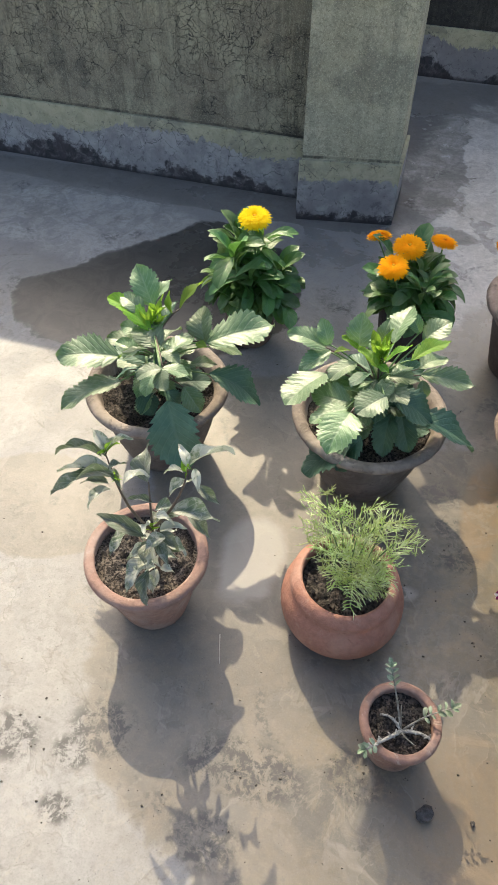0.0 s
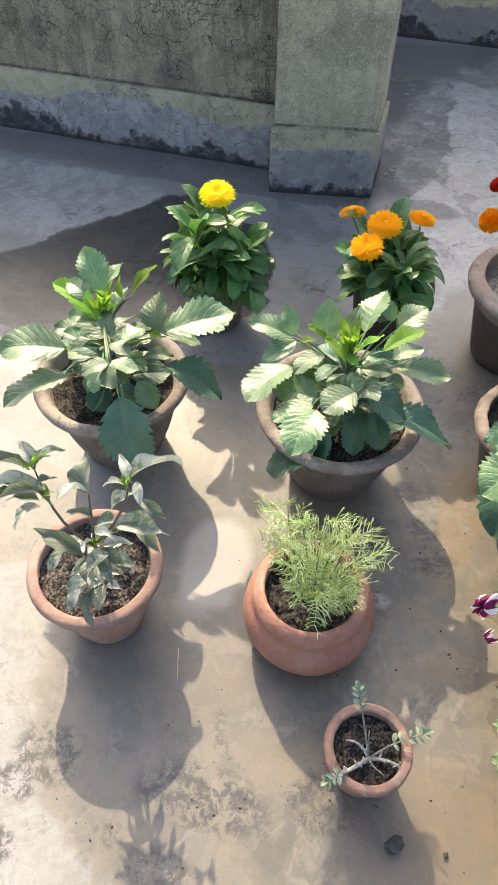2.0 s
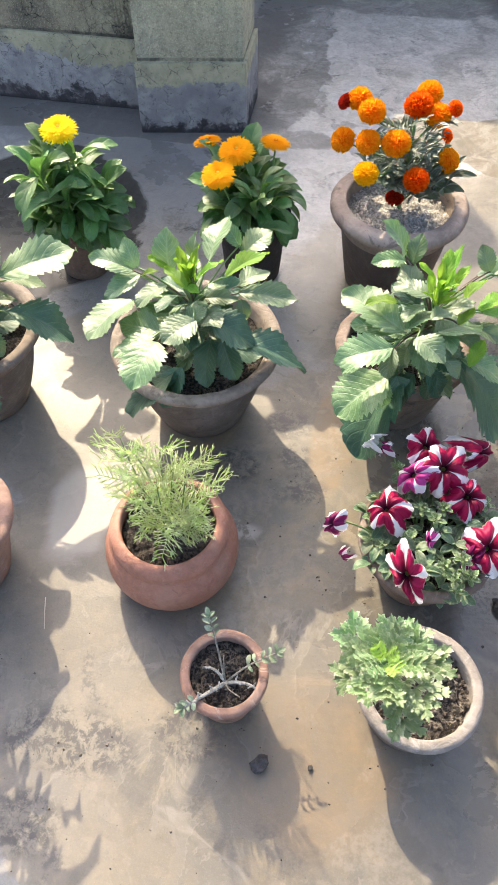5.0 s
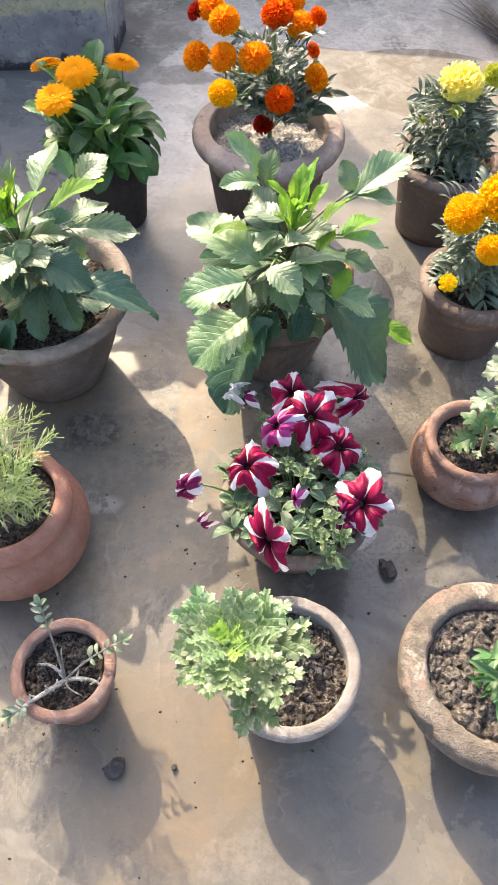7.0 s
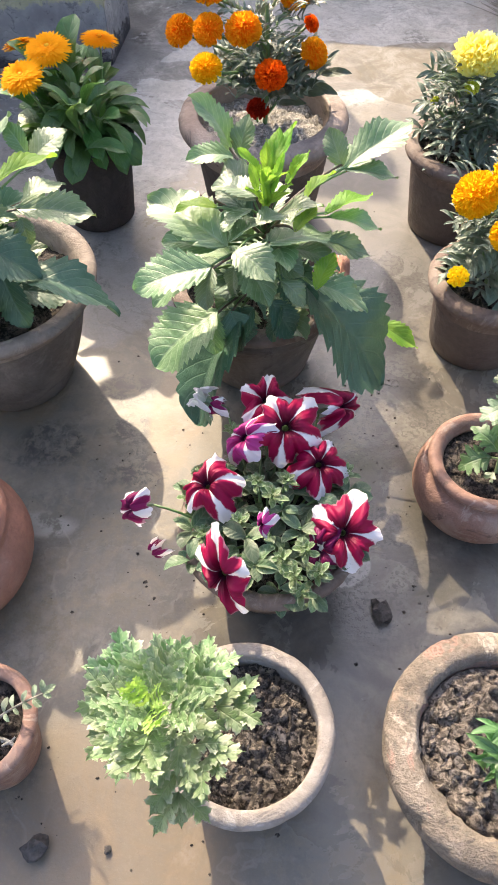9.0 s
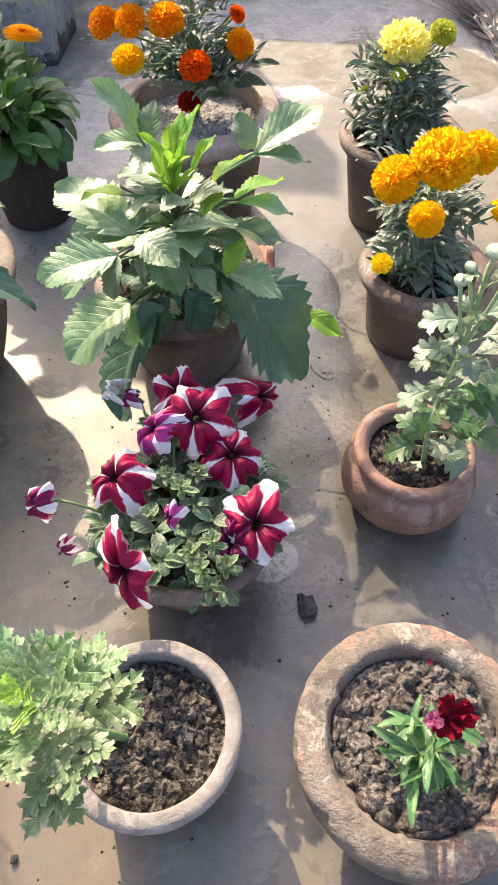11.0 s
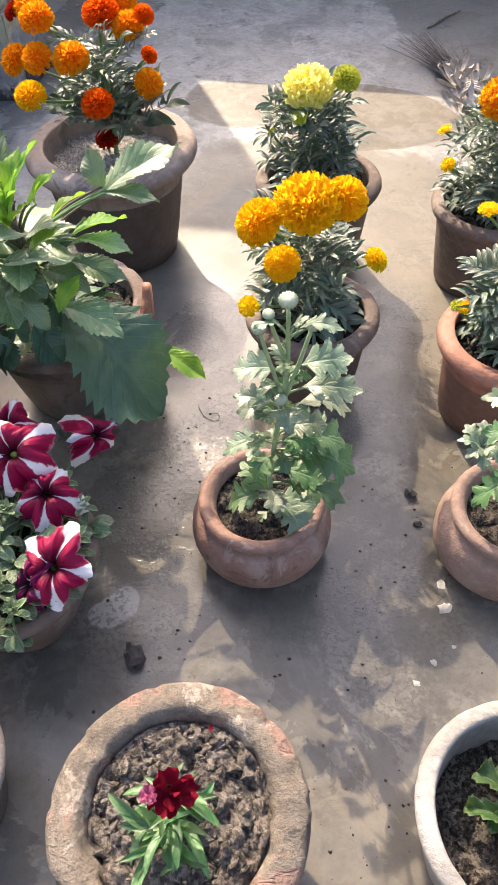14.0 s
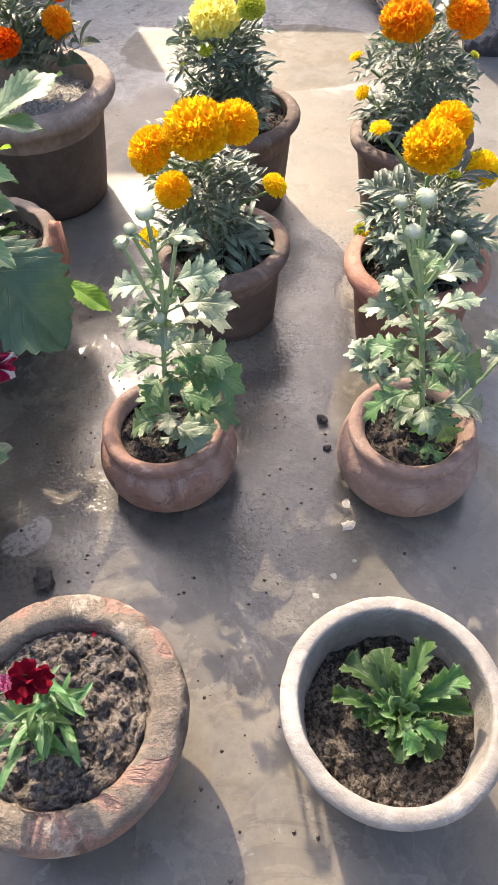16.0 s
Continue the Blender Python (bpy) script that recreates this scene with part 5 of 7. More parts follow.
# ---- potted dahlias ----
def potted_dahlia(x, y, profile, material, soil_r, soil_z, grown, old, young, label, seed, top, extra=10, clods=70, below=M_BODY_GREY):
    """grown, old, young: rows of leaf feet and tips about the pot's middle, with breadth over length. The old leaves'
    darker green includes their self-shade.
    """
    rng = random.Random(seed)
    ob = thing("potted_dahlia", x, y, label, "potted plant", "potted dahlias")
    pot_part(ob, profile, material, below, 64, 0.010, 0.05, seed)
    fill(ob, soil_r, soil_z, M_SOIL, seed, clods)
    top = Vector(top)
    foot = Vector((top.x * 0.3, top.y * 0.3, soil_z - 0.01))
    trunk = bend(foot, top, 0.0, 6, (0.004, 0.006, 0))
    lines = [(trunk, 0.0055, 0.0035)]
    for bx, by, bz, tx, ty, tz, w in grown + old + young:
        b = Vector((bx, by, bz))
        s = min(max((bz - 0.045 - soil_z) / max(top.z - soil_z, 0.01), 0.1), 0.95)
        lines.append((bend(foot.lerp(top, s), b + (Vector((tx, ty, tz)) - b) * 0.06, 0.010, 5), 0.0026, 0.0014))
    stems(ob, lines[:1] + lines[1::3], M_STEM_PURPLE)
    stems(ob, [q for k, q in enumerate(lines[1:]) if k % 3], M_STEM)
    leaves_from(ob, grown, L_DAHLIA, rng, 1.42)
    leaves_from(ob, old, L_OLD_SHADE, rng, 1.35)
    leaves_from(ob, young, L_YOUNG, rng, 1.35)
    for k in range(extra):
        a, h = k * 2.4 + rng.uniform(-0.5, 0.5), 0.15 + 0.70 * (k + 0.5) / extra
        b = foot.lerp(top, h)
        r = rng.uniform(0.075, 0.125) * (1.15 - 0.45 * h)
        t = b + Vector((math.cos(a) * r, math.sin(a) * r, rng.uniform(-0.02, 0.035)))
        part("leaf", rng.choice(L_DAHLIA if k % 3 else L_OLD_SHADE), None, ob, "", frame_to(b + (t - b) * 0.25, t, (-0.28, -0.05, 1), rng.uniform(-25, 25), rng.uniform(0.62, 0.8)))
    for k in range(11):
        a = k * 2.4 + rng.uniform(-0.3, 0.3)
        q = rng.uniform(0.006, 0.032)
        t = top + Vector((math.cos(a) * q, math.sin(a) * q, rng.uniform(0.0, 0.045)))
        part("leaf", rng.choice(L_YOUNG), None, ob, "", frame_to(top - Vector((0, 0, rng.uniform(0.0, 0.03))), t, (-0.2 * math.cos(a), -0.2 * math.sin(a) - 0.2, 1), rng.uniform(-35, 35), rng.uniform(0.22, 0.34)))
    return ob


BACK_MID = [
    (-0.014, 0.054, 0.370, -0.065, 0.103, 0.430, 0.50),
    (-0.018, 0.062, 0.370, 0.012, 0.102, 0.410, 0.50),
    (-0.024, 0.027, 0.370, -0.084, 0.052, 0.385, 0.50),
    (0.108, 0.022, 0.330, 0.083, 0.087, 0.370, 0.60),
    (0.110, 0.023, 0.330, 0.232, 0.102, 0.345, 0.46),
    (0.110, 0.037, 0.310, 0.176, 0.055, 0.285, 0.58),
    (-0.048, -0.056, 0.320, -0.174, -0.089, 0.315, 0.52),
    (-0.032, -0.095, 0.290, -0.133, -0.173, 0.255, 0.42),
    (0.077, -0.128, 0.385, 0.035, -0.154, 0.370, 0.60),
    (0.077, -0.128, 0.385, 0.129, -0.121, 0.375, 0.55),
    (0.078, -0.131, 0.385, 0.099, -0.169, 0.370, 0.62),
    (0.046, -0.099, 0.340, 0.041, -0.139, 0.310, 0.60),
    (0.033, -0.034, 0.345, -0.034, 0.012, 0.360, 0.62),
]
BACK_MID_B = [
    (0.049, -0.060, 0.350, 0.093, -0.001, 0.360, 0.60),
    (0.046, -0.061, 0.360, 0.090, -0.073, 0.350, 0.60),
    (0.085, -0.054, 0.270, 0.126, -0.072, 0.225, 0.58),
    (-0.018, -0.029, 0.310, -0.076, -0.013, 0.315, 0.55),
    (0.083, -0.009, 0.290, 0.133, 0.017, 0.280, 0.45),
    (-0.042, -0.039, 0.270, -0.042, -0.052, 0.250, 0.70),
]
BACK_OLD = [
    (0.125, -0.011, 0.280, 0.231, 0.000, 0.205, 0.52),
    (0.074, -0.114, 0.285, 0.140, -0.189, 0.185, 0.66),
    (-0.012, -0.067, 0.240, 0.025, -0.087, 0.200, 0.75),
    (0.044, -0.061, 0.250, 0.077, -0.062, 0.210, 0.70),
]
BACK_YOUNG = [
    (0.002, -0.003, 0.355, -0.114, 0.049, 0.375, 0.30),
    (0.038, 0.066, 0.365, 0.078, 0.108, 0.415, 0.34),
    (0.027, 0.055, 0.360, 0.021, 0.066, 0.410, 0.30),
    (0.010, 0.028, 0.360, -0.011, 0.025, 0.400, 0.32),
    (0.021, 0.019, 0.370, 0.019, 0.039, 0.420, 0.30),
    (0.089, 0.016, 0.330, 0.115, 0.010, 0.330, 0.60),
    (-0.020, -0.029, 0.320, -0.051, -0.060, 0.320, 0.40),
]
potted_dahlia(0.463, 1.603, bowl_profile(0.156, 0.211, 0.085), M_POT_GREY, 0.126, 0.172, BACK_MID + BACK_MID_B, BACK_OLD, BACK_YOUNG,
              "leafy green dahlia in a wide weathered grey clay bowl", 3, (0.0, 0.015, 0.365), 26)
BUSHY_MID = [
    (-0.108, 0.016, 0.340, -0.193, 0.021, 0.355, 0.45),
    (-0.104, 0.017, 0.345, -0.131, 0.048, 0.385, 0.48),
    (-0.101, 0.022, 0.330, -0.151, -0.040, 0.315, 0.40),
    (-0.043, -0.010, 0.340, -0.087, -0.056, 0.320, 0.55),
    (-0.096, -0.042, 0.325, -0.154, -0.132, 0.305, 0.66),
    (-0.035, -0.087, 0.305, -0.115, -0.078, 0.300, 0.60),
    (-0.028, -0.136, 0.330, -0.049, -0.228, 0.305, 0.66),
    (-0.035, -0.122, 0.325, -0.098, -0.165, 0.310, 0.50),
    (0.029, -0.090, 0.345, -0.017, -0.143, 0.335, 0.72),
    (0.082, 0.004, 0.330, 0.189, 0.009, 0.325, 0.36),
    (0.073, 0.097, 0.335, 0.121, 0.138, 0.365, 0.62),
    (0.065, 0.113, 0.340, 0.035, 0.130, 0.375, 0.48),
    (-0.042, 0.018, 0.345, -0.051, 0.053, 0.415, 0.55),
]
BUSHY_MID_B = [
    (0.018, 0.066, 0.340, 0.039, 0.153, 0.375, 0.50),
    (0.003, 0.030, 0.360, 0.003, 0.051, 0.415, 0.42),
    (0.078, 0.030, 0.320, 0.127, 0.078, 0.320, 0.58),
    (0.088, 0.000, 0.320, 0.100, -0.020, 0.290, 0.60),
    (0.029, -0.038, 0.350, 0.067, -0.003, 0.350, 0.50),
    (0.014, -0.081, 0.320, 0.032, -0.039, 0.330, 0.60),
]
BUSHY_OLD = [
    (-0.018, -0.090, 0.210, -0.105, -0.148, 0.135, 0.80),
    (0.044, -0.057, 0.270, 0.048, -0.118, 0.205, 0.52),
    (0.060, -0.048, 0.275, 0.096, -0.085, 0.200, 0.48),
    (0.074, -0.064, 0.270, 0.217, -0.052, 0.205, 0.40),
    (0.034, -0.055, 0.315, 0.124, -0.062, 0.270, 0.58),
    (0.122, -0.043, 0.250, 0.193, -0.031, 0.205, 0.50),
    (-0.003, -0.090, 0.220, -0.036, -0.134, 0.150, 0.60),
    (0.024, -0.047, 0.320, 0.074, -0.034, 0.300, 0.70),
    (0.010, -0.046, 0.300, -0.024, -0.007, 0.300, 0.60),
]
BUSHY_YOUNG = [
    (0.059, 0.003, 0.360, 0.126, 0.076, 0.365, 0.33),
    (-0.005, -0.005, 0.365, -0.023, 0.013, 0.410, 0.34),
    (0.003, -0.036, 0.360, -0.045, -0.006, 0.375, 0.38),
    (0.013, -0.019, 0.365, 0.055, 0.019, 0.385, 0.30),
    (-0.045, 0.015, 0.355, -0.083, 0.024, 0.370, 0.40),
    (0.009, 0.009, 0.365, 0.014, 0.027, 0.410, 0.30),
    (-0.001, -0.026, 0.360, 0.023, -0.043, 0.360, 0.50),
    (-0.092, 0.004, 0.340, -0.061, 0.015, 0.345, 0.40),
]
potted_dahlia(0.921, 1.657, bowl_profile(0.164, 0.210, 0.09), M_POT_GREY, 0.134, 0.172, BUSHY_MID + BUSHY_MID_B, BUSHY_OLD, BUSHY_YOUNG,
              "bushy green dahlia in a wide weathered grey clay bowl", 4, (0.005, -0.015, 0.37), 34)
TALL_MID = [
    (-0.034, -0.011, 0.390, -0.084, -0.014, 0.460, 0.40),
    (-0.020, -0.021, 0.385, -0.012, 0.006, 0.430, 0.50),
    (-0.032, -0.008, 0.380, -0.091, -0.026, 0.380, 0.46),
    (0.011, -0.098, 0.385, -0.050, -0.070, 0.375, 0.52),
    (-0.020, -0.140, 0.340, -0.133, -0.077, 0.355, 0.46),
    (-0.035, -0.172, 0.335, -0.128, -0.203, 0.315, 0.50),
    (-0.035, -0.174, 0.335, -0.037, -0.207, 0.295, 0.60),
    (-0.053, -0.145, 0.300, -0.112, -0.185, 0.270, 0.50),
    (-0.003, -0.127, 0.310, 0.037, -0.175, 0.280, 0.60),
    (0.031, -0.141, 0.335, 0.077, -0.160, 0.320, 0.60),
    (0.004, -0.101, 0.370, -0.027, -0.137, 0.360, 0.55),
    (0.059, -0.120, 0.330, 0.120, -0.132, 0.310, 0.55),
    (-0.068, -0.063, 0.360, -0.101, -0.089, 0.350, 0.50),
]
TALL_MID_B = [
    (-0.007, -0.177, 0.365, 0.045, -0.207, 0.350, 0.62),
    (-0.018, -0.143, 0.350, 0.027, -0.100, 0.360, 0.58),
    (0.027, -0.147, 0.355, 0.104, -0.104, 0.345, 0.66),
    (-0.011, -0.153, 0.320, -0.009, -0.162, 0.280, 0.70),
    (0.113, -0.019, 0.380, 0.193, 0.050, 0.410, 0.40),
    (0.110, -0.015, 0.380, 0.088, 0.013, 0.415, 0.50),
    (0.113, -0.021, 0.380, 0.182, -0.016, 0.370, 0.36),
    (0.099, -0.091, 0.360, 0.166, -0.090, 0.345, 0.46),
    (0.084, -0.101, 0.335, 0.157, -0.098, 0.310, 0.34),
    (0.083, -0.147, 0.300, 0.161, -0.154, 0.265, 0.50),
    (-0.033, -0.163, 0.255, -0.111, -0.220, 0.195, 0.72),
    (-0.038, -0.167, 0.250, -0.033, -0.190, 0.200, 0.55),
    (-0.034, -0.131, 0.330, -0.110, -0.116, 0.320, 0.45),
]
TALL_MID_C = [
    (0.049, -0.169, 0.320, 0.081, -0.179, 0.290, 0.50),
    (0.016, -0.146, 0.380, 0.048, -0.112, 0.370, 0.50),
]
TALL_OLD = [
    (0.077, -0.128, 0.280, 0.197, -0.165, 0.140, 0.68),
    (-0.007, -0.138, 0.240, -0.062, -0.218, 0.075, 0.62),
    (0.013, -0.146, 0.250, -0.007, -0.172, 0.190, 0.70),
    (0.035, -0.137, 0.255, 0.068, -0.150, 0.205, 0.62),
    (0.017, -0.154, 0.270, 0.031, -0.153, 0.240, 0.70),
    (-0.017, -0.156, 0.250, 0.005, -0.168, 0.200, 0.75),
    (0.051, -0.141, 0.250, 0.040, -0.158, 0.200, 0.60),
    (-0.078, -0.114, 0.280, -0.124, -0.133, 0.240, 0.50),
    (0.092, -0.002, 0.360, 0.137, 0.011, 0.360, 0.40),
]
TALL_YOUNG = [
    (-0.038, -0.103, 0.370, -0.091, -0.108, 0.360, 0.42),
    (0.067, -0.090, 0.375, 0.103, -0.050, 0.395, 0.34),
    (0.061, -0.140, 0.370, 0.083, -0.101, 0.380, 0.42),
    (0.094, -0.095, 0.365, 0.151, -0.054, 0.370, 0.48),
    (0.026, -0.106, 0.400, 0.030, -0.046, 0.445, 0.28),
    (0.031, -0.094, 0.400, 0.051, -0.039, 0.450, 0.24),
    (0.017, -0.087, 0.400, -0.017, -0.071, 0.430, 0.26),
    (0.012, -0.103, 0.395, 0.001, -0.090, 0.425, 0.28),
    (0.044, -0.087, 0.395, 0.068, -0.048, 0.420, 0.26),
    (0.093, -0.170, 0.310, 0.111, -0.128, 0.335, 0.42),
    (0.169, -0.066, 0.172, 0.246, -0.100, 0.155, 0.32),
    (0.026, -0.096, 0.405, 0.019, -0.080, 0.450, 0.24),
    (0.050, -0.077, 0.390, 0.061, -0.073, 0.420, 0.30),
]
dahlia_c = potted_dahlia(1.315, 1.745, tapered_profile(0.134, 0.175, 0.085, 0.014, 0.026, 0.011, 0.004), M_POT_BROWN, 0.114, 0.14, TALL_MID + TALL_MID_B + TALL_MID_C, TALL_OLD, TALL_YOUNG,
                         "tall leafy dahlia in a ridged brown clay pot", 5, (0.025, -0.105, 0.40), 36)
v, f, u = [], [], []
for i in range(25):
    t = radians(-14 + 46 * i / 24)
    high = 0.206 - 0.035 * abs(i - 13) / 12 + 0.008 * noise.noise(Vector((i * 0.3, 3.0, 0)))
    low = 0.118 + 0.018 * noise.noise(Vector((i * 0.4, 9.0, 0)))
    for r, z in ((0.124, low), (0.128, high), (0.139, high - 0.004), (0.1375, low + 0.004)):
        v.append((r * math.cos(t), r * math.sin(t), z))
        u.append((i / 24, z))
f = [(4 * i + k, 4 * i + (k + 1) % 4, 4 * i + 4 + (k + 1) % 4, 4 * i + 4 + k) for i in range(24) for k in range(4)] + [(3, 2, 1, 0), (96, 97, 98, 99)]
part("broken_rim", mesh_of("broken_rim", v, f, u), M_POT_RED, dahlia_c, "broken orange piece of the pot's rim")

# ---- chilli plant ----
PEPPER_ROWS = [
    (0.029, -0.001, 0.400, 0.013, 0.053, 0.430, 0.60),
    (0.069, -0.046, 0.330, 0.049, -0.085, 0.330, 0.62),
    (0.041, -0.055, 0.330, -0.053, -0.040, 0.330, 0.30),
    (0.068, -0.017, 0.360, 0.144, 0.005, 0.330, 0.45),
    (0.040, -0.016, 0.370, -0.001, -0.022, 0.370, 0.35),
    (0.072, -0.017, 0.400, 0.109, 0.013, 0.420, 0.40),
    (0.095, 0.007, 0.450, 0.157, 0.052, 0.460, 0.30),
    (0.102, 0.000, 0.460, 0.073, 0.032, 0.470, 0.40),
    (0.110, 0.003, 0.460, 0.126, -0.026, 0.440, 0.40),
    (0.014, -0.057, 0.470, -0.051, -0.130, 0.500, 0.28),
    (0.015, -0.065, 0.480, -0.064, -0.086, 0.500, 0.30),
    (-0.013, -0.046, 0.500, -0.070, -0.070, 0.520, 0.28),
]
PEPPER_LOW = [
    (-0.004, -0.042, 0.510, -0.035, -0.022, 0.530, 0.50),
    (-0.006, -0.048, 0.510, 0.025, -0.014, 0.520, 0.35),
    (0.006, -0.068, 0.500, 0.027, -0.047, 0.500, 0.40),
    (0.055, -0.028, 0.280, 0.095, -0.031, 0.260, 0.60),
    (0.034, -0.056, 0.260, 0.021, -0.115, 0.240, 0.55),
    (0.041, -0.070, 0.250, 0.052, -0.110, 0.205, 0.45),
    (0.082, 0.017, 0.320, 0.128, 0.000, 0.280, 0.40),
    (0.017, -0.025, 0.310, -0.011, -0.090, 0.300, 0.50),
    (0.056, -0.054, 0.240, 0.083, -0.057, 0.240, 0.60),
]
pepper = thing("potted_chilli_plant", 0.594, 1.211, "chilli plant with mottled pale leaves in a dusty clay pot", "potted plant")
part("pot", lathe("pot", tapered_profile(0.115, 0.180, 0.066, 0.012, 0.020), 64, 0.010, 0.03, 8), M_POT_PINK, pepper)
fill(pepper, 0.099, 0.150, M_SOIL_LOAM, 8, 900, 0.002, 0.007)
rng = random.Random(8)
fork = Vector((0.045, -0.04, 0.33))
lines = [(bend((0.03, -0.02, 0.145), fork, 0, 5, (0.004, 0, 0)), 0.004, 0.0028),
         (bend(fork, (0.10, 0.0, 0.455), 0.0, 5, (0.01, 0, 0)), 0.0028, 0.0015),
         (bend(fork, (0.01, -0.06, 0.475), 0.0, 5, (0.0, -0.01, 0)), 0.0028, 0.0016),
         (bend((0.01, -0.06, 0.475), (-0.006, -0.045, 0.51), 0.0, 3), 0.0016, 0.001),
         (bend(fork, (0.03, 0.0, 0.40), 0.0, 4), 0.0024, 0.0014)]
stems(pepper, lines, M_STEM_PURPLE)
leaves_from(pepper, PEPPER_ROWS + PEPPER_LOW, L_PEPPER, rng, 1.05)
HUBS = (fork, Vector((0.01, -0.06, 0.475)), Vector((0.10, 0.0, 0.455)), Vector((-0.006, -0.045, 0.51)))
for k in range(42):
    a = k * 2.4 + rng.uniform(-0.3, 0.3)
    b = fork + Vector((0, 0, rng.uniform(-0.12, 0.05))) if k < 32 else HUBS[k % 4] + Vector((0, 0, rng.uniform(-0.03, 0.0)))
    q = rng.uniform(0.030, 0.058)
    t = b + Vector((math.cos(a) * q, math.sin(a) * q, rng.uniform(-0.04, 0.02)))
    part("leaf", rng.choice(L_PEPPER), None, pepper, "", frame_to(b.lerp(t, 0.2), t, (-0.28, -0.05, 1), rng.uniform(-25, 25), rng.uniform(0.42, 0.56)))
for k in range(22):
    a = k * 2.4
    b = HUBS[k % 4] + Vector((rng.uniform(-0.004, 0.004), rng.uniform(-0.004, 0.004), rng.uniform(-0.004, 0.006)))
    t = b + Vector((math.cos(a), math.sin(a), rng.uniform(0.2, 1.2))).normalized() * rng.uniform(0.010, 0.022)
    part("leaf", rng.choice(L_PEPPER_YOUNG), None, pepper, "", frame_to(b, t, (-0.2, -0.1, 1), rng.uniform(-30, 30), 0.4))


# ---- calendulas ----
CALENDULA = calendula_mesh(1)
CENTRE = dome_mesh("flower_centre", 0.16, 0.10, 0.04, 5, 14, 0.10)
CENTRE.materials.append(M_CENTRE)
CUP = cup_mesh("calyx", 0.42, 0.35)
CUP.materials.append(M_STEM)


def coloured(me, material):
    c = me.copy()
    c.materials.clear()
    c.materials.append(material)
    return c


def flower(parent, me, at, way, size, spin=0.0, label="", centre=None, cup=True, cup_scale=1.0):
    ob = part("flower", me, None, parent, label, face_to(at, way, size, spin))
    if centre:
        part("flower_centre", centre, None, ob)
    if cup:
        part("calyx", CUP, None, ob, "", Matrix.Scale(cup_scale, 4))
    return ob


def potted_calendula(x, y, profile, material, soil_r, soil_z, blooms, colour, label, seed, top, spread, leaves=64):
    rng = random.Random(seed)
    ob = thing("potted_calendula", x, y, label, "potted plant", "potted calendulas")
    part("pot", lathe("pot", profile, 56, 0.008, 0.02, seed), material, ob)
    fill(ob, soil_r, soil_z, M_SOIL, seed, 40)
    me = coloured(CALENDULA, colour)
    heads = []
    for fx, fy, fz, r, wx, wy, wz in blooms:
        at = Vector((fx - x, fy - y, fz))
        heads.append(at)
        flower(ob, me, at, (wx, wy, wz), r * 1.16, rng.uniform(0, 90), "", CENTRE)
    lines = []
    hubs = []
    for k in range(18):
        a, r = rng.uniform(0, 6.283), rng.uniform(0.01, 0.085)
        hub = Vector((math.cos(a) * r, math.sin(a) * r - 0.01, rng.uniform(soil_z + 0.05, top)))
        hubs.append(hub)
        lines.append((bend((hub.x * 0.4, hub.y * 0.4, soil_z - 0.005), hub, 0, 4), 0.0035, 0.0025))
    for at in heads:
        lines.append((bend((at.x * 0.4, at.y * 0.4, soil_z), at - Vector((0, 0, 0.012)), 0, 5, (0.005, 0.0, 0)), 0.003, 0.002))
    stems(ob, lines, M_STEM)
    for k in range(leaves):
        hub = rng.choice(hubs)
        a = rng.uniform(0, 6.283)
        up = rng.uniform(-0.5, 1.9)
        ln = spread * rng.uniform(0.65, 1.1)
        way = Vector((math.cos(a), math.sin(a), up)).normalized()
        b = hub + Vector((0, 0, rng.uniform(-0.06, 0.01)))
        t = b + way * ln
        if k % 3 == 0:
            b = Vector((math.cos(a) * 0.03, math.sin(a) * 0.03, soil_z + rng.uniform(0.02, 0.06)))
            t = b + Vector((math.cos(a), math.sin(a), rng.uniform(-0.55, 0.1))).normalized() * ln
        t.z = max(t.z, soil_z - 0.06)
        part("leaf", rng.choice(L_CALENDULA), None, ob, "", frame_to(b, t, (-way.x * 0.8, -way.y * 0.8, 1.2), rng.uniform(-25, 25), rng.uniform(0.7, 1.05)))
    return ob


potted_calendula(0.540, 2.045, tapered_profile(0.085, 0.160, 0.058, 0.010, 0.018), M_POT_BROWN, 0.072, 0.135,
                 [(0.557, 2.022, 0.380, 0.037, 0.05, -0.2, 1.0)], M_YELLOW, "calendula with one yellow flower in a clay pot", 12, 0.315, 0.102, 190)
potted_calendula(0.950, 2.100, tapered_profile(0.089, 0.185, 0.066, 0.008, 0.016), M_POT_DARK, 0.078, 0.155,
                 [(0.894, 2.010, 0.322, 0.034, -0.05, -0.3, 1.0), (0.918, 2.084, 0.333, 0.037, 0.0, -0.25, 1.0),
                  (0.838, 2.157, 0.303, 0.030, -0.2, 0.25, 1.0), (0.994, 2.131, 0.332, 0.031, 0.15, 0.15, 1.0)],
                 M_TANGERINE, "calendula with four orange flowers in a blackened pot", 13, 0.275, 0.095, 180)


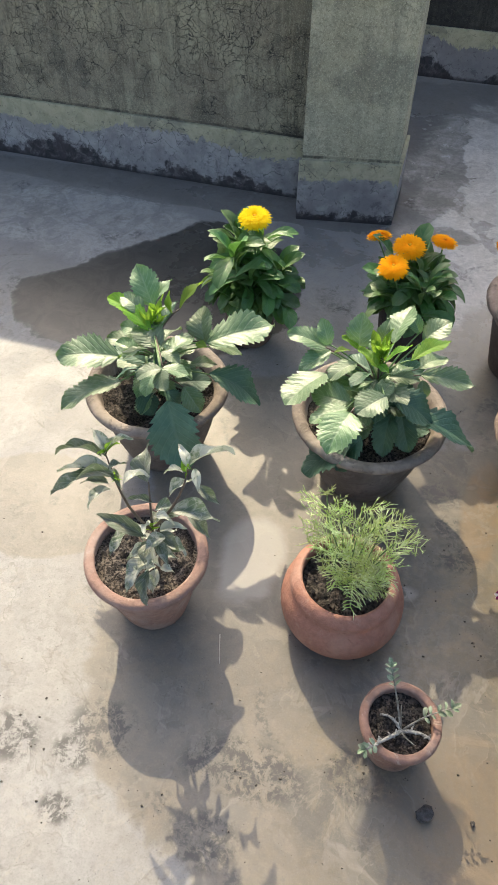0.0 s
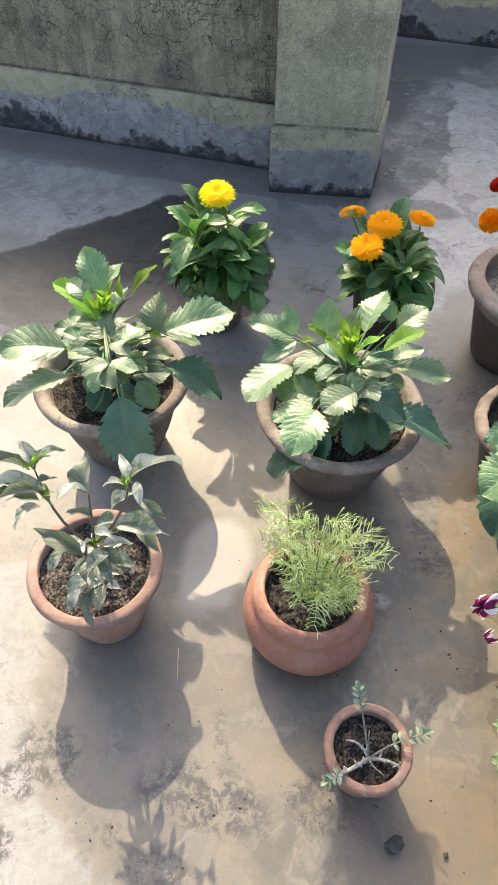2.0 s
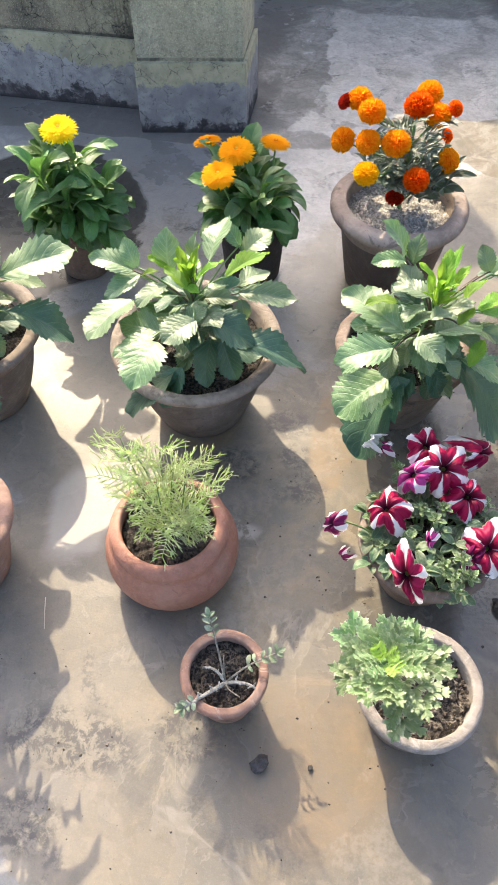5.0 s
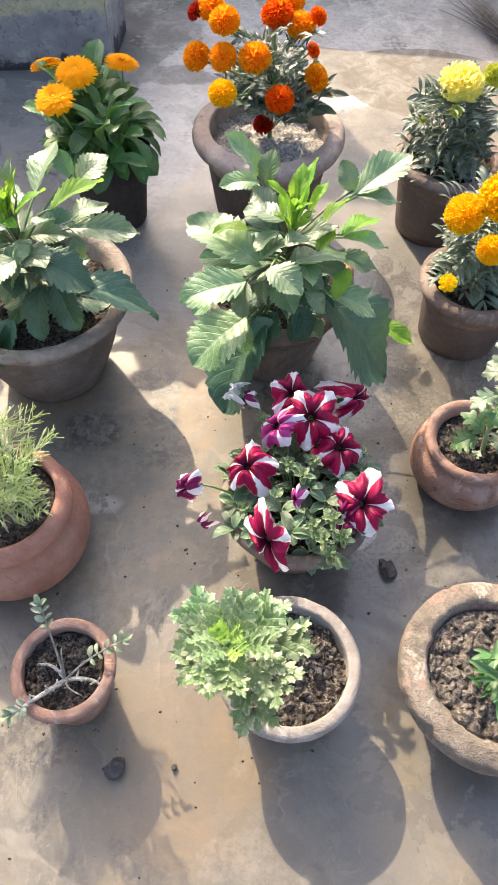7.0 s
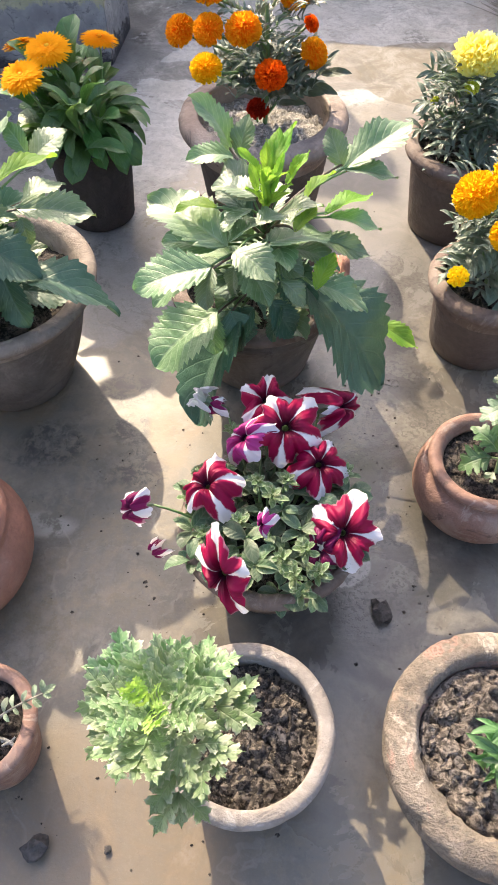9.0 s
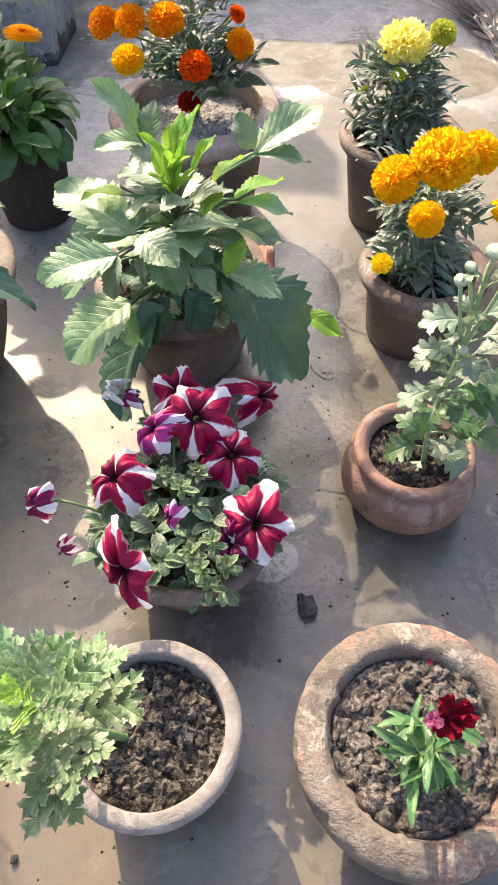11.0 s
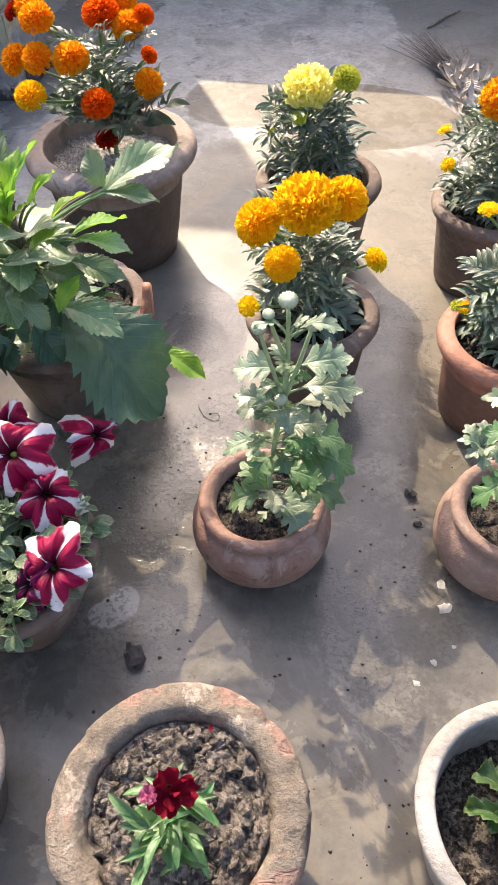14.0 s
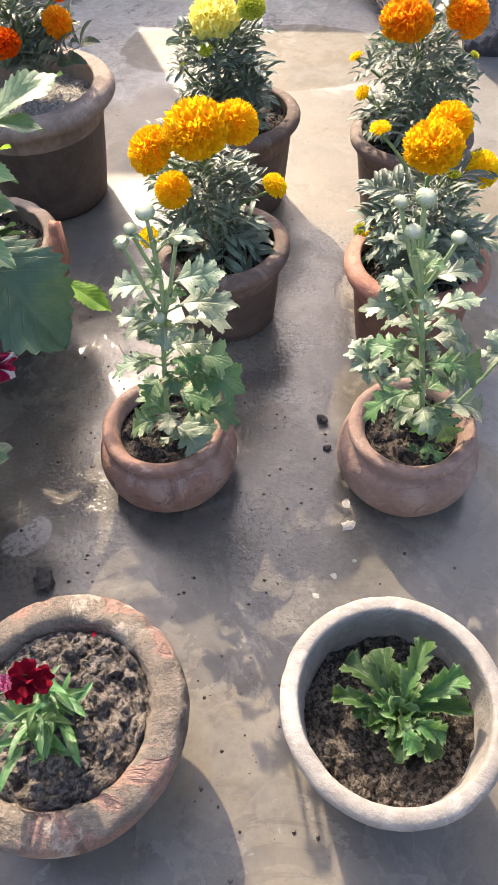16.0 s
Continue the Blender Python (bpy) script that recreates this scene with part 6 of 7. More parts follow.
# ---- feathery plant in the round red pot ----
def feather_mesh(seed):
    """A frond of long threadlike leaves along a rib, length 1 along +y."""
    rng = random.Random(seed)
    v, f, u = [], [], []
    tube(v, f, u, [(0, 0, 0), (0, 0.35, 0.03), (0, 0.7, 0.0), (0, 1.0, -0.05)], 0.016, 0.010, 3)
    for i in range(8):
        h = 0.14 + 0.86 * i / 7
        at = Vector((0, h, 0.03 * math.sin(3 * h) - 0.03 * h * h))
        for side in (-1, 1):
            ln = 0.60 * (1 - 0.35 * h) * rng.uniform(0.7, 1.25)
            way = Vector((side * rng.uniform(0.35, 0.9), rng.uniform(0.45, 1.0), rng.uniform(-0.4, 0.6))).normalized()
            tip = at + way * ln + Vector((0, 0, rng.uniform(-0.06, 0.1)))
            mid = at + way * ln * 0.5 + Vector((0.03 * side, 0, rng.uniform(0.0, 0.05)))
            tube(v, f, u, [at, mid, tip], 0.015, 0.009, 3)
            for fork in (-1, 1):
                end = mid + (way + Vector((fork * rng.uniform(0.3, 0.6), 0.1, rng.uniform(-0.3, 0.4)))).normalized() * ln * rng.uniform(0.25, 0.4)
                tube(v, f, u, [mid, end], 0.013, 0.008, 3)
    return mesh_of("frond", v, f, u)


FEATHERS = skin([feather_mesh(k) for k in range(5)], M_COSMOS)
cosmos = thing("potted_feathery_plant", 0.953, 1.289, "feathery light green seedling in a round-bellied red clay pot", "potted plant")
part("pot", lathe("pot", collar_profile(0.101, 0.150, 0.117, 0.075), 72, 0.006, 0.015, 21), M_POT_RED, cosmos)
fill(cosmos, 0.080, 0.118, M_SOIL, 21, 260, 0.002, 0.006)
rng = random.Random(21)
lines = []
SHOOTS = [(-0.071, 0.021, 0.346), (-0.043, 0.002, 0.339), (0.0, 0.006, 0.346), (0.043, 0.009, 0.326), (0.071, -0.019, 0.313), (0.0, -0.029, 0.313), (0.052, -0.032, 0.266), (-0.028, -0.044, 0.28), (0.014, -0.058, 0.24), (-0.052, -0.018, 0.306), (0.028, -0.012, 0.333)]
for tx, ty, tz in SHOOTS:
    foot, tip = Vector((tx * 0.25 + 0.005, ty * 0.25, 0.12)), Vector((tx * 0.88 + 0.005, ty * 0.9, tz))
    pts = bend(foot, tip, 0, 6, (rng.uniform(-0.01, 0.01), rng.uniform(-0.01, 0.01), 0))
    lines.append((pts, 0.0018, 0.0009))
    for k in range(6):
        s = 0.28 + 0.72 * k / 5
        b = foot.lerp(tip, s)
        a = k * 2.4 + rng.uniform(-0.4, 0.4)
        way = Vector((math.cos(a) + tx * 9 * s, math.sin(a) + ty * 9 * s, 0.2 + 0.9 * s * s)).normalized()
        ln = rng.uniform(0.040, 0.068) * (1.0 - 0.1 * s)
        part("frond", rng.choice(FEATHERS), None, cosmos, "", frame_to(b, b + way * ln, (0, 0, 1), rng.uniform(-40, 40)))
stems(cosmos, lines, M_STEM)

# ---- small pot with bare grey twigs ----
small = thing("potted_twig_plant", 1.093, 1.069, "small clay pot with a sparse grey-leaved twiggy plant", "potted plant")
part("pot", lathe("pot", tapered_profile(0.068, 0.119, 0.046, 0.008, 0.014), 56, 0.008, 0.02, 25), M_POT_MUM, small)
fill(small, 0.058, 0.094, M_SOIL, 25, 330, 0.002, 0.0085)
rng = random.Random(25)
hub = Vector((0.004, -0.012, 0.105))
TWIGS = [(-0.034, 0.060, 0.172, 0.0018, 4), (0.074, 0.034, 0.142, 0.0018, 5), (-0.047, -0.064, 0.125, 0.0036, 3), (0.052, -0.016, 0.114, 0.0034, 0), (-0.034, 0.002, 0.113, 0.0028, 0), (-0.004, 0.020, 0.132, 0.0014, 0), (0.030, -0.030, 0.110, 0.0016, 0)]
lines = [((Vector((hub.x, hub.y, 0.085)), hub), 0.005, 0.004)]
dead = []
for tx, ty, tz, r, pairs in TWIGS:
    tip = Vector((tx, ty, tz))
    pts = bend(hub, tip, 0.006, 8, (rng.uniform(-0.006, 0.006), rng.uniform(-0.006, 0.006), 0))
    (dead if r > 0.002 else lines).append((pts, r, r * 0.55))
    for q in range(9 if r > 0.002 else 3):
        p = pts[1 + q % 7] + Vector((rng.uniform(-1, 1), rng.uniform(-1, 1), 0)) * r * 0.6
        stub = rng.uniform(0.6, 2.2) * r + 0.002
        (dead if r > 0.002 else lines).append(((p, p + Vector((rng.uniform(-1, 1), rng.uniform(-1, 1), rng.uniform(0.2, 1))).normalized() * stub), r * 0.55, r * 0.3))
    side = Vector((-(tip - hub).y, (tip - hub).x, 0)).normalized()
    for k in range(pairs):
        b = pts[8 - k] if k < 6 else pts[3]
        for w in (-1, 1):
            t = b + side * w * rng.uniform(0.009, 0.014) + (tip - hub).normalized() * rng.uniform(0.003, 0.010) + Vector((0, 0, rng.uniform(-0.002, 0.006)))
            part("leaf", rng.choice(L_GREY), None, small, "", frame_to(b, t, (-0.2, 0, 1), rng.uniform(-35, 35), rng.uniform(0.8, 1.1)))
    if pairs:
        part("leaf", rng.choice(L_GREY), None, small, "", frame_to(tip, tip + (tip - hub).normalized() * 0.017, (-0.2, 0, 1), 10, 0.9))
husk = hub + Vector((0.050, -0.004, 0.010))
for k in range(5):
    part("leaf", rng.choice(L_DEAD), None, small, "shrivelled black leaf", frame_to(husk, husk + Vector((rng.uniform(0.004, 0.014), rng.uniform(-0.010, 0.006), rng.uniform(-0.004, 0.005))), (0, 0, 1), rng.uniform(-60, 60), 0.7))
stems(small, dead, M_TWIG_PALE, "dead_twig")
stems(small, lines, M_STEM_GREY)

# ---- marigolds ----
POMPONS = [pompon_mesh(210, 1, 0.07, 0.74, 0.27), pompon_mesh(200, 2, 0.08, 0.8, 0.30), pompon_mesh(230, 3, 0.06, 0.7, 0.26), pompon_mesh(190, 5, 0.13, 0.62, 0.38), pompon_mesh(90, 7, 0.16, 0.66, 0.58)]
PUFF = pompon_mesh(60, 4, 0.05, 0.5, 0.30)
MARIGOLD_SKINS = {}


def marigold_head(colour, kind):
    if (colour.name, kind) not in MARIGOLD_SKINS:
        MARIGOLD_SKINS[colour.name, kind] = coloured(PUFF if kind == 3 else POMPONS[kind - (kind > 3)], colour)
    return MARIGOLD_SKINS[colour.name, kind]


def potted_marigold(x, y, profile, material, soil_r, soil_z, soil, blooms, label, seed, bush, leaves=60, size=0.07, clods=60, below=None):
    """blooms: place, radius, petals' material, kind (3: a bud), the way it faces. bush: middle, height and half-width of the foliage."""
    rng = random.Random(seed)
    ob = thing("potted_marigold", x, y, label, "potted plant", "potted marigolds")
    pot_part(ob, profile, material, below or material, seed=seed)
    fill(ob, soil_r, soil_z, soil, seed, clods)
    bx, by, low, high, half = bush
    lines = [(bend((bx * 0.5, by * 0.5, soil_z - 0.01), (bx, by, high), 0, 6, (0.004, 0, 0)), 0.005, 0.003)]
    hubs = []
    for k in range(9):
        a, q = k * 2.4 + rng.uniform(-0.3, 0.3), 0.12 + 0.08 * k
        b = Vector((bx * (0.5 + 0.5 * q), by * (0.5 + 0.5 * q), soil_z + (high - soil_z) * q))
        r = half * rng.uniform(0.3, 0.6)
        t = Vector((bx + math.cos(a) * r, by + math.sin(a) * r, min(b.z + rng.uniform(0.03, 0.07), high)))
        hubs.append((b, t))
        lines.append((bend(b, t, -0.005, 4), 0.0026, 0.0016))
    for (fx, fy, fz), r, colour, kind, way in blooms:
        at = Vector((fx - x, fy - y, fz))
        w = Vector(way).normalized()
        flower(ob, marigold_head(colour, kind), at - w * r * 0.35, w, r, rng.uniform(0, 90), "", None, True, 1.3 if kind == 3 else 0.9)
        foot = Vector((bx + (at.x - bx) * 0.35, by + (at.y - by) * 0.35, min(at.z - 0.05, high)))
        lines.append((bend(foot, at - w * r * 0.8, 0, 5, (rng.uniform(-0.006, 0.006), 0, 0)), 0.0024, 0.002))
    stems(ob, lines, M_STEM)
    for k in range(leaves):
        b, t = hubs[k % len(hubs)]
        q = b.lerp(t, rng.uniform(0.15, 1.0))
        h = (q.z - soil_z) / (high - soil_z)
        a = k * 2.39996 + rng.uniform(-0.3, 0.3)
        way = Vector((math.cos(a) + (q.x - bx) * 12, math.sin(a) + (q.y - by) * 12, rng.uniform(-0.6, 0.0) + 0.95 * h * h)).normalized()
        tip = q + way * size * rng.uniform(0.8, 1.2) * (1.1 - 0.3 * h)
        tip.z = max(tip.z, soil_z + low)
        part("leaf", rng.choice(L_MARIGOLD), None, ob, "", frame_to(q, tip, (way.x * 0.5 - 0.2, way.y * 0.5 - 0.1, 1), rng.uniform(-20, 20), rng.uniform(0.9, 1.1)))
    return ob


SOUTH = (0.0, -0.35, 0.93)
potted_marigold(1.277, 2.137, tapered_profile(0.155, 0.223, 0.10, 0.024, 0.034, 0.014), M_POT_SOOT, 0.124, 0.176, M_SOIL_DRY,
                [((1.132, 2.128, 0.358), 0.027, M_ORANGE, 1, (-0.5, -0.5, 0.7)), ((1.194, 2.040, 0.345), 0.026, M_AMBER, 0, SOUTH),
                 ((1.188, 2.133, 0.425), 0.028, M_ORANGE, 1, SOUTH), ((1.280, 2.178, 0.422), 0.030, M_RUST, 1, SOUTH),
                 ((1.323, 2.178, 0.405), 0.027, M_ORANGE, 0, SOUTH), ((1.354, 2.190, 0.352), 0.015, M_RUST, 2, (0.7, -0.3, 0.6)),
                 ((1.367, 2.139, 0.327), 0.026, M_ORANGE, 1, (0.7, -0.4, 0.5)), ((1.297, 2.060, 0.330), 0.027, M_RUST, 1, SOUTH),
                 ((1.265, 2.150, 0.222), 0.021, M_DEEP_RED, 0, SOUTH), ((1.246, 2.104, 0.379), 0.030, M_ORANGE, 1, SOUTH),
                 ((1.357, 2.178, 0.419), 0.017, M_RUST, 2, (0.6, -0.4, 0.7)), ((1.187, 2.100, 0.375), 0.026, M_ORANGE, 0, (-0.2, -0.6, 0.7)),
                 ((1.128, 2.175, 0.415), 0.018, M_DEEP_RED, 2, (-0.6, -0.2, 0.7)), ((1.160, 2.175, 0.425), 0.026, M_ORANGE, 1, SOUTH),
                 ((1.300, 2.225, 0.425), 0.028, M_ORANGE, 0, SOUTH)],
                "marigold with many rust and orange flowers in dry soil", 31, (0.0, 0.03, 0.13, 0.385, 0.10), 64, 0.058, 60, below=M_BODY_BROWN)
potted_marigold(1.686, 1.830, tapered_profile(0.104, 0.146, 0.076, 0.014, 0.026), M_POT_BROWN, 0.088, 0.118, M_SOIL,
                [((1.606, 1.775, 0.328), 0.033, M_AMBER, 2, (-0.45, -0.5, 0.7)), ((1.672, 1.790, 0.357), 0.043, M_AMBER, 4, SOUTH),
                 ((1.724, 1.815, 0.350), 0.031, M_AMBER, 2, (0.4, -0.4, 0.8)), ((1.652, 1.715, 0.309), 0.024, M_AMBER, 0, (-0.1, -0.7, 0.7)),
                 ((1.605, 1.725, 0.225), 0.016, M_YELLOW, 3, (-0.2, -0.6, 0.7)), ((1.773, 1.818, 0.258), 0.019, M_YELLOW, 0, (0.6, 0.0, 0.8))],
                "marigold with large amber flowers in a brown clay pot", 32, (-0.018, 0.0, 0.03, 0.30, 0.058), 64, 0.062, below=M_BODY_BROWN)
potted_marigold(1.653, 2.156, tapered_profile(0.114, 0.178, 0.080, 0.014, 0.024), M_POT_BROWN, 0.098, 0.145, M_SOIL,
                [((1.630, 2.133, 0.350), 0.041, M_LEMON, 5, (0.0, -0.2, 1.0)), ((1.690, 2.143, 0.358), 0.023, M_LIME, 2, (0.2, -0.4, 0.9)),
                 ((1.622, 2.085, 0.315), 0.013, M_LIME, 3, (-0.1, -0.5, 0.9)), ((1.572, 2.12, 0.27), 0.009, M_LIME, 3, (-0.5, -0.2, 0.9))],
                "marigold with one pale lemon flower in a brown pot", 33, (-0.02, -0.01, 0.03, 0.325, 0.066), 74, 0.066, below=M_BODY_BROWN)
potted_marigold(1.963, 2.147, tapered_profile(0.107, 0.162, 0.076, 0.012, 0.022), M_POT_BROWN, 0.093, 0.130, M_SOIL,
                [((1.930, 2.085, 0.372), 0.038, M_ORANGE, 4, SOUTH), ((2.023, 2.124, 0.360), 0.033, M_ORANGE, 0, (0.3, -0.5, 0.8)),
                 ((1.975, 2.16, 0.395), 0.030, M_ORANGE, 2, SOUTH), ((1.855, 2.167, 0.274), 0.012, M_YELLOW, 3, (-0.5, 0.0, 0.9)),
                 ((1.870, 2.150, 0.222), 0.014, M_YELLOW, 3, (-0.5, -0.4, 0.7)), ((2.050, 2.191, 0.270), 0.009, M_LIME, 3, (0.5, 0.0, 0.9)),
                 ((2.02, 2.08, 0.22), 0.009, M_LIME, 3, (0.2, -0.6, 0.8))],
                "marigold with big orange flowers in a dark brown clay pot", 34, (-0.005, 0.0, 0.03, 0.335, 0.070), 80, 0.064, below=M_BODY_BROWN)
potted_marigold(1.979, 1.805, tapered_profile(0.106, 0.160, 0.078, 0.014, 0.028), M_POT_RED, 0.090, 0.128, M_SOIL,
                [((1.975, 1.800, 0.340), 0.037, M_AMBER, 4, SOUTH), ((1.998, 1.872, 0.330), 0.031, M_AMBER, 0, (0.1, -0.4, 0.9)),
                 ((2.049, 1.840, 0.285), 0.026, M_YELLOW, 0, (0.4, -0.4, 0.8)), ((1.906, 1.850, 0.330), 0.015, M_YELLOW, 3, (-0.1, 0.0, 1.0)),
                 ((1.905, 1.807, 0.200), 0.013, M_YELLOW, 3, (-0.2, -0.5, 0.8)), ((1.891, 1.811, 0.197), 0.010, M_LIME, 3, (-0.4, -0.3, 0.8)),
                 ((2.01, 1.82, 0.285), 0.012, M_LIME, 3, (0.2, 0.2, 1.0))],
                "marigold with amber flowers in an orange clay pot", 35, (-0.005, 0.0, 0.03, 0.285, 0.070), 70, 0.062, below=M_BODY_RED)

# ---- petunia bowl ----
petunia = thing("potted_petunia", 1.382, 1.342, "petunia with crimson and white striped flowers in a clay bowl", "potted plant")
part("pot", lathe("pot", bowl_profile(0.114, 0.145, 0.065, 0.014), 60, 0.010, 0.04, 41), M_POT_BROWN, petunia)
fill(petunia, 0.094, 0.118, M_SOIL, 41, 60)
rng = random.Random(41)
TRUMPETS = [petunia_mesh(k, 0.15 * k) for k in range(3)] + [petunia_mesh(6, 0.8), petunia_mesh(5, 0.35), petunia_mesh(8, 0.3), petunia_mesh(11, 0.1), petunia_mesh(14, 0.2)]
TUBE = cup_mesh("flower_tube", 0.20, 1.1)
TUBE.materials.append(M_PETUNIA)
BLOOMS = [
    (1.361, 1.466, 0.232, 0.036, 0.1, -0.2, 1.0, 0, 0, 1.0, 0),
    (1.388, 1.415, 0.243, 0.044, 0.0, -0.45, 0.9, 1, 0, 1.0, 0),
    (1.436, 1.388, 0.214, 0.040, 0.15, -0.4, 0.9, 2, 0, 1.0, 0),
    (1.470, 1.491, 0.200, 0.046, 0.55, -0.3, 0.6, 5, 0, 0.55, 40),
    (1.333, 1.401, 0.230, 0.036, -0.5, -0.4, 0.7, 4, 1, 0.8, -20),
    (1.300, 1.344, 0.216, 0.038, -0.25, -0.1, 0.9, 7, 0, 1.0, 0),
    (1.216, 1.302, 0.200, 0.026, -0.75, -0.55, 0.45, 1, 2, 0.55, 10),
    (1.470, 1.304, 0.198, 0.042, 0.1, -0.5, 0.85, 6, 0, 1.0, 0),
    (1.338, 1.216, 0.220, 0.047, -0.12, -0.75, 0.6, 6, 0, 0.60, 12),
    (1.440, 1.287, 0.178, 0.036, -0.25, -0.6, 0.6, 4, 2, 0.8, 0),
    (1.372, 1.300, 0.200, 0.018, -0.3, -0.7, 0.5, 3, 1, 0.6, 0),
    (1.285, 1.475, 0.195, 0.018, -0.9, 0.1, 0.3, 3, 2, 0.7, 0)]
PETUNIA_SKINS = [[coloured(t, m) for t in TRUMPETS] for m in (M_PETUNIA_RED, M_PETUNIA_PINK, M_PETUNIA_DARK)]
lines = []
for fx, fy, fz, r, wx, wy, wz, kind, tint, slim, turn in BLOOMS:
    at, w = Vector((fx - 1.382, fy - 1.342, fz)), Vector((wx, wy, wz)).normalized()
    ob = part("flower", PETUNIA_SKINS[tint][kind], None, petunia, "mauve and white flower" if tint == 1 else "", face_to(at, w, r * 0.98) @ pose(0, 0, 0, 0, 0, turn) @ Matrix.Diagonal((slim, 1, 1, 1)) @ pose(0, 0, 0, 0, 0, rng.uniform(-36, 36)))
    part("flower_tube", TUBE, None, ob, "", Matrix.Translation((0, 0, -0.42)))
    lines.append((bend((at.x * 0.35, at.y * 0.35, 0.118), at - w * r * 1.4, 0.01, 5), 0.0022, 0.0014))
for k in range(34):
    a, r = k * 2.39996, 0.112 * math.sqrt((k + 0.5) / 34)
    hub = Vector((math.cos(a) * r, math.sin(a) * r, 0.130 + 0.03 * rng.random() + 0.035 * (1 - r / 0.128)))
    lines.append((bend((hub.x * 0.4, hub.y * 0.4, 0.118), hub, 0.01, 4), 0.002, 0.0014))
    for q in range(6):
        b = q * 2.4 + rng.uniform(-0.5, 0.5)
        way = Vector((math.cos(b), math.sin(b), rng.uniform(-0.1, 0.5))).normalized()
        o = hub + Vector((0, 0, rng.uniform(-0.02, 0.004)))
        part("leaf", rng.choice(L_PETUNIA), None, petunia, "", frame_to(o, o + way * rng.uniform(0.020, 0.034), (-way.x * 0.4, -way.y * 0.4, 1), rng.uniform(-30, 30), rng.uniform(0.9, 1.3)))
# leafy shoot tips
for tx, ty, tz in ((-0.098, -0.005, 0.185), (-0.075, -0.045, 0.175), (-0.088, 0.035, 0.18), (0.0, 0.0, 0.205), (0.015, 0.025, 0.20), (0.045, -0.065, 0.205), (0.035, -0.090, 0.19), (0.062, -0.082, 0.185), (0.045, -0.10, 0.17), (0.02, -0.07, 0.185), (-0.02, 0.02, 0.20), (0.085, 0.06, 0.18), (0.05, 0.09, 0.18), (-0.06, 0.10, 0.185), (-0.035, -0.03, 0.185), (0.005, 0.12, 0.19), (0.09, 0.02, 0.175)):
    hub = Vector((tx, ty, tz))
    lines.append((bend((tx * 0.5, ty * 0.5, 0.12), hub, 0.008, 5), 0.0022, 0.0015))
    for q in range(13):
        b, h = q * 2.39996, q / 12
        way = Vector((math.cos(b), math.sin(b), 0.1 + 1.3 * h)).normalized()
        o = hub - Vector((0, 0, 0.014 * (1 - h)))
        part("leaf", rng.choice(L_PETUNIA_TIP), None, petunia, "", frame_to(o, o + way * (0.019 - 0.009 * h) * rng.uniform(0.85, 1.2), (-way.x * 0.5, -way.y * 0.5, 1), rng.uniform(-20, 20), rng.uniform(0.75, 1.0)))
stems(petunia, lines, M_STEM)
M_PETUNIA_WHITE = petal_stuff("white_corolla", (0.62, 0.66, 0.52), (0.84, 0.82, 0.82), 0.3)
half = part("flower", coloured(petunia_mesh(9, 0.6, 1.5), M_PETUNIA_WHITE), None, petunia, "half-open white flower seen from the side", face_to((1.262 - 1.382, 1.478 - 1.342, 0.205), (-0.92, 0.12, 0.30), 0.019))
part("flower_tube", TUBE, None, half, "", Matrix.Translation((0, 0, -1.1)) @ Matrix.Scale(1.6, 4))
part("wilted_flower", coloured(TRUMPETS[3], M_PETUNIA_DARK), None, petunia, "shrivelled dark flower", face_to((1.243 - 1.382, 1.282 - 1.342, 0.136), (-0.6, -0.4, -0.3), 0.016))

# ---- cut-leaved plant ----
cut = thing("potted_cut_leaved_plant", 1.383, 1.099, "pale green cut-leaved plant leaning out of a grey pot", "potted plant")
pot_part(cut, tapered_profile(0.095, 0.129, 0.066, 0.010, 0.018), M_POT_ASH, M_BODY_GREY, seed=45)
fill(cut, 0.080, 0.094, M_SOIL_LOAM, 45, 560, 0.002, 0.0145, 0.011)
rng = random.Random(45)
foot, crown = Vector((-0.02, -0.005, 0.095)), Vector((-0.076, -0.034, 0.295))
stems(cut, [(bend(foot, crown, 0, 6, (-0.02, 0, 0)), 0.005, 0.004)], M_STEM)
for k in range(18):
    s = 1 - k / 18
    a = k * 2.39996 + 0.4
    b = foot.lerp(crown, 0.68 + 0.32 * s)
    el = 0.24 + 0.95 * s ** 1.2
    way = Vector((math.cos(a) * math.cos(el), math.sin(a) * math.cos(el), math.sin(el)))
    ln = (0.028 + 0.054 * (1 - s) ** 0.6) * rng.uniform(0.8, 1.15)
    part("leaf", rng.choice(L_CUT_YOUNG if s > 0.86 else L_CUT), None, cut, "", frame_to(b, b + way * ln, (-way.x * 0.3 - 0.15, -way.y * 0.3 - 0.1, 1), rng.uniform(-12, 12), rng.uniform(0.9, 1.05)))

# ---- dianthus in the thick-rimmed pot ----
pink = thing("potted_dianthus", 1.653, 1.117, "crimson dianthus in a thick-rimmed flaking clay pot", "potted plant")
prof = [(0.078, 0.0), (0.084, 0.005), (0.098, 0.05), (0.104, 0.082), (0.113, 0.089), (0.1215, 0.094), (0.1240, 0.100), (0.1245, 0.113), (0.1235, 0.122), (0.1195, 0.1270), (0.112, 0.1290), (0.105, 0.1315), (0.099, 0.1320), (0.0945, 0.1300), (0.0905, 0.1250), (0.0885, 0.118), (0.087, 0.110), (0.083, 0.09), (0.07, 0.05)]
part("pot", lathe("pot", prof, 96, 0.014, 0.16, 51), M_POT_WORN, pink, "worn thick-rimmed pot flaking to red clay")
fill(pink, 0.0875, 0.108, M_SOIL_WET, 51, 400, 0.003, 0.0140, 0.013, 0.004)
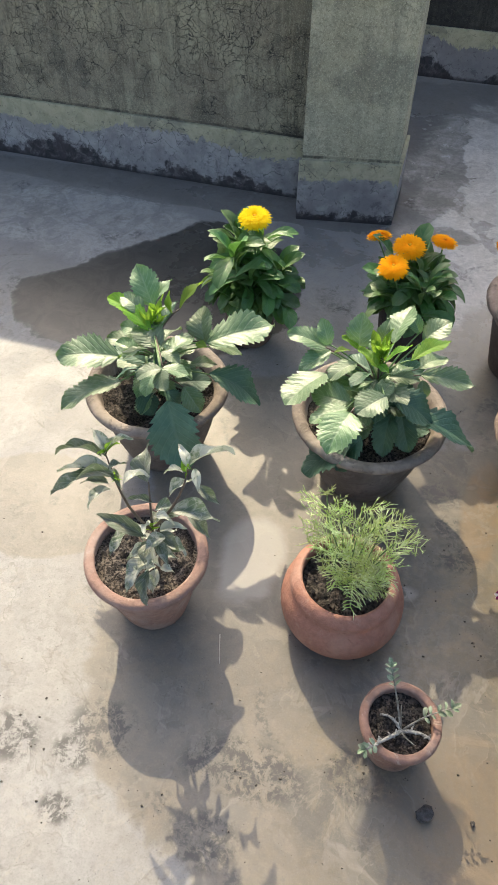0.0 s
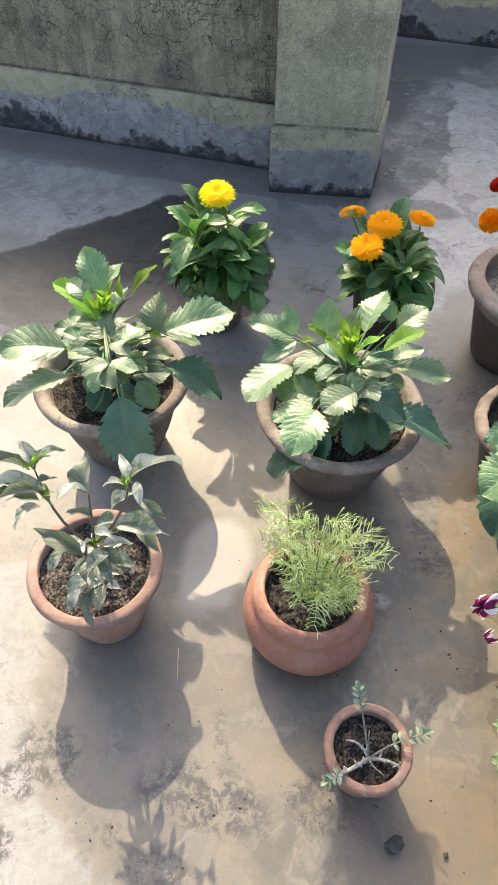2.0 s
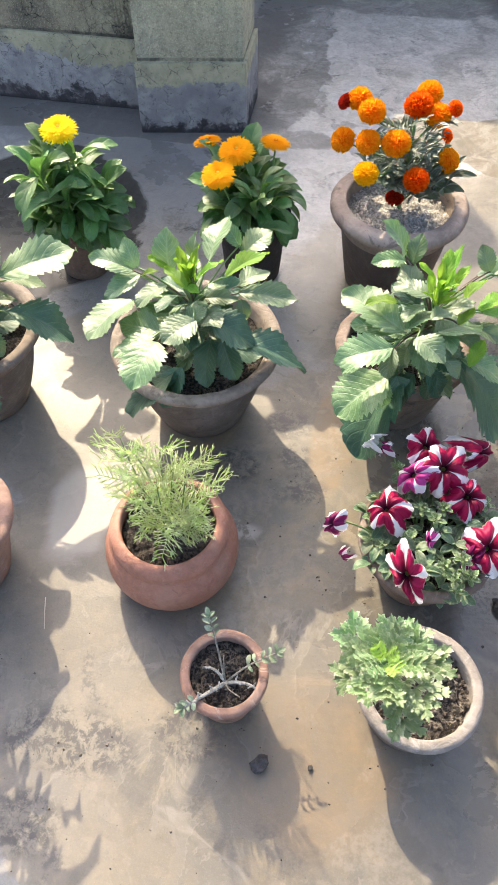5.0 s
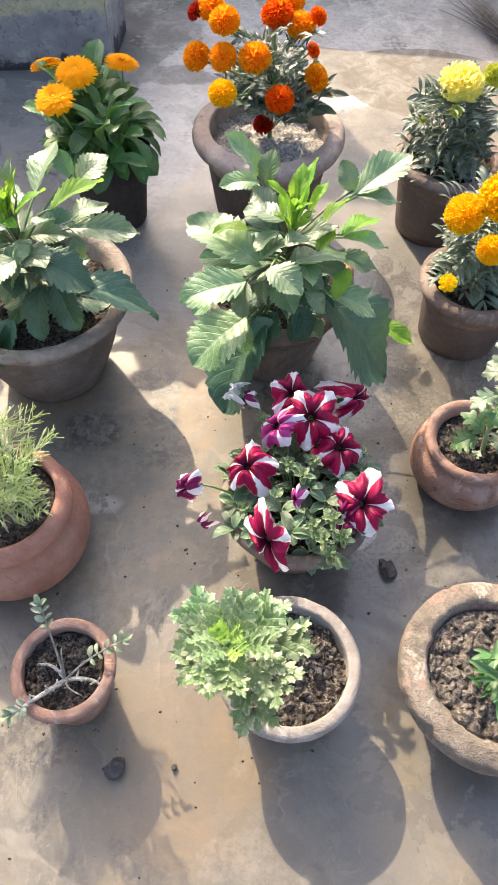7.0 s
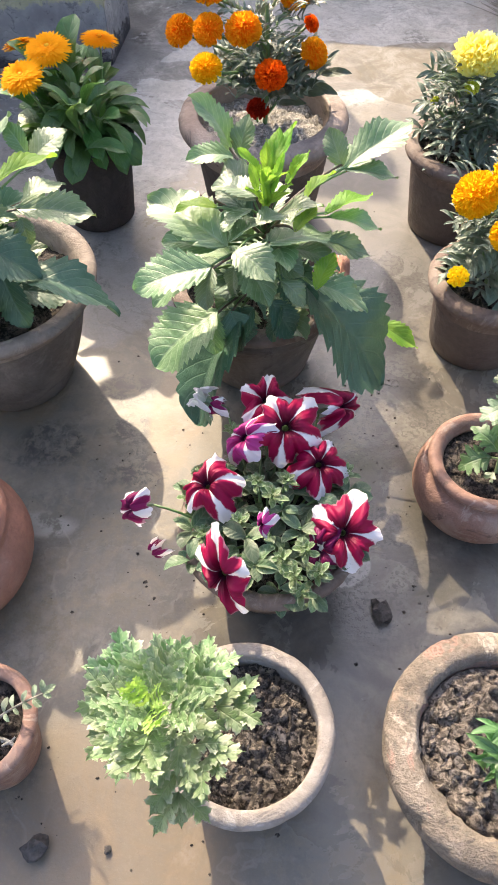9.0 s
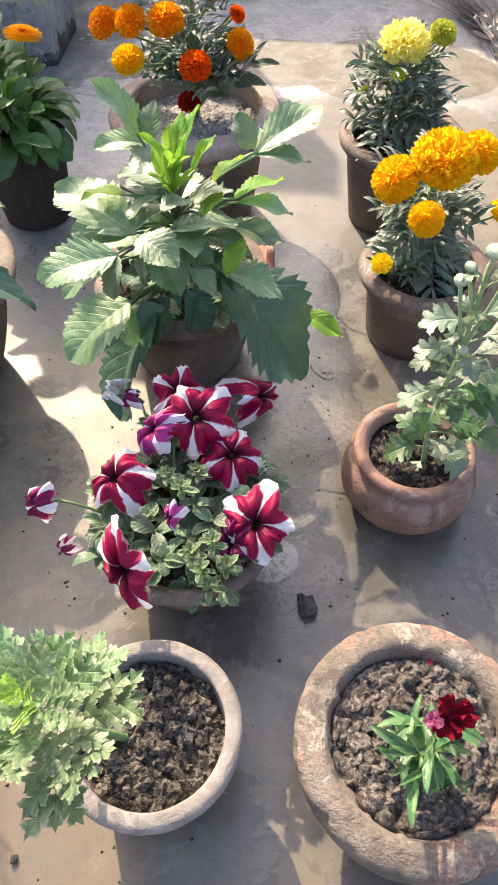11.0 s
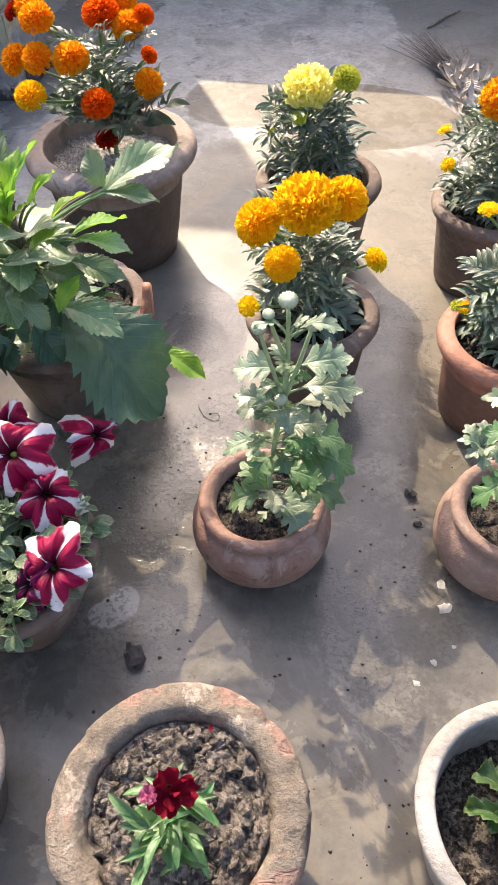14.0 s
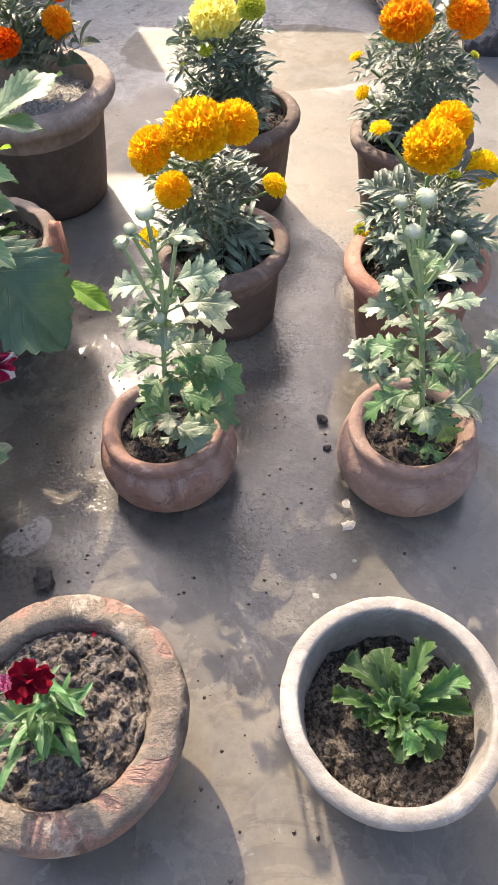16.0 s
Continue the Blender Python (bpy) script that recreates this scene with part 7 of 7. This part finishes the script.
rng = random.Random(51)
lines = [(bend((0.0, -0.01, 0.10), (0.0, -0.008, 0.228), 0.0, 5, (0.004, 0.004, 0)), 0.002, 0.0018)]
for k in range(60):
    a = rng.uniform(0, 6.283)
    b = Vector((rng.uniform(-0.014, 0.014), -0.018 + rng.uniform(-0.024, 0.030), 0.106 + rng.uniform(0, 0.02)))
    b.z += 0.075 * rng.random() ** 1.5
    way = Vector((math.cos(a), math.sin(a) - 0.25, rng.uniform(-0.1, 0.9))).normalized()
    part("leaf", rng.choice(L_STRAP), None, pink, "", frame_to(b, b + way * rng.uniform(0.026, 0.052), (-way.x, -way.y, 1), rng.uniform(-30, 30), rng.uniform(0.8, 1.25)))
stems(pink, lines, M_STEM)
acc = ([], [], [])
for ring, (n, tilt, ln, wide) in enumerate(((3, -12, 1.0, 1.15), (3, 25, 0.85, 0.9), (2, 50, 0.7, 0.7))):
    for i in range(n):
        p = petal(ln * rng.uniform(0.85, 1.1), wide, 0.15, 0.14, 0.13, 6, 6, rng, 0.05)
        add_piece(acc, p, pose(0, 0, 0.05 * ring, 0, 0, 360 * (i + 0.37 * ring) / n + rng.uniform(-25, 25)) @ pose(0, 0, 0, tilt + rng.uniform(-18, 18), rng.uniform(-25, 25)))
FRILLS = mesh_of("flower", *acc)
for fx, fy, fz, r, wx, wy, wz, mat in ((0.012, -0.010, 0.240, 0.0215, 0.25, -0.55, 0.8, M_CRIMSON), (-0.004, -0.016, 0.246, 0.009, -0.4, -0.35, 0.8, M_MAUVE)):
    flower(pink, coloured(FRILLS, mat), Vector((fx - 0.006, fy, fz)), (wx, wy, wz), r, rng.uniform(0, 60), "", None, True, 0.8)
part("fallen_petal", coloured(mesh_of("fallen_petal", *petal(1.0, 0.8, 0.3, 0.1, 0.05, 4, 2, rng, 0.0)), M_CRIMSON), None, pink, "fallen crimson petal", face_to((0.012, 0.080, 0.133), (0.1, -0.5, 1.0), 0.006, 200))

# ---- toothed rosette in the limewashed pot ----
ROSETTE = [
    (0.003, 0.007, 0.130, -0.048, 0.035, 0.140, 0.55),
    (0.003, 0.010, 0.130, -0.012, 0.051, 0.150, 0.55),
    (0.010, 0.008, 0.140, 0.027, 0.061, 0.160, 0.42),
    (0.010, 0.003, 0.140, 0.017, 0.029, 0.160, 0.60),
    (0.017, 0.007, 0.130, 0.064, 0.037, 0.150, 0.50),
    (0.017, 0.002, 0.130, 0.072, 0.012, 0.130, 0.40),
    (0.004, -0.002, 0.130, -0.056, 0.006, 0.130, 0.35),
    (0.004, -0.009, 0.130, -0.027, -0.016, 0.130, 0.50),
    (0.011, -0.010, 0.140, 0.049, -0.017, 0.140, 0.60),
    (0.009, -0.013, 0.140, 0.024, -0.037, 0.140, 0.80),
    (0.003, -0.014, 0.140, -0.001, -0.030, 0.140, 0.70),
]
daisy = thing("potted_rosette_plant", 1.971, 1.163, "low rosette of toothed green leaves in a limewashed clay pot", "potted plant")
part("pot", lathe("pot", tapered_profile(0.106, 0.160, 0.075, 0.009, 0.018), 72, 0.010, 0.03, 55), M_POT_PALE, daisy)
fill(daisy, 0.088, 0.098, M_SOIL_LOAM, 55, 620, 0.002, 0.0115, 0.009)
rng = random.Random(55)
leaves_from(daisy, ROSETTE, L_DAISY, rng)
for k in range(20):
    a = k * 2.4
    b = Vector((0.01, -0.003, 0.115))
    t = b + Vector((math.cos(a) * (0.012 + 0.002 * k), math.sin(a) * (0.012 + 0.002 * k), 0.032 - 0.001 * k))
    part("leaf", rng.choice(L_DAISY), None, daisy, "", frame_to(b, t, (-math.cos(a), -math.sin(a), 1), rng.uniform(-25, 25), 0.55))
stems(daisy, [(bend((0.01, -0.003, 0.095), (0.01, -0.003, 0.128), 0, 3), 0.006, 0.005)], M_STEM)


# ---- chrysanthemums ----
def bud_mesh(seed=0):
    """A flattened bud of tightly folded petals, radius 1."""
    v, f, u = [(0, 0, 0.62)], [], [(0.5, 1.0)]
    rings, segs = 8, 48
    for i in range(1, rings + 1):
        a = 2.1 * i / rings
        for j in range(segs):
            t = 2 * math.pi * j / segs
            k = 1 + 0.09 * math.cos(16 * t + 0.5 * i) * min(1.0, i / 4)
            v.append((math.sin(a) * math.cos(t) * k, math.sin(a) * math.sin(t) * k, 0.66 * math.cos(a) * k - (0.05 if i == 1 else 0.0)))
            u.append((0.5, 1 - i / rings))
    for j in range(segs):
        f.append((0, 1 + j, 1 + (j + 1) % segs))
    for i in range(rings - 1):
        for j in range(segs):
            a, b = 1 + i * segs + j, 1 + i * segs + (j + 1) % segs
            f.append((a, a + segs, b + segs, b))
    return mesh_of("bud", v, f, u)


BUDS = coloured(bud_mesh(3), M_BUD)


def potted_chrysanthemum(x, y, H, material, spine, buds, rows, label, seed, shoots=()):
    """rows: feet on the stem and tips of the leaves about the pot's middle, with breadth over length."""
    rng = random.Random(seed)
    ob = thing("potted_chrysanthemum", x, y, label, "potted plant", "potted chrysanthemums")
    part("pot", lathe("pot", round_profile(0.081, H, 0.093, 0.058), 64, 0.008, 0.02, seed), material, ob)
    fill(ob, 0.064, H - 0.028, M_SOIL, seed, 160, 0.002, 0.007)
    pts = [Vector((p[0] - x, p[1] - y, p[2])) for p in spine]
    lines = [(pts, 0.0040, 0.0026)]
    top = pts[-1]
    for bx, by, bz, r in buds:
        at = Vector((bx - x, by - y, bz))
        s = min((p for p in pts if p.z < at.z - 0.04), key=lambda p: abs(p.z - (at.z - 0.09)))
        w = Vector((rng.uniform(-0.2, 0.2), -0.25, 1)).normalized()
        lines.append((bend(s, at - w * r * 0.4, -0.004, 5), 0.0027, 0.0022))
        b = part("bud", BUDS, None, ob, "pale green bud", face_to(at, w, r * 0.9, rng.uniform(0, 90)))
        part("calyx", CUP, None, b, "", Matrix.Translation((0, 0, -0.15)) @ Matrix.Scale(1.9, 4))
    for k, (bx, by, bz, tx, ty, tz, w) in enumerate(rows):
        b, t = Vector((bx, by, bz)), Vector((tx, ty, tz))
        lines.append((bend(b - Vector((0, 0, 0.012)), b.lerp(t, 0.3), 0.002, 3), 0.0016, 0.0011))
        part("leaf", rng.choice(L_MUM_OLD if bz < 0.24 and k % 3 else L_MUM), None, ob, "", frame_to(b.lerp(t, 0.16), b.lerp(t, 1.03), (-0.2, -0.15, 1), rng.uniform(-20, 20), w * 1.12))
    for k in range(16):
        q = (0.03 + 0.82 * (k + 0.5) / 16) * (len(pts) - 1)
        i = min(int(q), len(pts) - 2)
        b = pts[i].lerp(pts[i + 1], q - i)
        a = k * 2.39996 + rng.uniform(-0.3, 0.3)
        way = Vector((math.cos(a), math.sin(a), rng.uniform(-0.1, 0.6))).normalized()
        ln = rng.uniform(0.030, 0.056) * (1.15 - 0.09 * q)
        part("leaf", rng.choice(L_MUM_OLD if k % 2 else L_MUM), None, ob, "", frame_to(b + way * 0.004, b + way * ln, (-0.2, -0.1, 1), rng.uniform(-22, 22), rng.uniform(0.85, 1.1)))
    for tx, ty, tz in shoots:
        t = Vector((tx, ty, tz))
        lines.append((bend(pts[0], t, -0.01, 5), 0.003, 0.002))
        for k in range(8):
            a = k * 0.8
            part("leaf", rng.choice(L_MUM), None, ob, "", frame_to(t, t + Vector((math.cos(a) * 0.03, math.sin(a) * 0.03, rng.uniform(-0.01, 0.02))), (0, 0, 1), rng.uniform(-20, 20), 0.8))
    stems(ob, lines, M_STEM_PALE)
    return ob


MUM_SHORT = [
    (0.025, 0.019, 0.323, -0.032, 0.008, 0.323, 0.90),
    (0.025, 0.019, 0.325, 0.091, 0.036, 0.335, 0.85),
    (0.024, 0.016, 0.298, 0.106, 0.018, 0.308, 0.70),
    (0.022, 0.013, 0.271, 0.096, 0.025, 0.271, 0.75),
    (0.022, 0.013, 0.274, -0.031, 0.008, 0.284, 0.75),
    (0.021, 0.012, 0.262, -0.031, 0.014, 0.252, 0.80),
    (0.017, 0.009, 0.235, 0.071, 0.018, 0.245, 0.90),
    (0.015, 0.008, 0.220, 0.095, 0.017, 0.220, 0.95),
    (0.014, 0.007, 0.210, 0.112, 0.001, 0.190, 0.75),
    (0.015, 0.008, 0.220, -0.040, -0.022, 0.220, 0.80),
    (0.013, 0.006, 0.199, -0.003, -0.028, 0.179, 1.00),
    (0.014, 0.007, 0.206, 0.036, -0.023, 0.196, 0.90),
    (0.012, -0.003, 0.124, 0.061, -0.041, 0.109, 1.05),
]
MUM_SHORT_B = [
    (0.010, 0.001, 0.150, 0.104, -0.012, 0.145, 0.60),
    (0.012, -0.003, 0.124, -0.041, -0.018, 0.104, 0.95),
    (0.014, -0.008, 0.098, -0.002, -0.030, 0.083, 0.80),
    (0.024, 0.017, 0.307, -0.004, -0.004, 0.297, 0.90),
    (0.024, 0.019, 0.376, 0.078, 0.011, 0.396, 0.50),
    (0.024, 0.019, 0.376, 0.043, 0.008, 0.405, 0.60),
    (0.024, 0.018, 0.383, -0.004, -0.007, 0.403, 0.50),
    (0.018, 0.010, 0.244, -0.004, 0.006, 0.254, 0.90),
    (0.025, 0.020, 0.344, 0.022, 0.018, 0.364, 0.60),
    (0.015, 0.008, 0.220, 0.067, -0.010, 0.230, 0.90),
    (0.011, 0.003, 0.171, 0.077, -0.001, 0.161, 0.80),
    (0.023, 0.015, 0.285, 0.029, 0.014, 0.265, 0.90),
    (0.019, 0.011, 0.253, 0.052, 0.004, 0.273, 0.80),
]
MUM_TALL = [
    (-0.027, 0.014, 0.362, -0.068, 0.022, 0.377, 0.70),
    (-0.019, 0.016, 0.310, -0.064, 0.034, 0.310, 0.75),
    (-0.014, 0.014, 0.283, -0.082, 0.016, 0.283, 0.60),
    (-0.013, 0.013, 0.271, -0.056, 0.013, 0.261, 0.75),
    (-0.022, 0.015, 0.329, 0.039, 0.024, 0.339, 0.65),
    (-0.014, 0.014, 0.283, 0.050, 0.035, 0.298, 0.60),
    (-0.012, 0.013, 0.268, 0.038, 0.019, 0.258, 0.80),
    (-0.005, 0.010, 0.223, -0.027, -0.022, 0.223, 1.10),
    (-0.004, 0.010, 0.218, 0.068, 0.008, 0.208, 0.95),
    (-0.003, 0.009, 0.210, 0.052, -0.003, 0.190, 0.90),
    (-0.004, 0.010, 0.218, -0.067, 0.016, 0.233, 0.80),
    (0.003, 0.007, 0.174, -0.064, -0.024, 0.144, 0.65),
    (0.007, 0.004, 0.147, -0.026, -0.016, 0.117, 0.70),
]
MUM_TALL_B = [
    (0.006, 0.005, 0.153, 0.011, -0.021, 0.113, 0.85),
    (0.004, 0.006, 0.165, 0.046, -0.029, 0.115, 0.80),
    (0.007, 0.004, 0.147, 0.091, 0.018, 0.117, 0.70),
    (0.013, -0.004, 0.095, 0.000, -0.051, 0.085, 0.80),
    (0.013, -0.004, 0.095, 0.038, -0.054, 0.085, 0.80),
    (-0.009, 0.012, 0.253, 0.047, 0.008, 0.243, 0.85),
    (-0.026, 0.014, 0.359, -0.012, 0.034, 0.380, 0.50),
    (-0.009, 0.012, 0.253, 0.010, -0.003, 0.233, 0.80),
    (-0.018, 0.016, 0.307, -0.042, 0.007, 0.287, 0.70),
    (-0.001, 0.009, 0.201, -0.007, -0.010, 0.181, 0.90),
    (-0.017, 0.015, 0.295, -0.004, 0.016, 0.315, 0.70),
]
potted_chrysanthemum(1.665, 1.496, 0.110, M_POT_MUM,
                     [(1.680, 1.486, 0.085), (1.675, 1.497, 0.15), (1.680, 1.504, 0.22), (1.688, 1.510, 0.28), (1.690, 1.516, 0.33), (1.689, 1.514, 0.40)],
                     [(1.689, 1.509, 0.420, 0.0105), (1.670, 1.509, 0.400, 0.007), (1.662, 1.499, 0.390, 0.0085), (1.713, 1.517, 0.385, 0.008), (1.686, 1.500, 0.290, 0.008)],
                     MUM_SHORT + MUM_SHORT_B, "chrysanthemum with pale buds in a round mottled clay pot", 61)
potted_chrysanthemum(1.985, 1.532, 0.112, M_POT_TAN,
                     [(1.998, 1.528, 0.095), (1.990, 1.538, 0.16), (1.976, 1.544, 0.25), (1.966, 1.548, 0.31), (1.958, 1.546, 0.365), (1.954, 1.540, 0.415)],
                     [(1.931, 1.541, 0.425, 0.008), (1.953, 1.535, 0.435, 0.011), (1.946, 1.524, 0.405, 0.0095), (1.992, 1.547, 0.385, 0.0085), (1.939, 1.535, 0.345, 0.006)],
                     MUM_TALL + MUM_TALL_B, "taller chrysanthemum with pale buds in a round tan clay pot", 62, ((-0.065, 0.01, 0.205), (0.09, 0.03, 0.215)))


# ---- broom, twig and litter on the floor ----
def broom():
    ob = thing("broom", 1.95, 2.92, "old grass broom with frayed pale husks lying on the floor", "broom")
    rng = random.Random(71)
    v, f, u = [], [], []
    for k in range(110):
        a = rng.gauss(0, 0.13)
        ln = rng.uniform(0.16, 0.29)
        s = Vector((rng.uniform(-0.025, 0.02), rng.uniform(-0.01, 0.03), 0.010 + 0.025 * rng.random()))
        d = Vector((math.sin(-0.50 + a), math.cos(-0.50 + a), rng.uniform(-0.02, 0.12)))
        e = s + d * ln
        e.z = max(e.z, 0.003)
        tube(v, f, u, bend(s, e, 0.006 * rng.uniform(-1, 1), 4), 0.0015, 0.0006, 3)
    tagged(part("bristles", mesh_of("bristles", v, f, u), plain_stuff("dry_grass", (0.13, 0.115, 0.10), (0.28, 0.25, 0.22), 90, 0.8), ob, "dry grey grass bristles"), "", "", "", "stuff")
    v, f, u = [], [], []
    for k in range(46):
        a = rng.uniform(-0.9, 0.9)
        s = Vector((rng.uniform(-0.03, 0.03), rng.uniform(-0.16, 0.02), 0.012 + 0.03 * rng.random()))
        d = Vector((math.sin(-0.35 + a), math.cos(-0.35 + a), rng.uniform(-0.1, 0.35)))
        piece = petal(rng.uniform(0.04, 0.09), rng.uniform(0.008, 0.018), 0.4, 0.3, 0.006, 5, 1, rng, 0.0)
        m = frame_to(s, s + d.normalized(), (rng.uniform(-0.5, 0.5), -0.3, 1), rng.uniform(-60, 60))
        add_piece((v, f, u), piece, m)
    tagged(part("husk", mesh_of("husk", [(x, y, max(z, 0.001)) for x, y, z in v], f, u), plain_stuff("pale_husk", (0.38, 0.33, 0.29), (0.60, 0.54, 0.48), 60, 0.8), ob, "frayed pale husk"), "", "", "", "stuff")
    v, f, u = [], [], []
    for k in range(26):
        a = 2 * math.pi * k / 26
        tube(v, f, u, bend((0.022 * math.cos(a), 0.0, 0.024 + 0.018 * math.sin(a)), (0.05 + 0.016 * math.cos(a), -0.22, 0.022 + 0.016 * math.sin(a)), 0.003 * rng.uniform(-1, 1), 4), 0.004, 0.0035, 5)
    tagged(part("handle", mesh_of("handle", [(x, y, max(z, 0.001)) for x, y, z in v], f, u), plain_stuff("stalks", (0.26, 0.22, 0.18), (0.44, 0.38, 0.32), 60, 0.8), ob, "bundle of bound stalks"), "", "", "", "stuff")
    v, f, u = [], [], []
    for k in range(4):
        pts = [(0.027 * math.cos(t * 0.5236) + 0.012, -0.05 - 0.012 * k, 0.026 + 0.024 * math.sin(t * 0.5236)) for t in range(13)]
        tube(v, f, u, pts, 0.004, 0.004, 5)
    part("binding", mesh_of("binding", [(x, y, max(z, 0.001)) for x, y, z in v], f, u), plain_stuff("rag", (0.42, 0.38, 0.35), (0.56, 0.52, 0.48), 60, 0.9), ob, "pale rag binding")

broom()
v, f, u = [], [], []
tube(v, f, u, [(1.847, 3.323, 0.004), (1.89, 3.40, 0.006), (1.938, 3.468, 0.004)], 0.004, 0.003, 6)
twig = new("twig", mesh_of("twig", v, f, u))
twig.data.materials.append(M_STEM_GREY)
tagged(twig, "thin dry twig lying on the cement floor", "twig")
v, f, u = [], [], []
tube(v, f, u, [(0.742, 1.178, 0.0015), (0.750, 1.152, 0.003), (0.760, 1.122, 0.0015)], 0.0011, 0.0008, 5)
straw = new("straw", mesh_of("straw", v, f, u))
straw.data.materials.append(plain_stuff("pale_straw", (0.44, 0.40, 0.34), (0.60, 0.56, 0.48), 60, 0.7))
tagged(straw, "short pale straw lying on the floor", "straw")
v, f, u = [], [], []
tube(v, f, u, [(1.519, 1.731, 0.001), (1.523, 1.722, 0.002), (1.529, 1.714, 0.001), (1.536, 1.707, 0.001), (1.544, 1.703, 0.002), (1.552, 1.701, 0.002), (1.558, 1.705, 0.001), (1.559, 1.713, 0.001), (1.553, 1.718, 0.002), (1.547, 1.714, 0.003), (1.546, 1.706, 0.003)], 0.0005, 0.0004, 5)
tendril = new("tendril", mesh_of("tendril", v, f, u))
tendril.data.materials.append(M_STEM_GREY)
tagged(tendril, "thin curled dry tendril on the wet floor", "tendril")
M_CHIP = plain_stuff("paint_chip", (0.34, 0.32, 0.29), (0.50, 0.48, 0.44), 80, 0.8)


def lump(name, x, y, r, material, label, category, seed, flat=0.6):
    bm = bmesh.new()
    bmesh.ops.create_icosphere(bm, subdivisions=2, radius=1.0)
    low = 0.0
    for q in bm.verts:
        k = 1 + 0.55 * noise.noise(q.co * 1.6 + Vector((seed * 3.3, 0, 0))) + 0.4 * noise.noise(q.co * 4.1 + Vector((0, seed * 2.1, 0)))
        q.co = Vector((q.co.x * k, q.co.y * k * 0.8, q.co.z * k * flat)) * r
        low = min(low, q.co.z)
    for q in bm.verts:
        q.co.z -= low * 0.9
    me = bpy.data.meshes.new(name)
    bm.to_mesh(me)
    bm.free()
    me.materials.append(material)
    ob = new(name, me)
    ob.matrix_basis = pose(x, y, 0, 0, 0, seed * 40)
    return tagged(ob, label, category)


lump("stone", 1.165, 0.973, 0.016, M_STONE_DARK, "small black clinker stone on the floor", "stone", 1)
lump("stone", 1.243, 0.983, 0.005, M_STONE_DARK, "tiny dark pebble on the floor", "stone", 2)
lump("stone", 1.538, 1.300, 0.016, M_STONE_DARK, "small black clinker stone on the floor", "stone", 3)
lump("stone", 1.866, 1.610, 0.009, M_STONE_DARK, "crumb of black clinker on the wet floor", "stone", 4)
lump("stone", 1.878, 1.560, 0.006, M_STONE_DARK, "crumb of black clinker on the wet floor", "stone", 5)
for k, (cx, cy, r) in enumerate(((1.918, 1.437, 0.012), (1.912, 1.47, 0.009), (1.905, 1.36, 0.006), (1.885, 1.33, 0.006), (1.93, 1.385, 0.004))):
    lump("paint_chip", cx, cy, r * 0.75, M_CHIP, "flake of pale paint on the floor", "paint chip", 10 + k, 0.12)

rng = random.Random(81)
v, f = [], []
HEAPS = ((1.83, 1.12, 0.07), (1.55, 1.62, 0.07), (1.60, 1.33, 0.09), (1.90, 1.36, 0.08), (1.52, 1.50, 0.06), (1.05, 1.02, 0.06), (0.84, 0.95, 0.08), (1.12, 1.45, 0.08), (1.86, 1.55, 0.07), (1.25, 1.28, 0.05), (1.78, 1.30, 0.10), (0.45, 0.90, 0.06))
for k in range(1400):
    if k % 2:
        hx, hy, hr = HEAPS[(k // 2) % len(HEAPS)]
        x, y = rng.gauss(hx, hr), rng.gauss(hy, hr)
    else:
        x, y = rng.uniform(0.2, 2.2), rng.uniform(0.7, 2.2)
        if noise.noise(Vector((x * 3, y * 3, 0))) < -0.05:
            continue
    r = 0.0007 + 0.0025 * rng.random() ** 4
    o = len(v)
    for dx, dy, dz in ((1, 0, 0), (0.4, 0.9, 0), (-0.7, 0.7, 0), (-1, -0.2, 0), (0, -1, 0), (0.3, 0.1, 0.9), (-0.4, -0.1, 0.7)):
        v.append((x + r * dx * rng.uniform(0.6, 1.2), y + r * dy * rng.uniform(0.6, 1.2), r * dz + 0.0002))
    f += [(o, o + 1, o + 5), (o + 1, o + 2, o + 5), (o + 2, o + 6, o + 5), (o + 2, o + 3, o + 6), (o + 3, o + 4, o + 6), (o + 4, o + 5, o + 6), (o + 4, o, o + 5)]
grit = new("grit", mesh_of("grit", v, f, None, False))
grit.data.materials.append(M_SOIL_LOAM)
tagged(grit, "crumbs of soil and grit strewn over the floor", "grit", "", "stuff")
